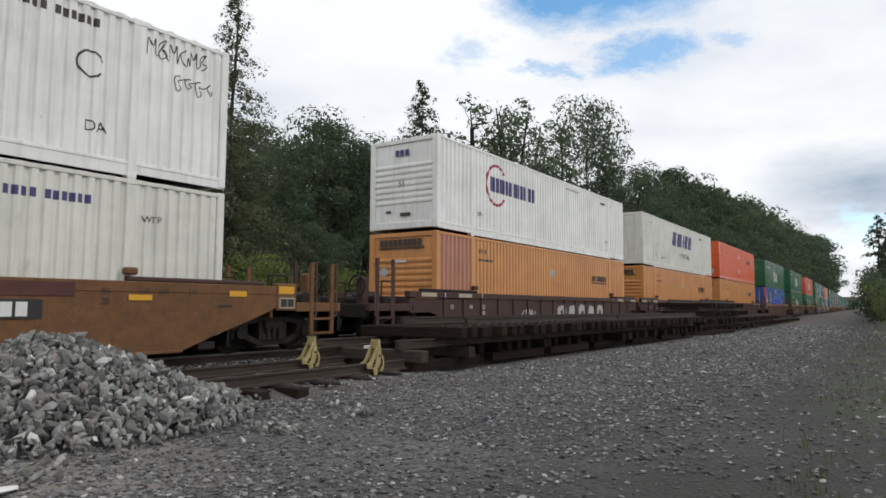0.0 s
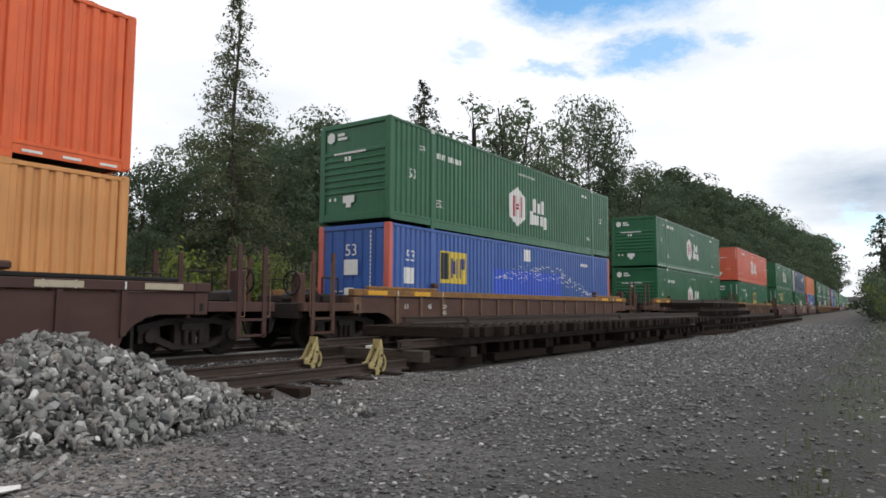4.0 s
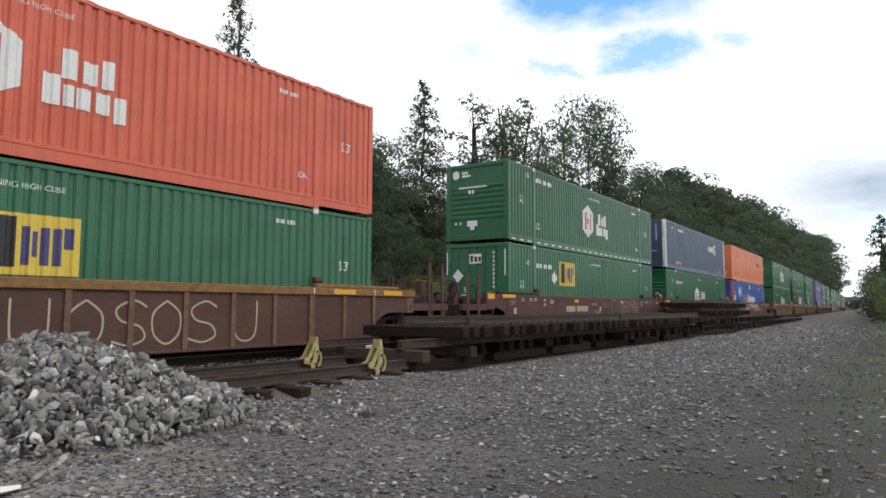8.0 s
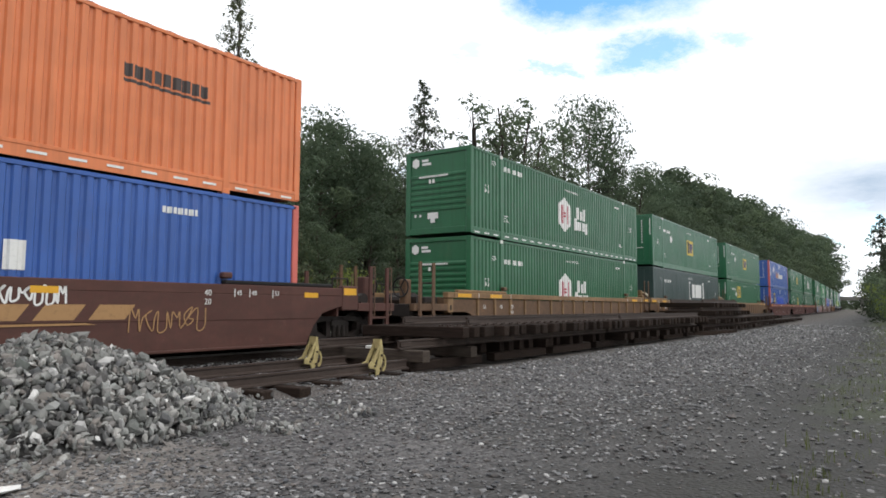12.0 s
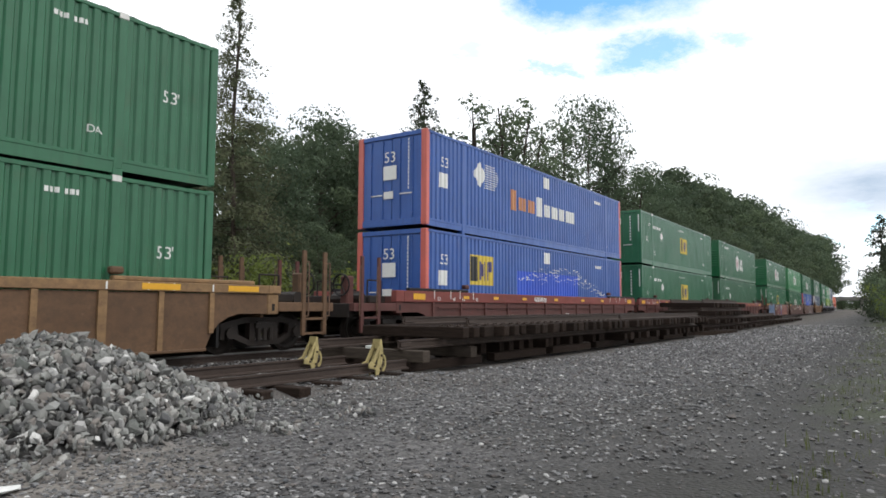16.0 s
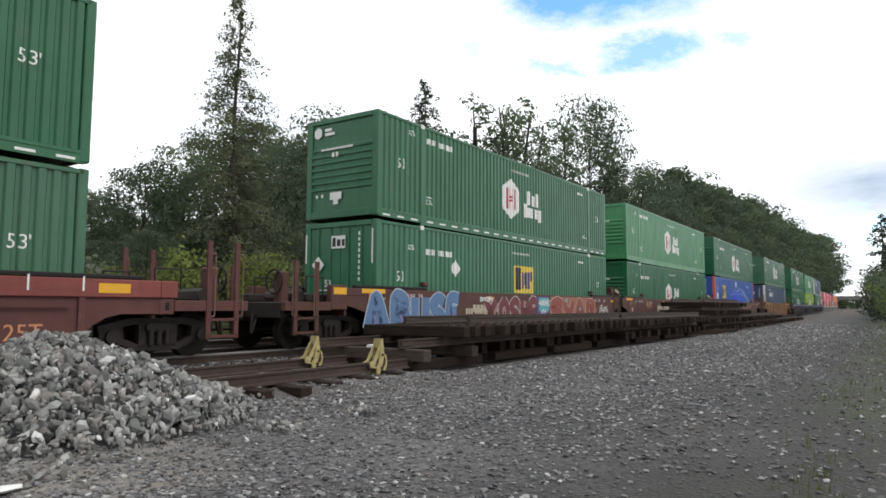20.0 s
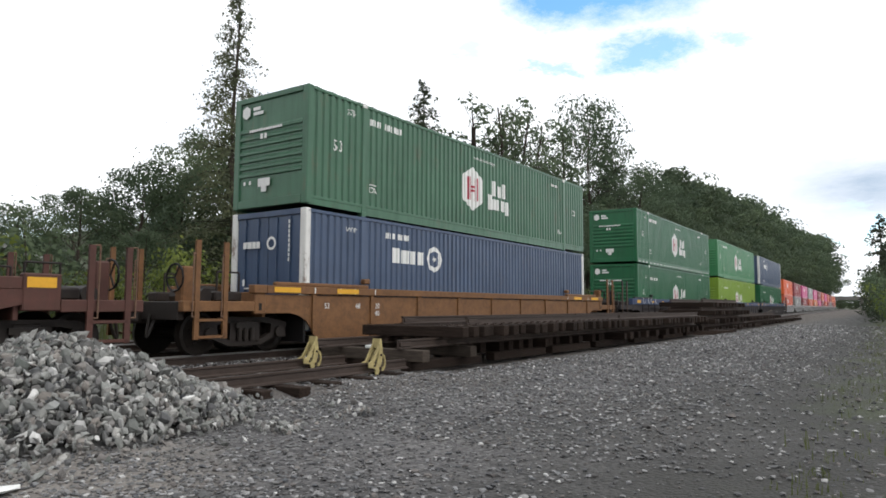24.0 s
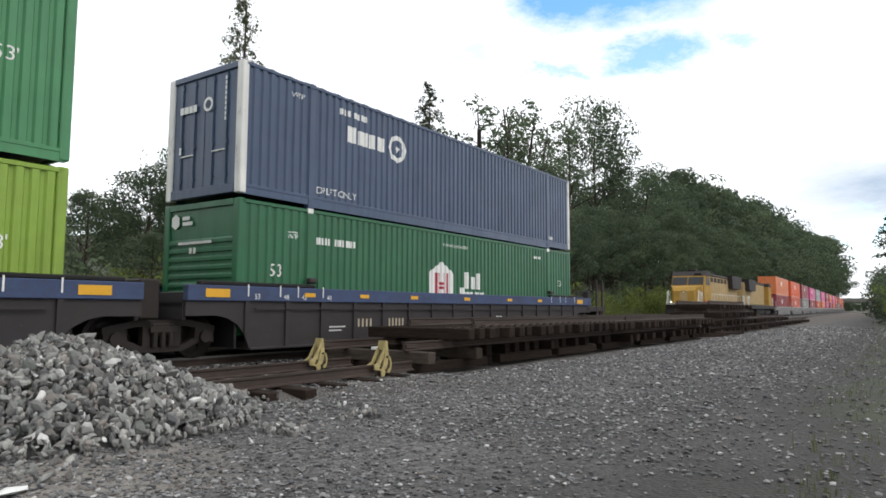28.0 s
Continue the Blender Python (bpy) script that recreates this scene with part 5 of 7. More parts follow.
def tangle(cx, cz, w, h, seed, thick):
    """One letter-sized stroke: a few bends between the top and the bottom line."""
    rnd = random.Random(seed)
    knots = [(rnd.uniform(-0.42, 0.42) * w, (0.36 if j % 2 else -0.36) * h * rnd.uniform(0.7, 1.0)) for j in range(rnd.choice((4, 5, 5)))]
    pts = []
    for a, b in zip(knots, knots[1:]):
        for j in range(5):
            t = j / 5
            t2 = t * t * (3 - 2 * t)
            pts.append((cx + a[0] + (b[0] - a[0]) * t, cz + a[1] + (b[1] - a[1]) * t2))
    pts.append((cx + knots[-1][0], cz + knots[-1][1]))
    out = []
    for (xa, za), (xb, zb) in zip(pts, pts[1:]):
        dx, dz = xb - xa, zb - za
        l = math.hypot(dx, dz) + 1e-6
        px, pz = -dz / l * thick / 2, dx / l * thick / 2
        ex, ez = dx / l * thick * 0.35, dz / l * thick * 0.35
        out.append([(xa - px - ex, za - pz - ez), (xb - px + ex, zb - pz + ez), (xb + px + ex, zb + pz + ez), (xa + px - ex, za + pz - ez)])
    return out


# ---- the train: left end at the start, upper box, lower box, car, set ends ----
UNITS = [
    (-7.70, "white_a", "white_b", "ochre_smooth", 1, 1),
    (15.90, "ring_name", "amber_pink", "brown", 1, 0),
    (35.22, "slant_name", "amber", "brown", 0, 0),
    (54.25, "red", "amber", "brown", 0, 1),
    (77.60, "six", "blue_patch", "rust", 1, 1),
    (101.30, "six_t", "six", "rust", 1, 1),
    (124.75, "coral", "panel_far", "rust", 1, 1),
    (148.10, "six_t", "panel", "oxide", 1, 0),
    (167.05, "navy", "six", "oxide", 0, 0),
    (186.25, "peach", "two_name", "oxide", 0, 1),
    (209.65, "six_t", "six", "buff", 1, 0),
    (228.55, "panel_far", "slate", "buff", 0, 0),
    (248.00, "panel_far", "panel", "buff", 0, 1),
    (271.25, "two_name", "blue_patch", "red", 1, 0),
    (290.60, "panel_mid", "panel_mid", "red", 0, 0),
    (309.52, "six_t", "plain_green", "red", 0, 1),
    (333.05, "six_t", "panel_far", "oxide", 1, 0),
    (352.10, "six_l", "six", "oxide", 0, 0),
    (371.30, "six", "blue_patch", "oxide", 0, 1),
    (394.62, "six_w", "navy_front", "ochre", 1, 1),
    (417.95, "six_t", "six", "blue", 1, 0),
    (437.10, "six_l", "six_lime", "blue", 0, 0),
    (456.60, "navy_front", "six", "blue", 0, 1),
]
LINE = 12.388           # centre of the running track
FLOOR = 0.362           # height of the lower box's foot

SHAPES = {
    "s": [[(1.0, 0.84), (0.6, 0.98), (0.12, 0.80), (0.25, 0.55), (0.80, 0.42), (0.95, 0.16), (0.5, 0.02), (0.0, 0.12)]],
    "n": [[(0.05, 0.0), (0.1, 0.95)], [(0.1, 0.92), (0.5, 0.45), (0.9, 0.05)], [(0.92, 0.0), (0.9, 0.98)]],
    "y": [[(0.05, 0.98), (0.25, 0.55), (0.55, 0.50)], [(0.95, 0.98), (0.75, 0.50), (0.30, 0.02)]],
    "a": [[(0.05, 0.0), (0.25, 0.6), (0.45, 0.97), (0.7, 0.6), (0.95, 0.0)], [(0.25, 0.35), (0.75, 0.35)]],
    "r": [[(0.1, 0.0), (0.1, 0.95)], [(0.1, 0.92), (0.75, 0.9), (0.85, 0.65), (0.4, 0.5)], [(0.4, 0.5), (0.65, 0.3), (0.95, 0.0)]],
    "e": [[(0.95, 0.97), (0.12, 0.95), (0.1, 0.05), (0.95, 0.03)], [(0.15, 0.5), (0.75, 0.5)]],
    "u": [[(0.05, 1.0), (0.1, 0.2), (0.5, 0.0), (0.9, 0.2), (0.95, 1.0)]],
    "d": [[(0.1, 0.0), (0.1, 0.97), (0.6, 0.95), (0.95, 0.6), (0.9, 0.25), (0.55, 0.02), (0.1, 0.03)]],
    "i": [[(0.5, 0.0), (0.5, 1.0)], [(0.3, 0.5), (0.7, 0.55)]],
    "b": [[(0.1, 0.0), (0.1, 0.97), (0.7, 0.93), (0.8, 0.7), (0.3, 0.52), (0.9, 0.4), (0.85, 0.1), (0.1, 0.03)]],
    "x": [[(0.05, 0.98), (0.5, 0.5), (0.95, 0.0)], [(0.95, 1.0), (0.5, 0.5), (0.05, 0.0)]],
    "o": [[(0.5, 0.98), (0.08, 0.7), (0.1, 0.25), (0.5, 0.02), (0.9, 0.25), (0.92, 0.7), (0.5, 0.98)]],
    "h": [[(0.1, 0.0), (0.1, 1.0)], [(0.9, 0.0), (0.9, 1.0)], [(0.1, 0.5), (0.9, 0.52)]],
    "c": [[(0.95, 0.82), (0.5, 0.98), (0.08, 0.6), (0.12, 0.2), (0.55, 0.02), (0.95, 0.2)]],
}


def fat_letters(row, z0, z1, fill, rim, thick, drop="mark_dark"):
    """A row of fat sprayed shapes (shape, from, to): dark drop, pale rim, colour."""
    low, edge, body = [], [], []
    for key, xa, xb in row:
        m = thick / 2
        for path in SHAPES[key]:
            pts = smooth([(xa + m + (xb - xa - 2 * m) * u, z0 + m + (z1 - z0 - 2 * m) * v) for u, v in path], 4)
            low += stroke([(x + 0.05, max(z - 0.04, z0 + m - 0.06)) for x, z in pts], thick + 0.06)
            edge += stroke(pts, thick + 0.065)
            body += stroke(pts, thick)
    return [("spray_shadow", drop, low, 0.0015), ("spray_rim", rim, edge, 0.003), ("spray_letter", fill, body, 0.0045)]


MURAL = ([("spray_haze", "rose", [hexagon(x, z, r, 1.1)], 0.0) for x, z, r in ((-0.3, 1.2, 0.18), (1.1, 1.15, 0.2), (1.75, 0.45, 0.22), (2.5, 0.75, 0.16))]
         + [("spray_backing", "mark_blue", [rect(9.25, 0.80, 1.0, 1.14)], 0.0), ("spray_backing", "teal", [rect(9.35, 1.08, 0.8, 0.50)], 0.0008),
            ("spray_backing", "spray_brown", [[(9.7, 0.30), (14.2, 0.24), (14.5, 0.9), (14.0, 1.38), (9.9, 1.38), (9.8, 0.75)]], 0.001)]
         + fat_letters([("a", -0.72, 0.38), ("b", 0.32, 1.28), ("u", 1.22, 2.12), ("s", 2.04, 2.96), ("e", 2.88, 3.78)], 0.26, 1.42, "lilac", "pale_blue", 0.34, "black_paint")
         + [("spray_sheen", "spray_pink", [q for x in (-0.35, 0.72, 1.45, 2.35, 3.2) for q in stroke(smooth([(x, 0.42), (x + 0.12, 0.62), (x + 0.05, 0.8)], 3), 0.07)], 0.006)]
         + [("number_marking", "mark_buff", bars(3.98, 0.86, 0.17, [0.62, 0.62, 0.62, -0.3, 0.62, 0.62, 0.62, 0.62, 0.62], 0.22), 0.006)]
         + fat_letters([("x", 4.95, 6.0), ("o", 5.94, 6.76), ("s", 6.66, 7.5), ("h", 7.42, 8.2), ("e", 8.1, 8.85)], 0.30, 1.36, "spray_maroon", "silver", 0.29, "spray_red")
         + fat_letters([("s", 9.75, 11.1), ("y", 10.95, 12.2), ("a", 12.0, 13.35), ("r", 13.2, 14.4)], 0.26, 1.40, "spray_red", "mark_buff", 0.37, "spray_brown")
         + [("spray_tag", "mark", scrawl(9.35, 1.15, 0.9, 0.25, 81, 0.03) + scrawl(9.3, 0.78, 0.4, 0.25, 82, 0.03), 0.006), ("spray_tag", "mark", scrawl(5.2, 1.24, 0.8, 0.2, 83, 0.02), 0.007),
            ("spray_patch", "teal", [[(10.55, 0.62), (10.75, 0.66), (10.62, 0.50)], [(11.2, 1.3), (11.45, 1.34), (11.4, 1.15), (11.25, 1.18)], [(12.6, 0.86), (12.78, 0.84), (12.7, 1.05)], [(13.7, 1.12), (13.85, 1.1), (13.8, 1.2)]], 0.0065),
            ("spray_scrawl", "mark", scrawl(15.3, 0.9, 1.0, 0.4, 36, 0.03), 0.003)])

GRAFFITI = {
    0: [("number_panel", "black_paint", [rect(11.3, 0.96, 2.85, 0.30)], 0), ("number_marking", "mark", bars(10.62, 0.96, 0.22, [0.75, -0.3, 0.75, 0.75, 0.75, 0.75, 0.75, -0.3, 0.75, 0.75], 0.22), 0.002),
        ("faded_panel", "car_red", [rect(11.0, 1.28, 4.4, 0.22)], -0.002), ("reflector", "amber_tape", [rect(14.33, 1.16, 0.44, 0.10)], 0), ("rub_mark", "black_paint", [rect(16.1, 1.02, 0.34, 0.03)], 0)],
    1: [*[("spray_letter", "silver", blobs(x, 0.75, w, 0.76, 1, 60 + k), 0.0) for k, (x, w) in enumerate(((8.35, 0.85), (9.4, 0.7), (10.4, 0.75), (11.4, 0.6), (12.4, 0.7)))], *[("spray_opening", "car_brown", blobs(x, 0.75, 0.24, 0.34, 1, 70 + k), 0.002) for k, x in enumerate((8.35, 10.4, 12.4))], ("spray_scrawl", "mark", scrawl(5.5, 0.75, 1.1, 0.55, 4, 0.03), 0)],
    2: [("spray_scrawl", "mark", scrawl(6.0, 0.85, 0.8, 0.5, 6, 0.025), 0), ("spray_scrawl", "mark", scrawl(6.0, 0.45, 0.9, 0.3, 9, 0.025), 0)],
    3: [("spray_scrawl", "mark", scrawl(6.2, 0.7, 0.6, 0.8, 5, 0.02), 0)],
    5: [("spray_scrawl", "mark", scrawl(3.1, 0.65, 0.5, 0.8, 15, 0.04), 0), ("spray_scrawl", "mark", scrawl(5.3, 0.65, 0.5, 0.8, 16, 0.04), 0), ("spray_scrawl", "mark_buff", scrawl(8.0, 0.7, 2.2, 0.5, 17, 0.03), 0)],
    6: [("spray_scrawl", "mark_buff", [q for k, xa in (("u", 7.75), ("o", 8.6), ("s", 9.35), ("o", 10.05), ("s", 10.8), ("u", 11.8)) for path in SHAPES[k] for q in stroke(smooth([(xa + 0.62 * u, 0.32 + 0.80 * v) for u, v in path], 5), 0.034)], 0)],
    7: [*fat_letters([("h", 8.2, 9.05), ("i", 8.85, 9.45), ("c", 9.3, 10.05), ("o", 9.95, 10.8)], 0.24, 1.40, "mark_dark", "spray_tan", 0.30, "car_oxide"),
        *fat_letters([("o", 10.85, 11.5), ("o", 11.35, 12.0), ("c", 11.85, 12.5), ("o", 12.35, 12.9), ("i", 12.8, 13.3)], 0.32, 1.36, "car_oxide", "silver", 0.17, "mark_dark"),
        ("spray_tag", "mark_buff", scrawl(7.65, 0.75, 0.7, 0.3, 20, 0.025), 0), ("limit_text", "mark_buff", word("WELL LD LMT", 7.35, 1.14, 0.085), 0)],
    8: [("spray_scrawl", "mark", scrawl(6.5, 1.28, 1.6, 0.22, 22, 0.03, 40), 0), *fat_letters([("e", 8.25, 9.45), ("u", 9.4, 10.4), ("a", 10.35, 11.35), ("d", 11.3, 12.3), ("e", 12.25, 13.3)], 0.26, 1.38, "spray_tan", "black_paint", 0.36, "mark_dark")],
    9: [("spray_scrawl", "mark", scrawl(8.8, 1.20, 4.6, 0.35, 24, 0.035, 60), 0), ("spray_scrawl", "logo_ochre", scrawl(12.9, 0.80, 1.6, 0.5, 25, 0.022), 0), ("logo_block", "logo_ochre", [[(x, 0.78), (x + 0.62, 0.78), (x + 0.80, 1.03), (x + 0.18, 1.03)] for x in (8.9, 9.75, 10.6, 11.45)], 0), ("logo_stripe", "logo_ochre", [[(8.6, 0.68), (11.6, 0.70), (11.4, 0.73), (8.6, 0.72)]], 0)],
    13: [("spray_scrawl", "mark", scrawl(6.85, 1.29, 1.0, 0.2, 26, 0.022, 34), 0.055)],
    14: [("spray_scrawl", "mark", scrawl(10.2, 1.29, 1.2, 0.24, 27, 0.026, 34), 0.055)],
    16: MURAL,
    17: [("spray_scrawl", "mark", scrawl(4.6, 0.9, 0.9, 0.5, 37, 0.03), 0), *sprayed("rose", "mark", 10.2, 12.9, 1.0, 0.5, 6, 38), ("spray_scrawl", "mark", scrawl(8.4, 1.15, 2.0, 0.4, 39, 0.03, 44), 0), ("spray_scrawl", "mark_orange", scrawl(2.9, 1.1, 0.8, 0.4, 40, 0.03), 0)],
    18: [*fat_letters([("o", 4.9, 6.3), ("c", 6.2, 7.7), ("o", 7.7, 9.0), ("o", 9.0, 10.2), ("c", 10.1, 11.2), ("s", 11.0, 12.3)], 0.22, 1.42, "car_oxide", "silver", 0.26, "spray_brown"), ("spray_scrawl", "mark_orange", scrawl(13.2, 1.1, 0.9, 0.3, 43, 0.02), 0)],
    11: [("faded_logo", "chord_red", [[(9.1, 0.88), (10.0, 0.86), (10.0, 0.98), (9.1, 1.0)], [(9.48, 0.42), (9.66, 0.42), (9.66, 0.87), (9.48, 0.87)], [(10.1, 0.86), (10.5, 0.86), (10.5, 0.98), (10.1, 0.98)], [(10.2, 0.42), (10.36, 0.42), (10.36, 0.86), (10.2, 0.86)]], 0), ("faded_logo", "chord_red", stroke([(10.55, 0.44), (11.05, 0.98)], 0.13) + stroke([(10.55, 0.98), (11.05, 0.44)], 0.13), 0)],
}


def build_train():
    rows = []
    for i, (x0, top, low, style, first, last) in enumerate(UNITS):
        extras = GRAFFITI.get(i, [])
        car = well_car(style, first, last, extras)
        a = kind_of(low)
        b = kind_of(top)
        rows.append((x0, car, a, b))
    return rows


TRAIN = build_train()


def stand(x, line, z):
    """Pose of a unit whose left end is at x on the curved track."""
    turn = math.degrees(math.atan2(bend(x + LENGTH) - bend(x), LENGTH))
    return pose(x, line + bend(x), z, 0, 0, turn)


for x0, car, a, b in TRAIN:
    car.matrix_world = stand(x0, LINE, 0)
    a.matrix_world = stand(x0, LINE, FLOOR)
    b.matrix_world = stand(x0, LINE, FLOOR + TALL)
# ---- ground ----


def verge(x):
    """Edge of the gravel road on the side away from the tracks."""
    x = max(0.0, x)
    return 0.35 + 0.031 * x if x < 200 else 6.55 + 0.0413 * (x - 200)


def hill(x, y):
    """Height of the land: level yard, wooded slope behind the tracks, low verge beside the road."""
    off = y - bend(x) if x > 0 else y
    h = 0.0
    if off > 24:
        rise = 0.10 + 0.30 * min(1.0, max(0.0, (x - 20) / 60))
        h += rise * min(off - 24, 45)
    edge = y - verge(x)
    if edge < -0.3:
        h += 0.10 * min(-0.3 - edge, 14) * (0.5 if edge > -4 else 0.8)
    if h:
        h += 0.5 * min(1, h) * noise.noise(Vector((x * 0.06, y * 0.06, 0.3)))
    if 6.7 < y < 20 and x < 110:
        h -= 0.02 * min(1.0, (y - 6.7) / 0.5) + 0.11 * min(1.0, max(0.0, max(y - 9.5, x - 9.9) / 0.4))
    h -= 0.13 * max(0.0, 1.0 - math.hypot((x - 6.4) / 0.9, (y - 6.95) / 0.55)) ** 0.5
    h += 0.05 * noise.noise(Vector((x * 0.35, y * 0.35, 2.0))) * (1 if 0.5 < off < 7 else 0.4)
    return GROUND + h


def build_ground():
    xs = [-900, -500, -250, -120, -60, -30] + list(np.arange(-15, 30, 0.6)) + list(np.arange(30, 90, 2.0)) + list(np.arange(90, 300, 8.0)) + [320, 380, 460, 600, 900, 1500, 2500]
    ys = [-900, -400, -150, -60, -30, -15] + list(np.arange(-8, 12, 0.5)) + list(np.arange(12, 30, 1.0)) + list(np.arange(30, 80, 4.0)) + [90, 120, 200, 400, 900, 1500]
    bm = bmesh.new()
    grid = [[bm.verts.new((x, y, hill(x, y))) for y in ys] for x in xs]
    for a, b in zip(grid, grid[1:]):
        for i in range(len(ys) - 1):
            bm.faces.new((a[i], b[i], b[i + 1], a[i + 1]))
    return tagged(new("ground", mesh_of(bm, "ground", M["ground"], True)), "Grey crushed gravel yard with grassy wooded slope", "ground", kind="structure")


build_ground()

# ---- stones ----


def rock_mesh(name, seed, material, rough=0.28):
    rnd = random.Random(seed)
    bm = bmesh.new()
    bmesh.ops.create_icosphere(bm, subdivisions=1, radius=0.5)
    for v in bm.verts:
        v.co *= 1 + rnd.uniform(-rough, rough)
    for _ in range(5):
        n = Vector((rnd.uniform(-1, 1), rnd.uniform(-1, 1), rnd.uniform(-1, 1))).normalized()
        d = rnd.uniform(0.22, 0.36)
        for v in bm.verts:
            k = v.co.dot(n) - d
            if k > 0:
                v.co -= n * k
    s = (rnd.uniform(0.95, 1.45), rnd.uniform(0.7, 1.05), rnd.uniform(0.38, 0.75))
    for v in bm.verts:
        v.co = Vector((v.co.x * s[0], v.co.y * s[1], v.co.z * s[2]))
    return mesh_of(bm, name, material)


ROCKS = [rock_mesh("stone", 100 + i, M["rock"]) for i in range(12)]
PILE = (3.30, 7.0)


def pile_height(x, y):
    dx, dy = (x - PILE[0]), (y - PILE[1])
    a = dx * 0.88 - dy * 0.30
    b = dx * 0.30 + dy * 0.88
    r = math.hypot(a / (1.78 if a > 0 else 1.55), b / 1.45)
    h = 0.83 * max(0.0, min(1.0, 1.12 - r ** 1.1))
    return h + 0.07 * noise.noise(Vector((x * 1.7, y * 1.7, 5.0)))


def build_pile():
    pile = empty("rock_pile", "Heap of broken grey quarry rock on the gravel", "rock pile")
    rnd = random.Random(11)
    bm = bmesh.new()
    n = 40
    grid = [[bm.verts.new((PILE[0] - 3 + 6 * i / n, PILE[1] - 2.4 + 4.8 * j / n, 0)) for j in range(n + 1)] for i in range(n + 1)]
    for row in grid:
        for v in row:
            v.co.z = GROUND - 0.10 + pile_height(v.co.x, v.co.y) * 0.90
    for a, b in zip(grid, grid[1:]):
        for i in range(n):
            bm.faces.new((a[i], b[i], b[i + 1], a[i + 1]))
    # core sheet coloured dark so the gaps between the stones look shaded
    part("core", bm, M["rock_shade"], pile)
    # loose stones over the heap; the nearest as pieces of their own
    spots = []
    tries = 0
    while len(spots) < 6800 and tries < 60000:
        tries += 1
        x, y = PILE[0] + rnd.uniform(-3.2, 2.8), PILE[1] + rnd.uniform(-2.3, 1.9)
        h = pile_height(x, y)
        if h < 0.03 and rnd.random() > 0.10:
            continue
        s = rnd.choice((0.05, 0.06, 0.07, 0.08, 0.09, 0.105, 0.13)) * rnd.uniform(0.85, 1.15)
        if h < 0.1:
            s *= 0.75
        spots.append((x, y, GROUND + max(0.0, h) + s * rnd.choice((-0.75, -0.4, -0.1, 0.1, 0.2)), s))
    spots.sort(key=lambda p: p[1] - 0.3 * p[0])
    rest_v, rest_f = [], []
    for i, (x, y, z, s) in enumerate(spots):
        turn = Euler((rnd.uniform(0, 6.3), rnd.uniform(0, 6.3), rnd.uniform(0, 6.3)))
        m = Matrix.LocRotScale((x, y, z), turn, (s, s, s))
        me = rnd.choice(ROCKS)
        if i < 300:
            ob = new("stone", me)
            ob.parent = pile
            ob.matrix_local = m
        else:
            o = len(rest_v)
            rest_v += [tuple(m @ v.co) for v in me.vertices]
            rest_f += [tuple(o + k for k in f.vertices) for f in me.polygons]
    me = bpy.data.meshes.new("rubble")
    me.from_pydata(rest_v, [], rest_f)
    me.materials.append(M["rock"])
    ob = new("rubble", me)
    ob.parent = pile
    ob["kind"] = "stuff"
    return pile


build_pile()


def build_gravel():
    """Loose stones bedded in the yard, thinning out with distance."""
    rng = np.random.default_rng(4)
    shapes = []
    for i in range(10):
        me = rock_mesh("pebble", 300 + i, M["pebbles"], 0.3)
        shapes.append((np.array([v.co[:] for v in me.vertices]), [tuple(f.vertices) for f in me.polygons]))
        bpy.data.meshes.remove(me)
    chips = []
    for i in range(8):
        k = np.array([(1, 0, 0), (-1, 0, 0), (0, 1, 0), (0, -1, 0), (0, 0, 1), (0, 0, -1)]) * rng.uniform(0.35, 0.62, (6, 1)) + rng.uniform(-0.14, 0.14, (6, 3))
        k[:, 2] *= 0.75
        chips.append((k, [(0, 2, 4), (2, 1, 4), (1, 3, 4), (3, 0, 4), (2, 0, 5), (1, 2, 5), (3, 1, 5), (0, 3, 5)]))
    vs, fs = [], []
    o = 0
    count = 125000
    u = rng.random(count)
    xx = 2.2 + 48 * u ** 2.4
    xx = xx - np.where(u < 0.3, 2.6 * rng.random(count) ** 2, 0.0)
    yy = -0.3 + 11.6 * rng.random(count) + np.where(xx > 30, (xx - 30) * 0.03, 0.0)
    back = rng.random(count) < 0.12
    xx = np.where(back, 3.0 - 10.0 * rng.random(count) ** 1.7, xx)
    size = 0.020 + 0.042 * rng.random(count) ** 2.4
    for k in range(count):
        x, y, s = xx[k], yy[k], size[k] * (0.88 + 0.024 * max(0.0, xx[k]))
        if rng.random() < 0.01:
            s *= 1.9
        if y > 10.4 or (x > 9.6 and y > 7.1):
            continue
        if rng.random() < 0.75 * min(1.0, max(0.0, (verge(x) + 2.0 - y) / 1.5)):
            continue
        if rng.random() < 0.8 * max(0.0, 1.0 - math.hypot(x - 2.2, y - 5.0) / 1.4):
            continue
        v, f = shapes[rng.integers(0, 10)] if 0.5 < x < 6.5 and s > 0.03 else chips[rng.integers(0, 8)]
        a = rng.random() * 6.283
        c, d = math.cos(a), math.sin(a)
        w = np.empty_like(v)
        w[:, 0] = (v[:, 0] * c - v[:, 1] * d) * s + x
        w[:, 1] = (v[:, 0] * d + v[:, 1] * c) * s + y
        w[:, 2] = v[:, 2] * s * 0.8 + hill(x, y) + s * 0.18
        vs.append(w)
        fs += [tuple(i + o for i in q) for q in f]
        o += len(v)
    me = bpy.data.meshes.new("gravel")
    me.from_pydata(np.concatenate(vs).tolist(), [], fs)
    me.materials.append(M["pebbles"])
    tagged(new("gravel", me), "Loose crushed grey gravel over the yard", "gravel", kind="stuff")


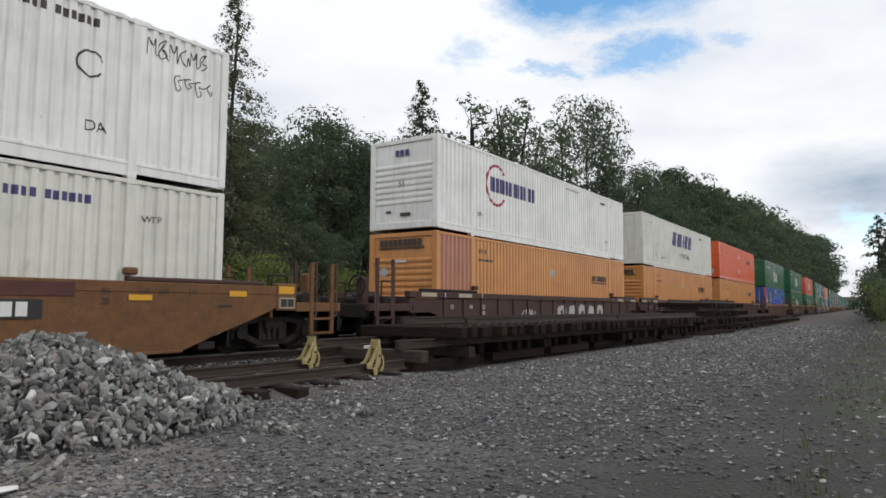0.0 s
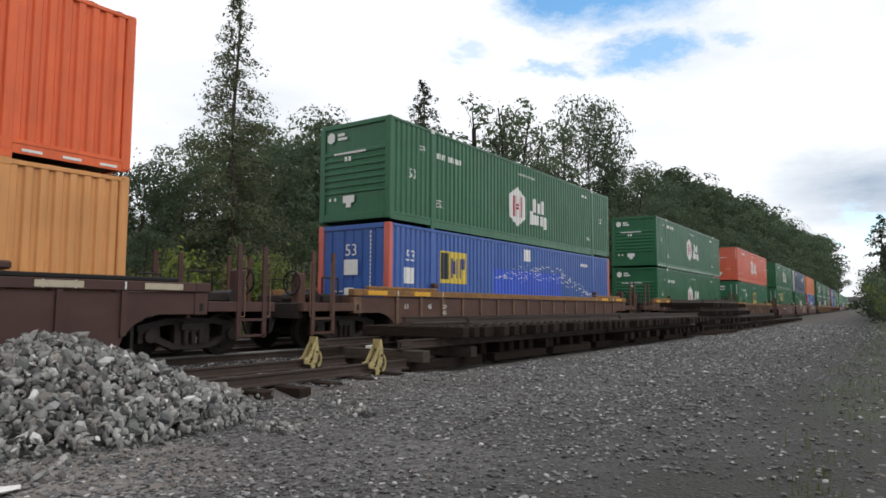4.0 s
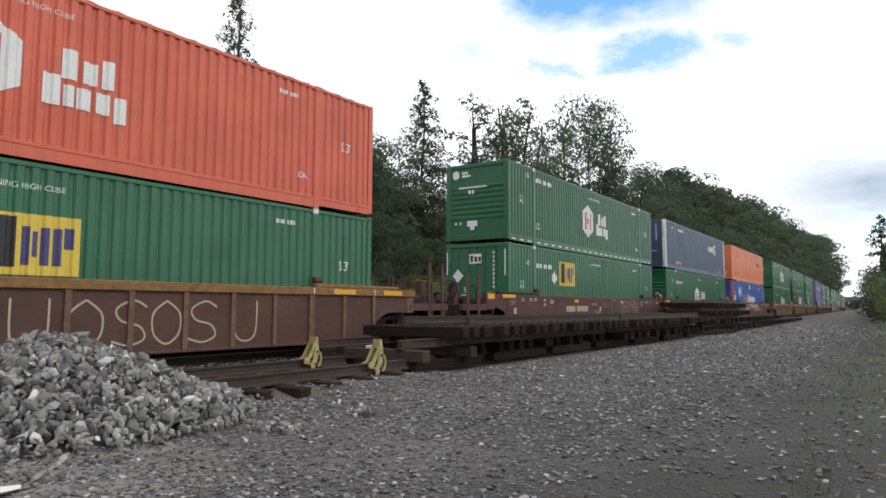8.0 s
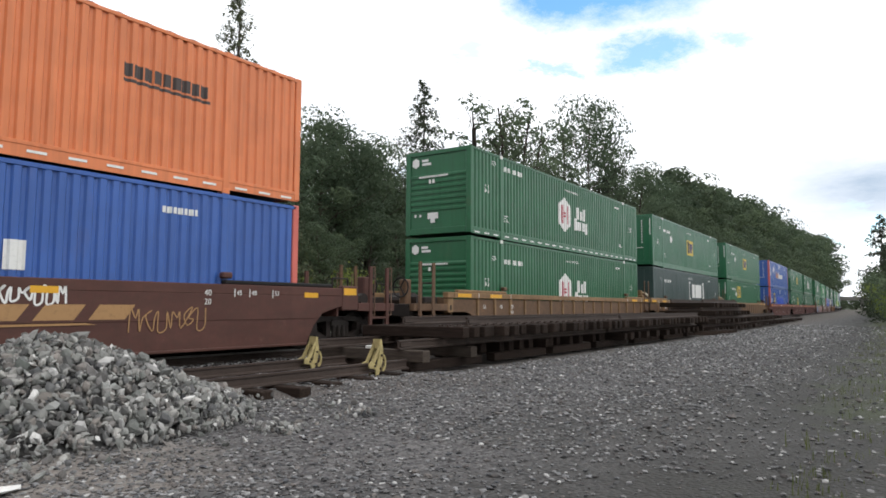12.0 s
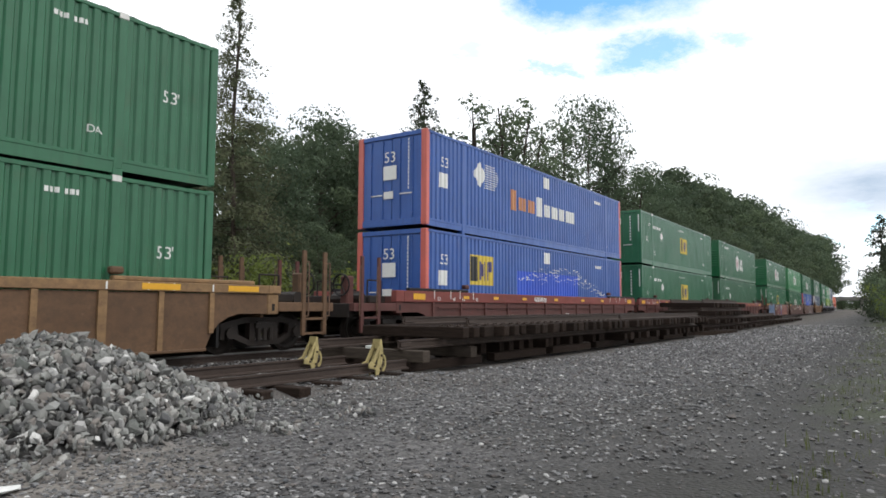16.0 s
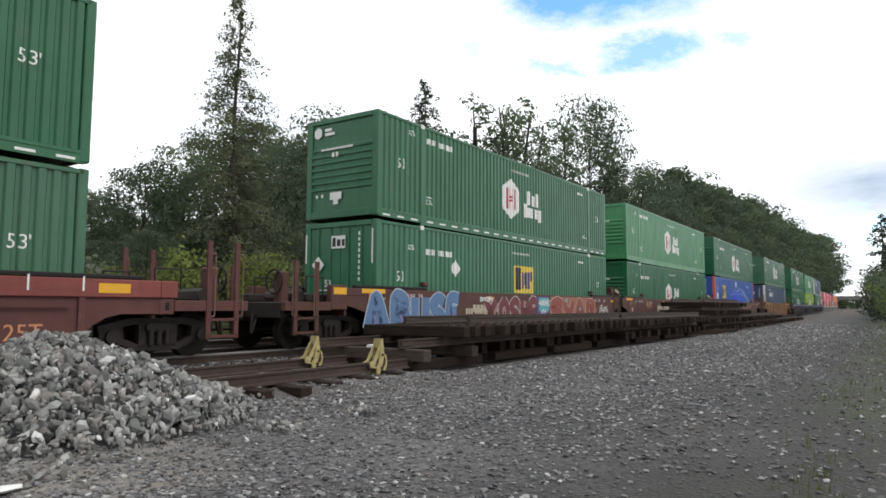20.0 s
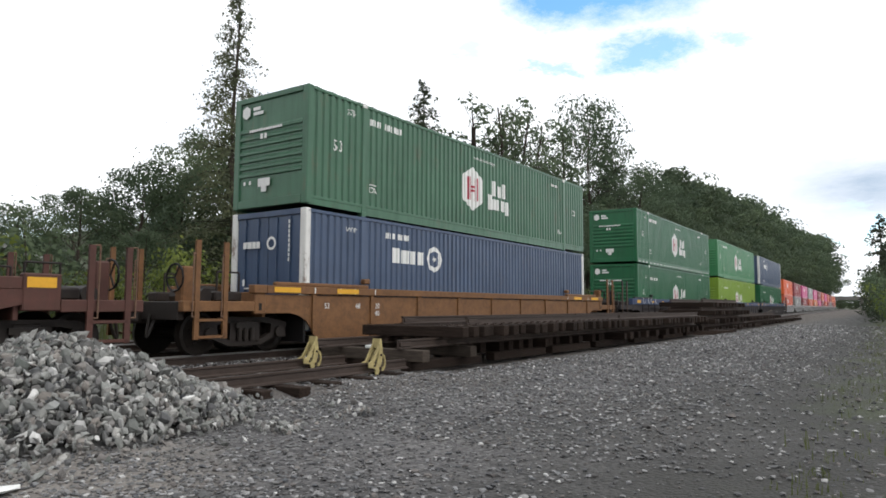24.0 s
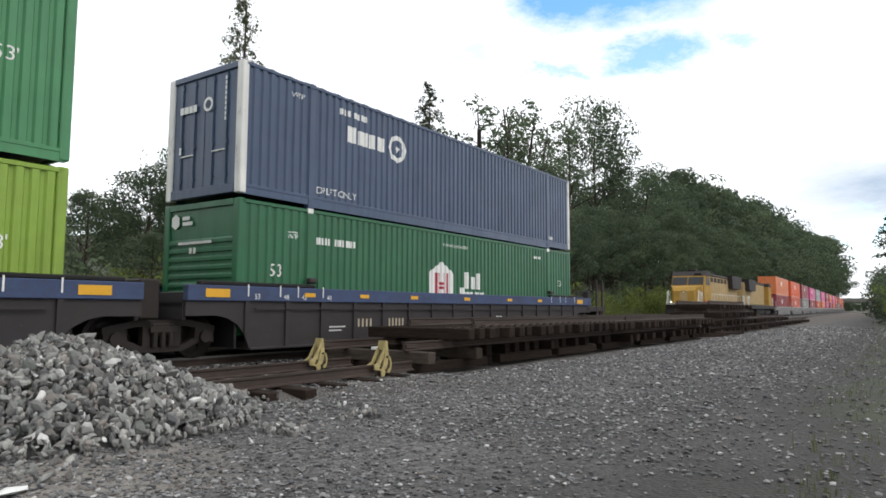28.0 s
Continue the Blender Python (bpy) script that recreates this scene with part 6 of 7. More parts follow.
build_gravel()
white = tagged(new("pale_slab", rock_mesh("pale_slab", 77, M["mark"], 0.2)), "Flat pale stone slab lying on the gravel", "stone")
white.matrix_world = Matrix.LocRotScale((1.96, 4.69, GROUND + 0.02), Euler((0.1, 0.1, 0.6)), (0.30, 0.15, 0.06))

# ---- tracks ----


def rail_bar(x0, x1, step=6.0, line=0.0, top=0.0, high=0.165, curved=True):
    """A rail with head, web and foot along the line."""
    sec = [(-0.07, 0), (0.07, 0), (0.07, 0.02), (0.012, 0.04), (0.012, high - 0.04), (0.036, high - 0.03), (0.036, high), (-0.036, high), (-0.036, high - 0.03), (-0.012, high - 0.04), (-0.012, 0.04), (-0.07, 0.02)]
    bm = bmesh.new()
    n = max(1, int((x1 - x0) / step))
    prev = None
    for i in range(n + 1):
        x = x0 + (x1 - x0) * i / n
        off = line + (bend(x) if curved else 0.0)
        ringv = [bm.verts.new((x, off + y, top - high + z)) for y, z in sec]
        if prev:
            for k in range(12):
                bm.faces.new((prev[k], ringv[k], ringv[(k + 1) % 12], prev[(k + 1) % 12]))
        else:
            bm.faces.new(ringv[::-1])
        prev = ringv
    bm.faces.new(prev)
    bmesh.ops.recalc_face_normals(bm, faces=bm.faces[:])
    return bm


def tie_mesh(name, material, long=2.6):
    bm = bmesh.new()
    box(bm, -0.115, 0.115, -long / 2, long / 2, -0.18, 0.0, 0.012)
    return mesh_of(bm, name, material)


TIE = tie_mesh("sleeper", M["tie"])
OLD_TIE = tie_mesh("sleeper", M["old_tie"])


def running_track(name, line, label, near_ties):
    t = empty(name, label, "railway track", kind="structure")
    for s in (-0.755, 0.755):
        part("rail", rail_bar(-60, 700, 8.0, line + s), M["rail"], t)
        strip = rail_bar(-60, 700, 8.0, line + s, 0.003, 0.004)
        for v in strip.verts:
            v.co.y = line + s + bend(v.co.x) + max(-0.028, min(0.028, v.co.y - line - s - bend(v.co.x)))
        part("running_surface", strip, M["shiny"], t, "polished steel rail head")
    rnd = random.Random(5)
    rest_v, rest_f = [], []
    x, i = -12.0, 0
    while x < 260:
        p = (x, line + bend(x), -0.178)
        if near_ties[0] < x < near_ties[1]:
            ob = new("sleeper", TIE)
            ob.parent = t
            ob.matrix_local = pose(*p, 0, 0, math.degrees(slope(max(0, x))) + rnd.uniform(-0.6, 0.6))
        else:
            o = len(rest_v)
            rest_v += [(v.co.x + p[0], v.co.y + p[1], v.co.z + p[2]) for v in TIE.vertices]
            rest_f += [tuple(o + k for k in f.vertices) for f in TIE.polygons]
        x += 0.53 if x < 70 else 1.06
        i += 1
    me = bpy.data.meshes.new("far_sleepers")
    me.from_pydata(rest_v, [], rest_f)
    me.materials.append(M["tie"])
    ob = new("far_sleepers", me)
    ob.parent = t
    ob["kind"] = "stuff"
    return t


running_track("running_track", LINE, "Rusty running track on timber sleepers in ballast", (2, 34))
WAIT = 16.95
running_track("siding_track", WAIT, "Passing siding track on timber sleepers in ballast", (50, 56))


def ballast(name, line, x0, x1, count, seed):
    rng = np.random.default_rng(seed)
    shapes = []
    for i in range(8):
        me = rock_mesh("ballast", 400 + i, M["pebbles"], 0.3)
        shapes.append((np.array([v.co[:] for v in me.vertices]), [tuple(f.vertices) for f in me.polygons]))
        bpy.data.meshes.remove(me)
    vs, fs, o = [], [], 0
    for k in range(count):
        x = x0 + (x1 - x0) * rng.random() ** 1.5
        y = line + rng.uniform(-2.3, 2.0)
        s = rng.uniform(0.03, 0.065)
        v, f = shapes[rng.integers(0, 8)]
        w = v * s + np.array([x, y + bend(x), -0.19 + rng.uniform(-0.03, 0.03) + (0.06 if y < line - 1.0 else 0.0)])
        vs.append(w)
        fs += [tuple(i + o for i in q) for q in f]
        o += len(v)
    me = bpy.data.meshes.new(name)
    me.from_pydata(np.concatenate(vs).tolist(), [], fs)
    me.materials.append(M["pebbles"])
    tagged(new(name, me), "Grey crushed ballast stones between the rails", "ballast", kind="stuff")


ballast("ballast", LINE, 3.0, 26.0, 14000, 21)


BIG_TIE = tie_mesh("sleeper", M["tie"], 2.6)
for _v in BIG_TIE.vertices:
    _v.co.z *= 0.22 / 0.18
WORN_TIE = tie_mesh("sleeper", M["old_tie"], 2.6)
for _v in WORN_TIE.vertices:
    _v.co.z *= 0.22 / 0.18


def plate_mesh():
    """Ribbed plate with four spike heads, laid under a rail."""
    bm = boxes((-0.09, 0.09, -0.15, 0.15, 0.0, 0.014))
    for x in (-0.05, 0.05):
        for y in (-0.10, 0.10):
            box(bm, x - 0.018, x + 0.018, y - 0.02, y + 0.02, 0.012, 0.045)
    return mesh_of(bm, "tie_plate", M["rail"])


PLATE = plate_mesh()


def track_panel(label, x0, x1, centre, base, skew=0.0, ties=None, seed=1, gap=0.55, starts=(0.0, 0.0), worn=0.0, plates=0.0, inset=0.0):
    """A prefabricated piece of track: sleepers with two rusty rails spiked to them."""
    t = empty("track_panel", label, "track panel", "spare track panels")
    rnd = random.Random(seed)
    for x in ties or list(np.arange(x0 + 0.12, x1, gap)):
        ob = new("sleeper", WORN_TIE if x < x0 + worn else BIG_TIE)
        ob.parent = t
        back = inset if x > x0 + 3 else 0.0
        ob.matrix_local = pose(x - x0 + rnd.uniform(-0.04, 0.04), back + rnd.uniform(-0.12, 0.12), 0.22, 0, 0, rnd.uniform(-1.8, 1.8))
        if x < x0 + plates:
            plate = new("tie_plate", PLATE)
            plate.parent = t
            plate.matrix_local = pose(x - x0, -0.755, 0.221)
    for s, start in zip((-0.755, 0.755), starts):
        part("rail", rail_bar(start, x1 - x0, 30, s, 0.40, 0.17, curved=False), M["rail"], t)
        part("joint_bar", boxes((start + 0.04, start + 0.38, s - 0.045, s - 0.014, 0.275, 0.355), bevel=0.005), M["rail"], t)
    t.matrix_world = pose(x0, centre, base, 0, 0, skew)
    return t


STACK = 8.52
track_panel("Old stub track with rusty rails half sunk in gravel", 5.2, 9.85, 8.36, -0.345, 0.2, [5.6, 6.2, 6.75, 7.5, 8.3, 9.1], 2, starts=(0.2, -0.6))
track_panel("Rusty spare track panel under another on the gravel", 9.15, 20.6, STACK + 0.09, -0.015, 0.3, [10.12, 11.82] + [12.5 + 0.56 * i for i in range(15)], 3, starts=(0.75, 0.02), worn=3.0, inset=0.42)
track_panel("Rusty spare track panel under another on the gravel", 20.75, 32.0, STACK + 0.20, -0.015, 0.3, None, 4, 0.56)
track_panel("Rusty spare track panel stacked on another, sleepers dark", 11.15, 21.3, STACK - 0.05, 0.392, 0.2, None, 5, 0.37, starts=(0.92, 0.65), plates=9.0)
track_panel("Rusty spare track panel stacked on another, sleepers dark", 21.4, 31.7, STACK + 0.0, 0.392, 0.3, None, 6, 0.40)


def packing():
    """Sleepers laid lengthways under the stacked panels."""
    rnd = random.Random(14)
    for y in (7.78, 9.30):
        x = 10.0
        while x < 30.0:
            ob = tagged(new("packing_sleeper", TIE), "Dark timber sleeper packed under the stacked panels", "sleeper", "packing sleepers")
            ob.matrix_world = pose(x + 1.3, y + rnd.uniform(-0.04, 0.04), -0.018, 0, 0, 90 + rnd.uniform(-1.0, 1.0))
            x += 2.6 + rnd.uniform(0.2, 0.9)


packing()
shim = tagged(new("steel_shim", mesh_of(boxes((-0.16, 0.16, -0.09, 0.09, 0.0, 0.055), bevel=0.006), "steel_shim", M["mark"])), "Small pale painted block lying on a sleeper", "block")
shim.matrix_world = pose(10.12, 8.62, 0.206, 0, 0, 2)
track_panel("Rusty spare track panel on a far stack beside the road", 33.6, 45.5, STACK + 0.36, -0.17, 0.4, None, 7)
track_panel("Rusty spare track panel on a far stack beside the road", 33.0, 45.0, STACK + 0.31, 0.232, 0.6, None, 8)
track_panel("Rusty spare track panel on a far stack beside the road", 33.5, 43.5, STACK + 0.34, 0.634, 0.4, None, 15, 0.6)
track_panel("Rusty spare track panel on a far stack beside the road", 34.0, 42.6, STACK + 0.38, 1.036, 0.7, None, 16, 0.6)
track_panel("Rusty spare track panel on a far stack beside the road", 46.5, 58.0, STACK + 0.66, -0.17, 0.8, None, 9)
track_panel("Rusty spare track panel on a far stack beside the road", 46.2, 58.4, STACK + 0.66, 0.232, 0.8, None, 10)
track_panel("Rusty spare track panel on a far stack beside the road", 59.5, 74.0, STACK + 0.96, -0.17, 1.0, None, 12)
for i, (x, y, z, r) in enumerate(((31.5, 7.2, -0.02, 60), (32.6, 7.0, 0.02, 75), (33.8, 7.1, -0.04, 84), (45.0, 7.9, 0.0, 80))):
    ob = tagged(new("loose_sleeper", TIE), "Dark creosoted timber sleeper lying loose on gravel", "sleeper", "loose sleepers")
    ob.matrix_world = pose(x, y, z, 0, 0, r)


def wheel_stop():
    """Bolted wheel stop: two kite-shaped cheeks that lean over the rail, a curled heel and a foot."""
    w = empty("wheel_stop", "Yellow steel wheel stop clamped on the rail end", "wheel stop", "wheel stops")
    for s in (-1, 1):
        y0, y1 = sorted((s * 0.085, s * 0.060))
        part("cheek_plate", prism(bmesh.new(), [(0.0, -0.15), (0.07, -0.07), (0.20, 0.12), (0.24, 0.26), (0.235, 0.36), (0.20, 0.44), (0.19, 0.53), (0.13, 0.54), (0.10, 0.46), (0.11, 0.38), (0.03, 0.12), (-0.05, 0.02)], y0, y1), M["stop_yellow"], w)
        part("brace", prism(bmesh.new(), [(-0.18, 0.16), (-0.14, 0.10), (-0.02, 0.20), (0.12, 0.40), (0.10, 0.45)], y0, y1), M["stop_yellow"], w)
        part("foot", prism(bmesh.new(), [(-0.31, 0.14), (-0.30, 0.06), (-0.12, 0.04), (-0.02, 0.02), (-0.02, 0.09), (-0.13, 0.15), (-0.18, 0.17)], y0, y1), M["stop_yellow"], w)
        bm = bmesh.new()
        for i in range(6):
            t0, t1 = (math.radians(-110 + 32 * k) for k in (i, i + 1))
            prism(bm, [(0.25 + q * 0.9 * math.cos(t), 0.13 + q * 1.15 * math.sin(t)) for t, q in ((t0, 0.13), (t1, 0.13), (t1, 0.075), (t0, 0.075))], y0, y1)
        part("heel", bm, M["stop_yellow"], w)
    part("horn", prism(bmesh.new(), [(0.11, 0.38), (0.22, 0.34), (0.20, 0.44), (0.19, 0.53), (0.13, 0.54)], -0.060, 0.060), M["stop_yellow"], w)
    for x, z in ((-0.10, 0.09), (0.12, 0.04), (0.16, 0.26)):
        part("bolt", tube(bmesh.new(), (x, -0.11, z), (x, 0.11, z), 0.022, 6), M["rail"], w)
    for piece in w.children:
        for v in piece.data.vertices:
            v.co.x = v.co.x * 0.66 + 0.03
    return w


stop = wheel_stop()
stop.matrix_world = pose(8.84, 7.565, -0.08)
copy_thing(stop, pose(8.80, 9.075, -0.08))

# ---- trees ----


def twig_quads(bm, c, n, r, size, rnd, flat=0.6):
    for _ in range(n):
        p = c + Vector((rnd.gauss(0, r), rnd.gauss(0, r), rnd.gauss(0, r * flat)))
        n = (p - c) * (0.8 / max(0.05, r)) + Vector((c.x * 0.10, c.y * 0.10, 0.55)) + Vector((rnd.uniform(-1, 1), rnd.uniform(-1, 1), rnd.uniform(-1, 1))) * 0.7
        a = n.cross(Vector((rnd.uniform(-1, 1), rnd.uniform(-1, 1), rnd.uniform(-1, 1)))).normalized()
        b = n.cross(a).normalized()
        s = size * rnd.uniform(0.6, 1.3)
        v = [bm.verts.new(p + a * s * k + b * s * 0.55 * l) for k, l in ((-1, 0), (-0.1, -1), (1, 0), (-0.1, 1))]
        bm.faces.new(v)


def clump(bm, c, r, n, size, rnd, flat=0.75):
    """Leaves over a rounded clump, most of them facing outwards."""
    for _ in range(n):
        d = Vector((rnd.gauss(0, 1), rnd.gauss(0, 1), rnd.gauss(0, 1) + 0.25)).normalized()
        k = r * rnd.uniform(0.74, 1.08)
        p = c + Vector((d.x * k, d.y * k, d.z * k * flat))
        m = d + Vector((rnd.uniform(-1, 1), rnd.uniform(-1, 1), rnd.uniform(-1, 1))) * 0.45
        a = m.cross(Vector((rnd.uniform(-1, 1), rnd.uniform(-1, 1), rnd.uniform(-1, 1)))).normalized()
        b = m.cross(a).normalized()
        s = size * rnd.uniform(0.6, 1.3)
        bm.faces.new([bm.verts.new(p + a * s * e + b * s * 0.6 * f) for e, f in ((-1, 0), (-0.1, -1), (1, 0), (-0.1, 1))])


def taper(bm, pts, r0, r1, sides=6):
    prev = None
    n = len(pts)
    for i, p in enumerate(pts):
        r = r0 + (r1 - r0) * i / (n - 1)
        d = (pts[min(i + 1, n - 1)] - pts[max(i - 1, 0)]).normalized()
        q = d.to_track_quat("Z", "Y")
        ringv = [bm.verts.new(p + q @ Vector((r * math.cos(a), r * math.sin(a), 0))) for a in (2 * math.pi * k / sides for k in range(sides))]
        if prev:
            for k in range(sides):
                bm.faces.new((prev[k], prev[(k + 1) % sides], ringv[(k + 1) % sides], ringv[k]))
        prev = ringv


def broadleaf(seed, leaf, dense=1.0, size=0.185, airy=False, label="Leafy green broadleaf tree on the wooded slope"):
    """About 16 m tall."""
    rnd = random.Random(seed)
    t = empty("tree", label, "tree", "trees behind the tracks")
    wood, crown = bmesh.new(), bmesh.new()
    top = 15.0
    trunk = [Vector((0.25 * math.sin(i * 0.9 + seed), 0.25 * math.cos(i * 1.1 + seed), top * 0.9 * i / 7 - 0.6)) for i in range(8)]
    taper(wood, trunk, 0.30, 0.05)
    limbs = 22
    for i in range(limbs):
        f = 0.22 + 0.76 * (i + rnd.random()) / limbs
        k = min(6, int(f * 7))
        base = trunk[k].lerp(trunk[k + 1], f * 7 - k)
        a = i * 2.4 + rnd.uniform(-0.5, 0.5)
        reach = (4.3 * math.sin(math.pi * min(0.97, 0.20 + 0.78 * f)) + 0.8) * rnd.uniform(0.7, 1.15)
        if airy:
            reach *= 0.8
        lift = rnd.uniform(0.25, 0.9) * reach
        pts = [base + Vector((math.cos(a) * reach * u, math.sin(a) * reach * u, lift * u ** 0.8 + 0.12 * math.sin(u * 7 + i))) for u in (0, 0.33, 0.66, 1.0)]
        taper(wood, pts, 0.09 * (1.2 - f), 0.018, 4)
        for u in ((0.6, 1.0) if not airy else (0.5, 0.75, 1.0, 1.1)):
            if airy and rnd.random() < 0.42:
                continue
            c = pts[0].lerp(pts[3], u) + Vector((rnd.uniform(-0.6, 0.6), rnd.uniform(-0.6, 0.6), rnd.uniform(-0.3, 0.5)))
            if airy:
                twig_quads(crown, c, int(24 * dense), 0.38, size, rnd)
            else:
                clump(crown, c, rnd.uniform(0.85, 1.75), int(150 * dense), size * 0.78, rnd)
                twig_quads(crown, c, int(16 * dense), 0.95, size * 0.7, rnd)
    part("trunk", wood, M["bark"], t)
    part("crown", crown, M[leaf], t)
    return t


def conifer(seed, tall=22.0, spread=4.6, droop=0.5, dense=1.0, bare=0.08, size=0.2, label="Tall dark conifer with drooping branches", leafy=7, taper_off=0.75, leaf="needles"):
    rnd = random.Random(seed)
    t = empty("conifer", label, "tree", "conifers")
    wood, crown, arms = bmesh.new(), bmesh.new(), bmesh.new()
    taper(wood, [Vector((0.1 * math.sin(i), 0.1 * math.cos(i * 1.3), tall * i / 9 - 0.5)) for i in range(10)], 0.27, 0.02)
    n = int(tall * 5.2 * dense)
    for i in range(n):
        f = bare + (1 - bare) * (i + rnd.random()) / n
        z = f * tall
        a = rnd.uniform(0, 6.283)
        reach = spread * (1 - f) ** taper_off * rnd.uniform(0.45, 1.1) + 0.25
        tip = Vector((math.cos(a) * reach, math.sin(a) * reach, z - droop * reach * rnd.uniform(0.5, 1.2) + 0.15 * reach))
        root = Vector((0, 0, z))
        mid = root.lerp(tip, 0.5) + Vector((0, 0, 0.12 * reach))
        taper(arms, [root, mid, tip], 0.035 * (1.3 - f), 0.008, 3)
        steps = max(2, int(reach * 3.2))
        for k in range(steps):
            u = (k + rnd.random()) / steps
            if u < 0.15:
                continue
            c = root.lerp(mid, u * 2) if u < 0.5 else mid.lerp(tip, u * 2 - 1)
            twig_quads(crown, c + Vector((0, 0, -0.12)), leafy, 0.12 + 0.07 * reach * u, size * 0.72, rnd, 0.9)
    part("trunk", wood, M["bark"], t)
    part("limb_frame", arms, M["bark"], t)["kind"] = "stuff"
    part("crown", crown, M[leaf], t)
    return t


def shrub(seed, leaf, label, tall=3.0, wide=2.2, count=1500, size=0.095):
    rnd = random.Random(seed)
    t = empty("shrub", label, "shrub", "brush beside the tracks")
    wood, crown = bmesh.new(), bmesh.new()
    for i in range(9):
        a = rnd.uniform(0, 6.283)
        tip = Vector((math.cos(a) * wide * rnd.uniform(0.2, 0.8), math.sin(a) * wide * rnd.uniform(0.2, 0.8), tall * rnd.uniform(0.55, 1.0)))
        taper(wood, [Vector((0, 0, -0.3)), tip * 0.5 + Vector((0, 0, 0.3)), tip], 0.04, 0.008, 4)
        for u in (0.35, 0.6, 0.8, 1.0):
            twig_quads(crown, tip * u + Vector((rnd.uniform(-.3, .3), rnd.uniform(-.3, .3), 0.1)), count // 36, 0.38, size, rnd)
    part("stem", wood, M["bark"], t)
    part("foliage", crown, M[leaf], t)
    return t


def put(ob, x, y, scale=1.0, turn=0.0, lower=0.0, squash=1.0):
    ob.scale = (scale, scale, scale * squash)
    ob.matrix_basis = Matrix.LocRotScale((x, y, hill(x, y) - lower), Euler((0, 0, radians(turn))), (scale, scale, scale * squash))
    return ob


def copy_put(ob, x, y, scale=1.0, turn=0.0, lower=0.0, squash=1.0):
    keep = ob.scale.copy()
    ob.scale = (scale, scale, scale * squash)
    made = copy_thing(ob, Matrix.Translation((x, y, hill(x, y) - lower)) @ Matrix.Rotation(radians(turn), 4, "Z"))
    ob.scale = keep
    return made


SKY = [(-30, 8), (0, 6.2), (17, 6.6), (24, 10), (30, 14), (40, 15.5), (52, 17), (60, 18.5), (70, 19.5), (80, 21.5), (95, 24), (105, 25.0), (115, 26.4), (153, 30.4), (190, 31.8), (234, 33), (420, 36), (700, 40)]


def skyline(x):
    for (a, p), (b, q) in zip(SKY, SKY[1:]):
        if a <= x <= b:
            return p + (q - p) * (x - a) / (b - a)
    return SKY[-1][1]


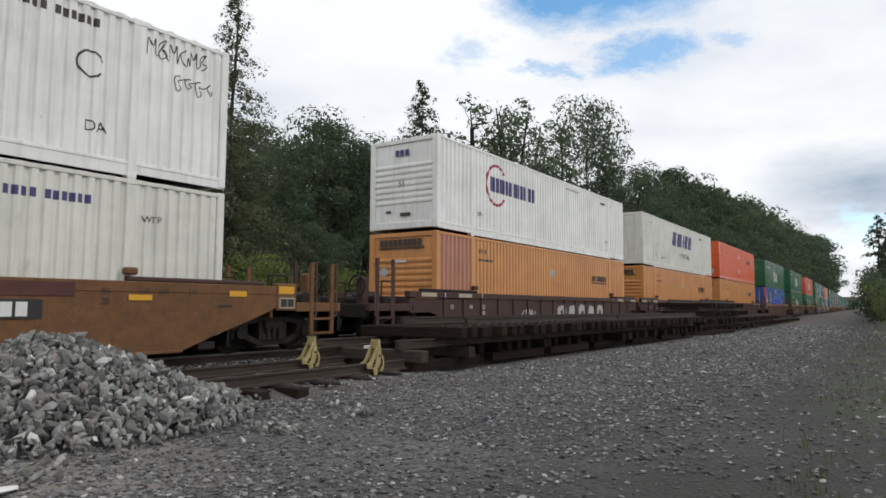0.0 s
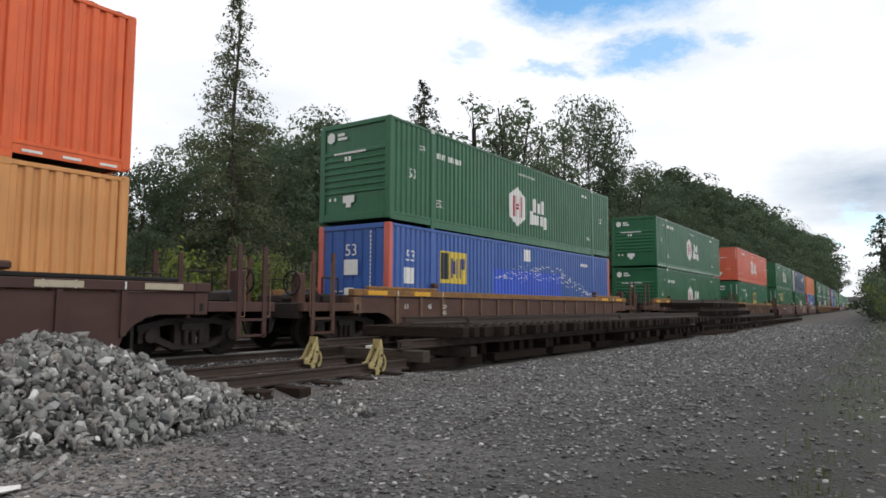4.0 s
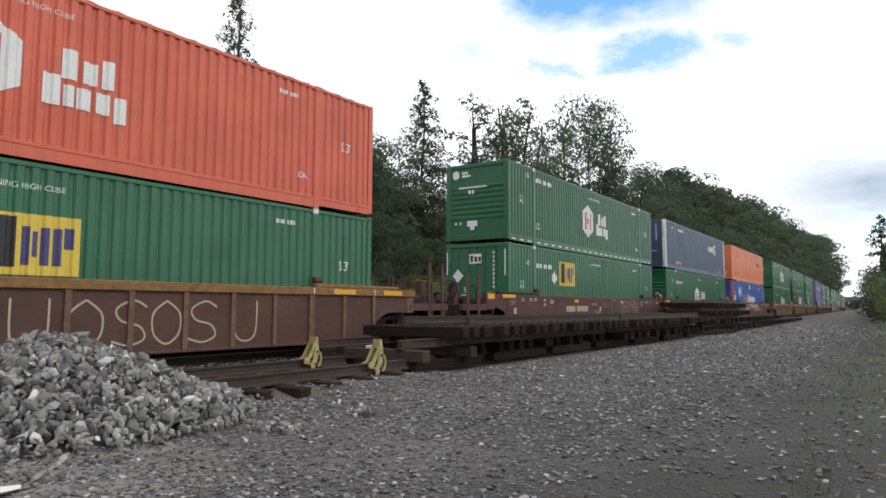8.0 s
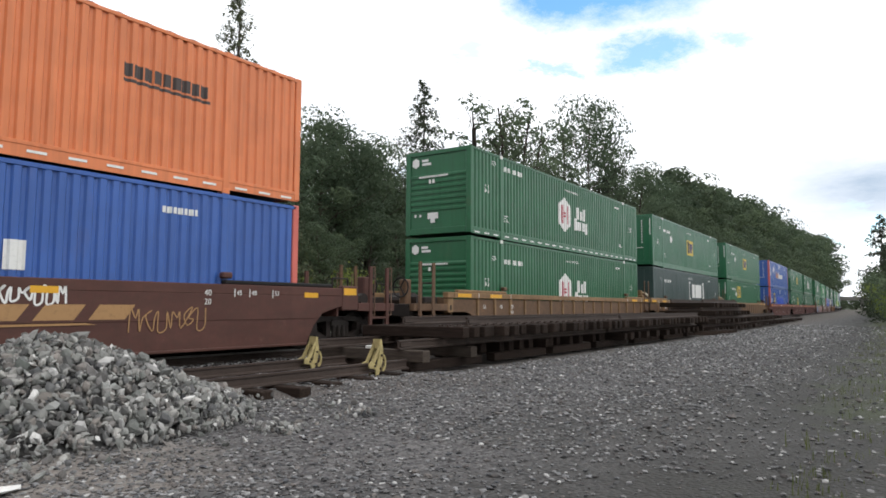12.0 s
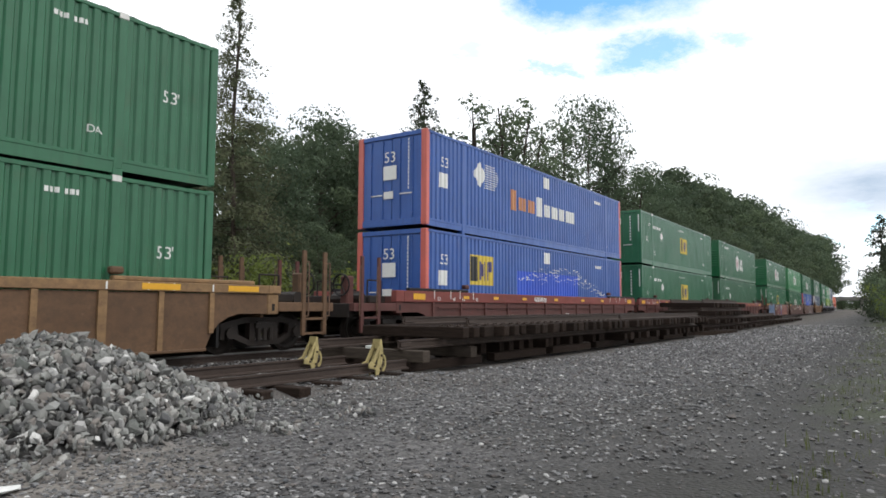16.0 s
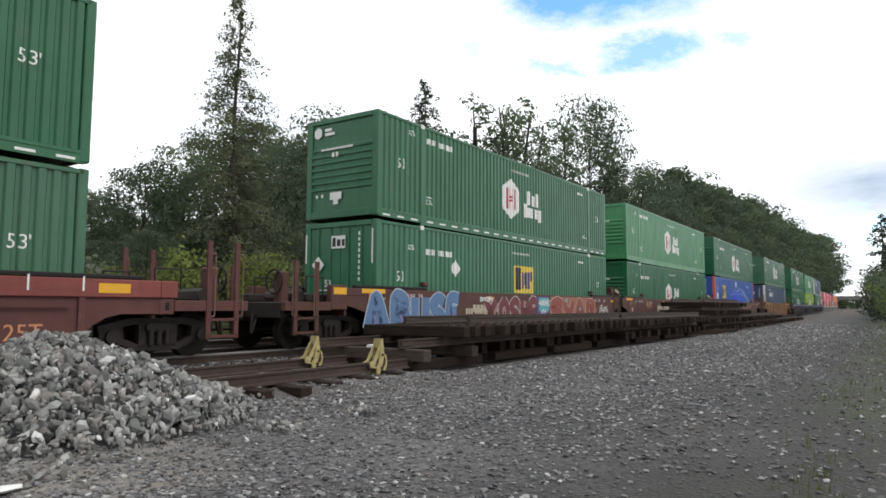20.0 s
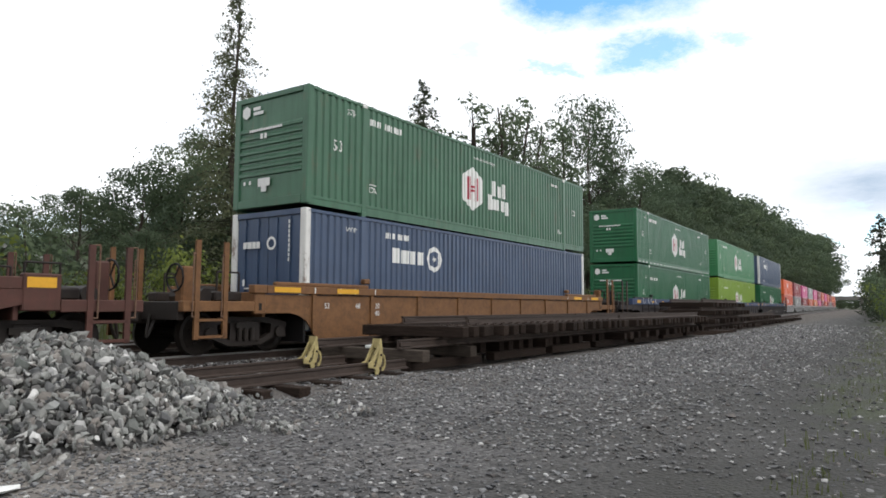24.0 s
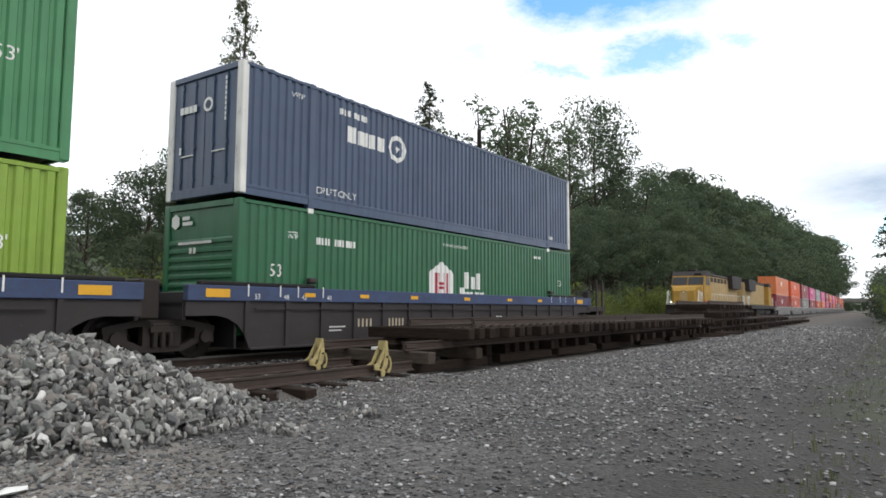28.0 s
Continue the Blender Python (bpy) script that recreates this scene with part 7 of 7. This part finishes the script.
def build_woods():
    rnd = random.Random(8)
    base = [broadleaf(1, "leaf_a"), broadleaf(2, "leaf_b"), broadleaf(3, "leaf_a"), broadleaf(4, "leaf_b", 1.0, 0.17, True, "Airy half-bare broadleaf tree on the wooded slope")]
    far = [broadleaf(5, "leaf_a", 0.55, 0.30), broadleaf(6, "leaf_b", 0.55, 0.30)]
    used = set()

    def plant(protos, k, x, y, s, turn, squash=1.0):
        ob = protos[k]
        if ob in used:
            copy_put(ob, x, y, s, turn, 0.2, squash)
        else:
            used.add(ob)
            put(ob, x, y, s, turn, 0.2, squash)

    # front edge of the wood, foliage down to the ground
    for row, (off, step) in enumerate(((29.0, 5.0), (36.0, 6.0), (45.0, 8.0))):
        x = -32.0 + row * 2
        while x < 150:
            X, Y = x + rnd.uniform(-1.5, 1.5), off + bend(max(0, x)) + rnd.uniform(-1.5, 1.5)
            want = skyline(X * 38 / Y * (1 if row else 1.25)) * (Y / 38) * rnd.uniform(0.72, 1.10)
            tall = want - hill(X, Y)
            if row == 0:
                tall *= 0.62
            elif 50 < X < 84:
                tall *= 0.66
            if tall > 2.5:
                s = tall / 15.5
                plant(base, rnd.choice((0, 0, 1, 1, 2, 2)) if not (70 < X < 118 and row == 1) else rnd.choice((3, 3, 0)), X, Y, s, rnd.uniform(0, 360), 1.0)
            x += step * rnd.uniform(0.8, 1.2) * max(0.75, min(1.3, tall / 14))
    for row, off in enumerate((30.0, 40.0)):
        x = 150.0
        while x < 640:
            X, Y = x + rnd.uniform(-3, 3), off + bend(x) + rnd.uniform(-2, 2)
            tall = (skyline(X) * (off + bend(x)) / 38 - hill(X, Y)) * rnd.uniform(0.9, 1.06) * (0.72 if row == 0 else 1)
            plant(far, rnd.choice((0, 1)), X, Y, max(4, tall) / 15.5, rnd.uniform(0, 360))
            x += rnd.uniform(7, 12) * (1 if x < 300 else 1.7)
    x = -12.0
    while x < 30:
        X, Y = x + rnd.uniform(-0.6, 0.6), 32.0 + rnd.uniform(-1.0, 1.0)
        plant(base, rnd.choice((0, 1, 2)), X, Y, max(4.4, 0.85 * skyline(X * 38 / Y)) / 15.5 * rnd.uniform(0.9, 1.1), rnd.uniform(0, 360))
        x += 2.8
    # trees that stand out against the sky
    for x, y, top in ((57.0, 35.5, 24.6), (60.5, 34.5, 25.6), (64.0, 36.0, 26.4), (67.5, 35.0, 26.8), (73.0, 36.0, 26.6), (77.5, 35.0, 27.2)):
        plant(base, 3, x, y, (top - hill(x, y)) / 15.2, rnd.uniform(0, 360))
    for k, x, y, top in ((0, 33.5, 34.0, 15.4), (2, 36.5, 35.0, 16.2), (1, 39.5, 36.0, 15.6), (2, 43.0, 37.5, 14.6)):
        plant(base, k, x, y, (top - hill(x, y)) / 15.0, rnd.uniform(0, 360))
    plant(base, 0, 85.0, 34.5, (33.6 - hill(85.0, 34.5)) / 22.5, 40, 1.36)
    for y in range(-14, 60, 4):
        copy_put(far[(y // 2) % 2], 520.0 + rnd.uniform(-25, 25), bend(470) + y, rnd.uniform(0.62, 0.85), rnd.uniform(0, 360), 2.6)
    for y in range(-6, 42, 5):
        copy_put(far[y % 2], 600.0 + rnd.uniform(-20, 20), bend(520) + y, rnd.uniform(0.75, 0.95), rnd.uniform(0, 360), 3.5)
    cedar = conifer(21, 24.0, 6.8, 0.42, 2.0, 0.04, 0.145, "Tall ragged cedar with thin top behind the tracks", 13, 1.22, "cedar_sprays")
    put(cedar, 20.95, 27.1, 0.775, 20)
    fir = conifer(22, 20.0, 6.4, 0.40, 1.5, 0.06, 0.20, "Dark fir with a pointed crown on the slope", 10, 0.72)
    put(fir, 46.9, 34.6, 0.955, 0)
    copy_put(fir, 88.0, 33.0, 1.1, 70)
    right = conifer(23, 13.5, 4.2, 0.3, 1.2, 0.02, 0.26, "Feathery conifer beside the gravel road")
    put(right, 104.0, 2.3, 1.0, 0)
    copy_put(right, 135.0, 1.0, 1.35, 90)
    for x, s in ((50.0, 0.42), (62.0, 0.55), (76.0, 0.6), (90.0, 0.75)):
        copy_put(right, x, verge(x) - 2.0, s, x * 7)
    snag = empty("dead_trunk", "Broken dead tree trunk among the woods", "tree")
    bm = bmesh.new()
    taper(bm, [Vector((0, 0, -0.5)), Vector((0.1, 0, 9)), Vector((0.0, 0.1, 19))], 0.6, 0.26, 8)
    part("trunk", bm, M["bark"], snag)
    put(snag, 58.6, 36.5, 0.86)
    # brush along the far side of the tracks and beside the road
    lush = shrub(31, "brush", "Bright green leafy brush behind the tracks")
    dull = shrub(32, "leaf_b", "Dark green leafy brush behind the tracks", 3.4, 2.4)
    first = [lush, dull]
    x = -20.0
    while x < 130:
        ob = rnd.choice((lush, lush, dull))
        X, Y, s = x, 23.0 + bend(max(0, x)) + rnd.uniform(-1.2, 2.5), rnd.uniform(0.7, 1.25)
        if ob in first:
            first.remove(ob)
            put(ob, X, Y, s, rnd.uniform(0, 360))
        else:
            copy_put(ob, X, Y, s, rnd.uniform(0, 360))
        x += rnd.uniform(1.8, 3.2)
    for x in (40.0, 43.0, 46.0, 49.0, 52.0, 55.0, 58.0):
        copy_put(lush, x, 20.6 + bend(x) + rnd.uniform(0, 0.8), rnd.uniform(0.40, 0.55), rnd.uniform(0, 360))
    for x, d, s in ((24, 1.4, 0.35), (30, 1.2, 0.4), (38, 1.0, 0.5), (46, 1.1, 0.6), (55, 1.2, 0.7), (64, 1.2, 0.8), (74, 1.4, 1.0), (84, 1.5, 1.1), (94, 1.4, 1.2), (104, 1.6, 1.3), (118, 1.8, 1.5), (135, 1.8, 1.7), (155, 2.0, 1.9), (180, 2.2, 2.1), (210, 2.4, 2.4), (250, 2.6, 2.8)):
        copy_put(rnd.choice((dull, dull, lush)), x, verge(x) - d - 0.3, s * 1.4, rnd.uniform(0, 360))


build_woods()


def build_grass():
    """Blades along the yard's edges."""
    rng = np.random.default_rng(9)
    vs, fs = [], []

    def tuft(x, y, tall, n, spread):
        for _ in range(n):
            a = rng.random() * 6.283
            bx, by = x + rng.normal(0, spread), y + rng.normal(0, spread)
            z = hill(bx, by) - 0.02
            h = tall * rng.uniform(0.5, 1.1)
            lean = rng.uniform(0.05, 0.35) * h
            w = 0.004 + 0.010 * h
            dx, dy = math.cos(a), math.sin(a)
            o = len(vs)
            vs.extend([(bx - dy * w, by + dx * w, z), (bx + dy * w, by - dx * w, z), (bx + dx * lean * 0.4 + dy * w * 0.7, by + dy * lean * 0.4 - dx * w * 0.7, z + h * 0.6),
                       (bx + dx * lean * 0.4 - dy * w * 0.7, by + dy * lean * 0.4 + dx * w * 0.7, z + h * 0.6), (bx + dx * lean, by + dy * lean, z + h)])
            fs.extend([(o, o + 1, o + 2, o + 3), (o + 3, o + 2, o + 4)])

    for _ in range(900):
        x = rng.uniform(-8, 75)
        tuft(x, 20.6 + bend(max(0, x)) + rng.normal(0, 0.9), rng.uniform(0.5, 1.3), 7, 0.15)
    for _ in range(150):
        x = 9 + 60 * rng.random() ** 1.3
        tuft(x, verge(x) - 0.1 - abs(rng.normal(0, 0.6)), rng.uniform(0.05, 0.20), 7, 0.09)
    for _ in range(160):
        x = 3.5 + 22 * rng.random() ** 1.5
        tuft(x, verge(x) + 0.25 - abs(rng.normal(0, 0.55)), rng.uniform(0.03, 0.12), 7, 0.06)
    for x, y in ((6.4, 0.75), (9.5, 0.95), (13.5, 1.1), (14.0, 1.0)):
        tuft(x, y, 0.2, 6, 0.05)
    me = bpy.data.meshes.new("grass")
    me.from_pydata(vs, [], fs)
    me.materials.append(M["straw"])
    tagged(new("grass", me), "Tall green grass along the edges of the yard", "grass", kind="stuff")


build_grass()

# ---- shed and far bridge ----


def shed():
    s = empty("shed", "Low shed with pale tin roof beyond the tracks", "shed")
    part("wall", boxes((-3.5, 3.5, -2.4, 2.4, -0.4, 2.3)), M["car_buff"], s)
    bm = prism(bmesh.new(), [(-4.0, 2.15), (0.0, 3.5), (4.0, 2.15), (4.0, 2.3), (0.0, 3.66), (-4.0, 2.3)], -2.8, 2.8)
    part("roof", bm, M["roof_tin"], s)
    part("window", boxes((-1.5, -0.3, -2.44, -2.38, 1.0, 1.8)), M["glass"], s)
    part("door", boxes((0.8, 1.8, -2.45, -2.38, -0.1, 1.95)), M["grey_white"], s)
    s.matrix_world = pose(9.2, 30.0, hill(9.2, 30.0), 0, 0, -20)


shed()
bridge = empty("road_bridge", "Pale concrete road bridge over the distant tracks", "bridge")
part("deck", boxes((-2.5, 2.5, -26, 26, 5.2, 6.3), bevel=0.05), M["concrete"], bridge)
for y in (-20, -9, 9, 20):
    part("pier", boxes((-0.8, 0.8, y - 0.8, y + 0.8, -0.6, 5.2), bevel=0.05), M["concrete"], bridge)
for y in (-1,):
    for x in (-2.45, 2.35):
        part("parapet", boxes((x, x + 0.12, -26, 26, 6.3, 7.2)), M["concrete"], bridge)
bridge.matrix_world = pose(430, 14 + bend(430), 0, 0, 0, 2)

# ---- the waiting train ----


def locomotive():
    l = empty("locomotive", "Yellow and grey diesel road locomotive, headlights lit", "locomotive", "locomotives of the waiting train")
    part("frame", boxes((0.6, 23.0, -1.5, 1.5, 1.05, 1.55), bevel=0.04), M["car_grey"], l)
    part("pilot", prism(bmesh.new(), [(0.2, 0.25), (0.75, 0.25), (0.75, 1.5), (0.45, 1.5)], -1.45, 1.45), M["black"], l)
    bm = prism(bmesh.new(), [(1.15, 1.3), (1.2, 2.7), (1.5, 3.05), (2.0, 3.2), (2.75, 3.25), (2.75, 1.3)], -1.42, 1.42)
    for v in bm.verts:
        v.co.y *= 0.66 if v.co.x < 1.3 else 0.78 if v.co.x < 1.8 else 1.0
    part("nose", bm, M["loco_yellow"], l)
    part("anticlimber", boxes((0.42, 1.1, -1.3, 1.3, 1.42, 1.56), bevel=0.02), M["loco_grey"], l)
    part("plow", prism(bmesh.new(), [(-0.05, 0.16), (0.5, 0.16), (0.5, 0.75), (0.30, 0.75)], -1.3, 1.3), M["grime"], l)
    part("cab", prism(bmesh.new(), [(2.7, 1.55), (2.7, 3.2), (3.1, 4.15), (3.5, 4.55), (5.4, 4.6), (5.5, 1.55)], -1.5, 1.5), M["loco_yellow"], l)
    part("cab_roof", prism(bmesh.new(), [(3.1, 4.18), (3.5, 4.62), (5.45, 4.68), (5.45, 4.2), (3.6, 4.1)], -1.53, 1.53), M["car_grey"], l)
    for y0, y1 in ((-1.42, -0.06), (0.06, 1.42)):
        part("windscreen", prism(bmesh.new(), [(2.66, 3.32), (2.70, 3.32), (3.03, 4.05), (2.99, 4.05)], y0, y1), M["glass"], l)
    part("nose_door", boxes((1.13, 1.16, -0.35, 0.35, 1.4, 2.6)), M["loco_tan"], l)
    part("cab_stripe", boxes((2.72, 5.5, -1.512, -1.5, 1.7, 1.8)), M["mark_red"], l)
    part("number_board", boxes((3.02, 3.12, -1.2, -0.55, 4.2, 4.4)), M["black"], l)
    part("air_horn", boxes((4.4, 4.9, -0.4, 0.4, 4.68, 4.85), bevel=0.04), M["grime"], l)
    for i in range(6):
        part("hood_grille", boxes((6.4 + i * 1.6, 7.4 + i * 1.6, -0.99, -0.95, 3.75, 4.2)), M["grime"], l)
    for x in (3.5, 4.4):
        part("cab_window", boxes((x, x + 0.7, -1.53, -1.495, 3.3, 4.0)), M["glass"], l)
    part("long_hood", boxes((5.5, 21.6, -0.95, 0.95, 1.55, 4.35), bevel=0.12), M["loco_tan"], l)
    part("hood_roof", boxes((5.6, 21.4, -1.0, 1.0, 4.3, 4.55), bevel=0.08), M["car_grey"], l)
    part("radiator_wing", prism(bmesh.new(), [(16.5, 3.3), (21.3, 3.3), (21.6, 4.7), (16.2, 4.7)], -1.45, 1.45), M["car_grey"], l)
    for x in (7.5, 9.5, 11.5, 13.5):
        part("roof_fan", tube(bmesh.new(), (x, 0, 4.5), (x, 0, 4.72), 0.6, 14), M["black"], l)
    for i in range(9):
        x = 6.2 + i * 1.1
        part("hood_door", boxes((x, x + 1.0, -0.985, -0.945, 1.8, 3.7)), M["loco_tan"], l)
    part("fuel_tank", boxes((8.5, 15.5, -1.35, 1.35, 0.3, 1.05), bevel=0.15), M["black"], l)
    for x in (1.6, 22.4):
        for s in (-1, 1):
            bm = bmesh.new()
            for k in (0.0, 0.5, 1.0):
                tube(bm, (x + k - 0.5, s * 1.48, 1.5), (x + k - 0.5, s * 1.48, 2.6), 0.03, 6)
            tube(bm, (x - 0.5, s * 1.48, 2.6), (x + 0.5, s * 1.48, 2.3), 0.03, 6)
            part("hand_rail", bm, M["mark"], l)
    bm = bmesh.new()
    for i in range(13):
        tube(bm, (6 + i * 1.2, -1.47, 1.55), (6 + i * 1.2, -1.47, 2.5), 0.02, 5)
    tube(bm, (6, -1.47, 2.5), (20.4, -1.47, 2.5), 0.02, 5)
    part("walkway_rail", bm, M["mark"], l)
    for s in (-1, 1):
        bm = bmesh.new()
        for k in range(4):
            box(bm, 0.5, 0.9, min(s * 1.1, s * 1.5), max(s * 1.1, s * 1.5), 0.4 + k * 0.3, 0.45 + k * 0.3)
        part("step", bm, M["grime"], l)
    part("headlight_housing", boxes((1.17, 1.26, -0.17, 0.17, 2.12, 2.70), bevel=0.03), M["car_grey"], l)
    for z in (2.28, 2.54):
        part("headlight", tube(bmesh.new(), (1.20, 0, z), (1.14, 0, z), 0.09, 10), M["lamp"], l)
    for s in (-0.95, 0.95):
        part("ditch_light", tube(bmesh.new(), (0.42, s, 1.66), (0.36, s, 1.66), 0.08, 10), M["lamp"], l)
        bm = tube(bmesh.new(), (0.42, s * 1.5, 1.0), (1.15, s * 1.45, 2.75), 0.035, 6)
        tube(bm, (0.42, s * 0.62, 1.45), (0.42, s * 1.5, 1.45), 0.025, 6)
        part("front_rail", bm, M["mark"], l)
    for x in (4.2, 19.2):
        b = new("bogie")
        b.parent = l
        b.location = (x, 0, 0)
        for s in (-1, 1):
            y0, y1 = sorted((s * 1.0, s * 1.2))
            part("side_frame", prism(bmesh.new(), [(-2.5, 0.75), (-2.5, 0.45), (-1.2, 0.35), (1.2, 0.35), (2.5, 0.45), (2.5, 0.75), (1.2, 0.95), (-1.2, 0.95)], y0, y1), M["grime"], b)
        for k in (-1.85, 0, 1.85):
            w = new("wheelset", WHEEL_MESH)
            w.parent = b
            w.location = (k, 0, 0.50)
            w.scale = (1.08, 1.0, 1.08)
    return l


def build_waiting_train():
    def along(x):
        return pose(x, WAIT + bend(x), 0, 0, 0, math.degrees(math.atan2(bend(x + 18) - bend(x), 18)))
    a = locomotive()
    a.matrix_world = along(62.7)
    copy_thing(a, along(110.2) @ Matrix.Rotation(math.pi, 4, "Z"))
    tops = ["peach", "red_orange", "maroon", "magenta", "grey_box", "magenta", "maroon", "coral", "magenta", "coral", "maroon", "peach", "coral"]
    lows = ["maroon", "coral", "grey_box", "maroon", "coral", "peach", "magenta", "maroon", "coral", "maroon", "grey_box", "maroon", "coral", "magenta", "maroon", "coral"]
    first = None
    x = 114.8
    for i, (t, w) in enumerate(zip(tops, lows)):
        for key, z in ((w, FLOOR), (t, FLOOR + TALL)):
            ob = kind_of("wait-" + key)
            ob.matrix_world = stand(x, WAIT, z)
        if first is None:
            first = well_car("grey", 1, 1, (), True)
            tagged(first, group="cars of the waiting train")
            car = first
        else:
            car = copy_thing(first, Matrix.Identity(4))
        car.matrix_world = stand(x, WAIT, 0)
        x += 20.6


MOVING_WHEELS = list(WHEELS)
build_waiting_train()

# ---- movement ----


def motions():
    times = [2.0 * i for i in range(15)]
    for x0, car, a, b in TRAIN:
        for ob, z in ((car, 0.0), (a, FLOOR), (b, FLOOR + TALL)):
            walk(ob, [(t, stand(x0 - SPEED * t, LINE, z)) for t in times])
    # wheels roll with the train; one turning pattern for each axle place
    turn = SPEED / 0.455
    done = {}
    for w in MOVING_WHEELS:
        place = tuple(round(c, 3) for c in w.location)
        if place not in done:
            walk(w, [(f / FPS, Matrix.Translation(place) @ Matrix.Rotation(-turn * f / FPS, 4, "Y")) for f in range(int(28 * FPS) + 1)])
            done[place] = w
        else:
            src = done[place].animation_data
            w.rotation_mode = "QUATERNION"
            data = w.animation_data_create()
            data.action = src.action
            data.action_slot = src.action_slot


motions()
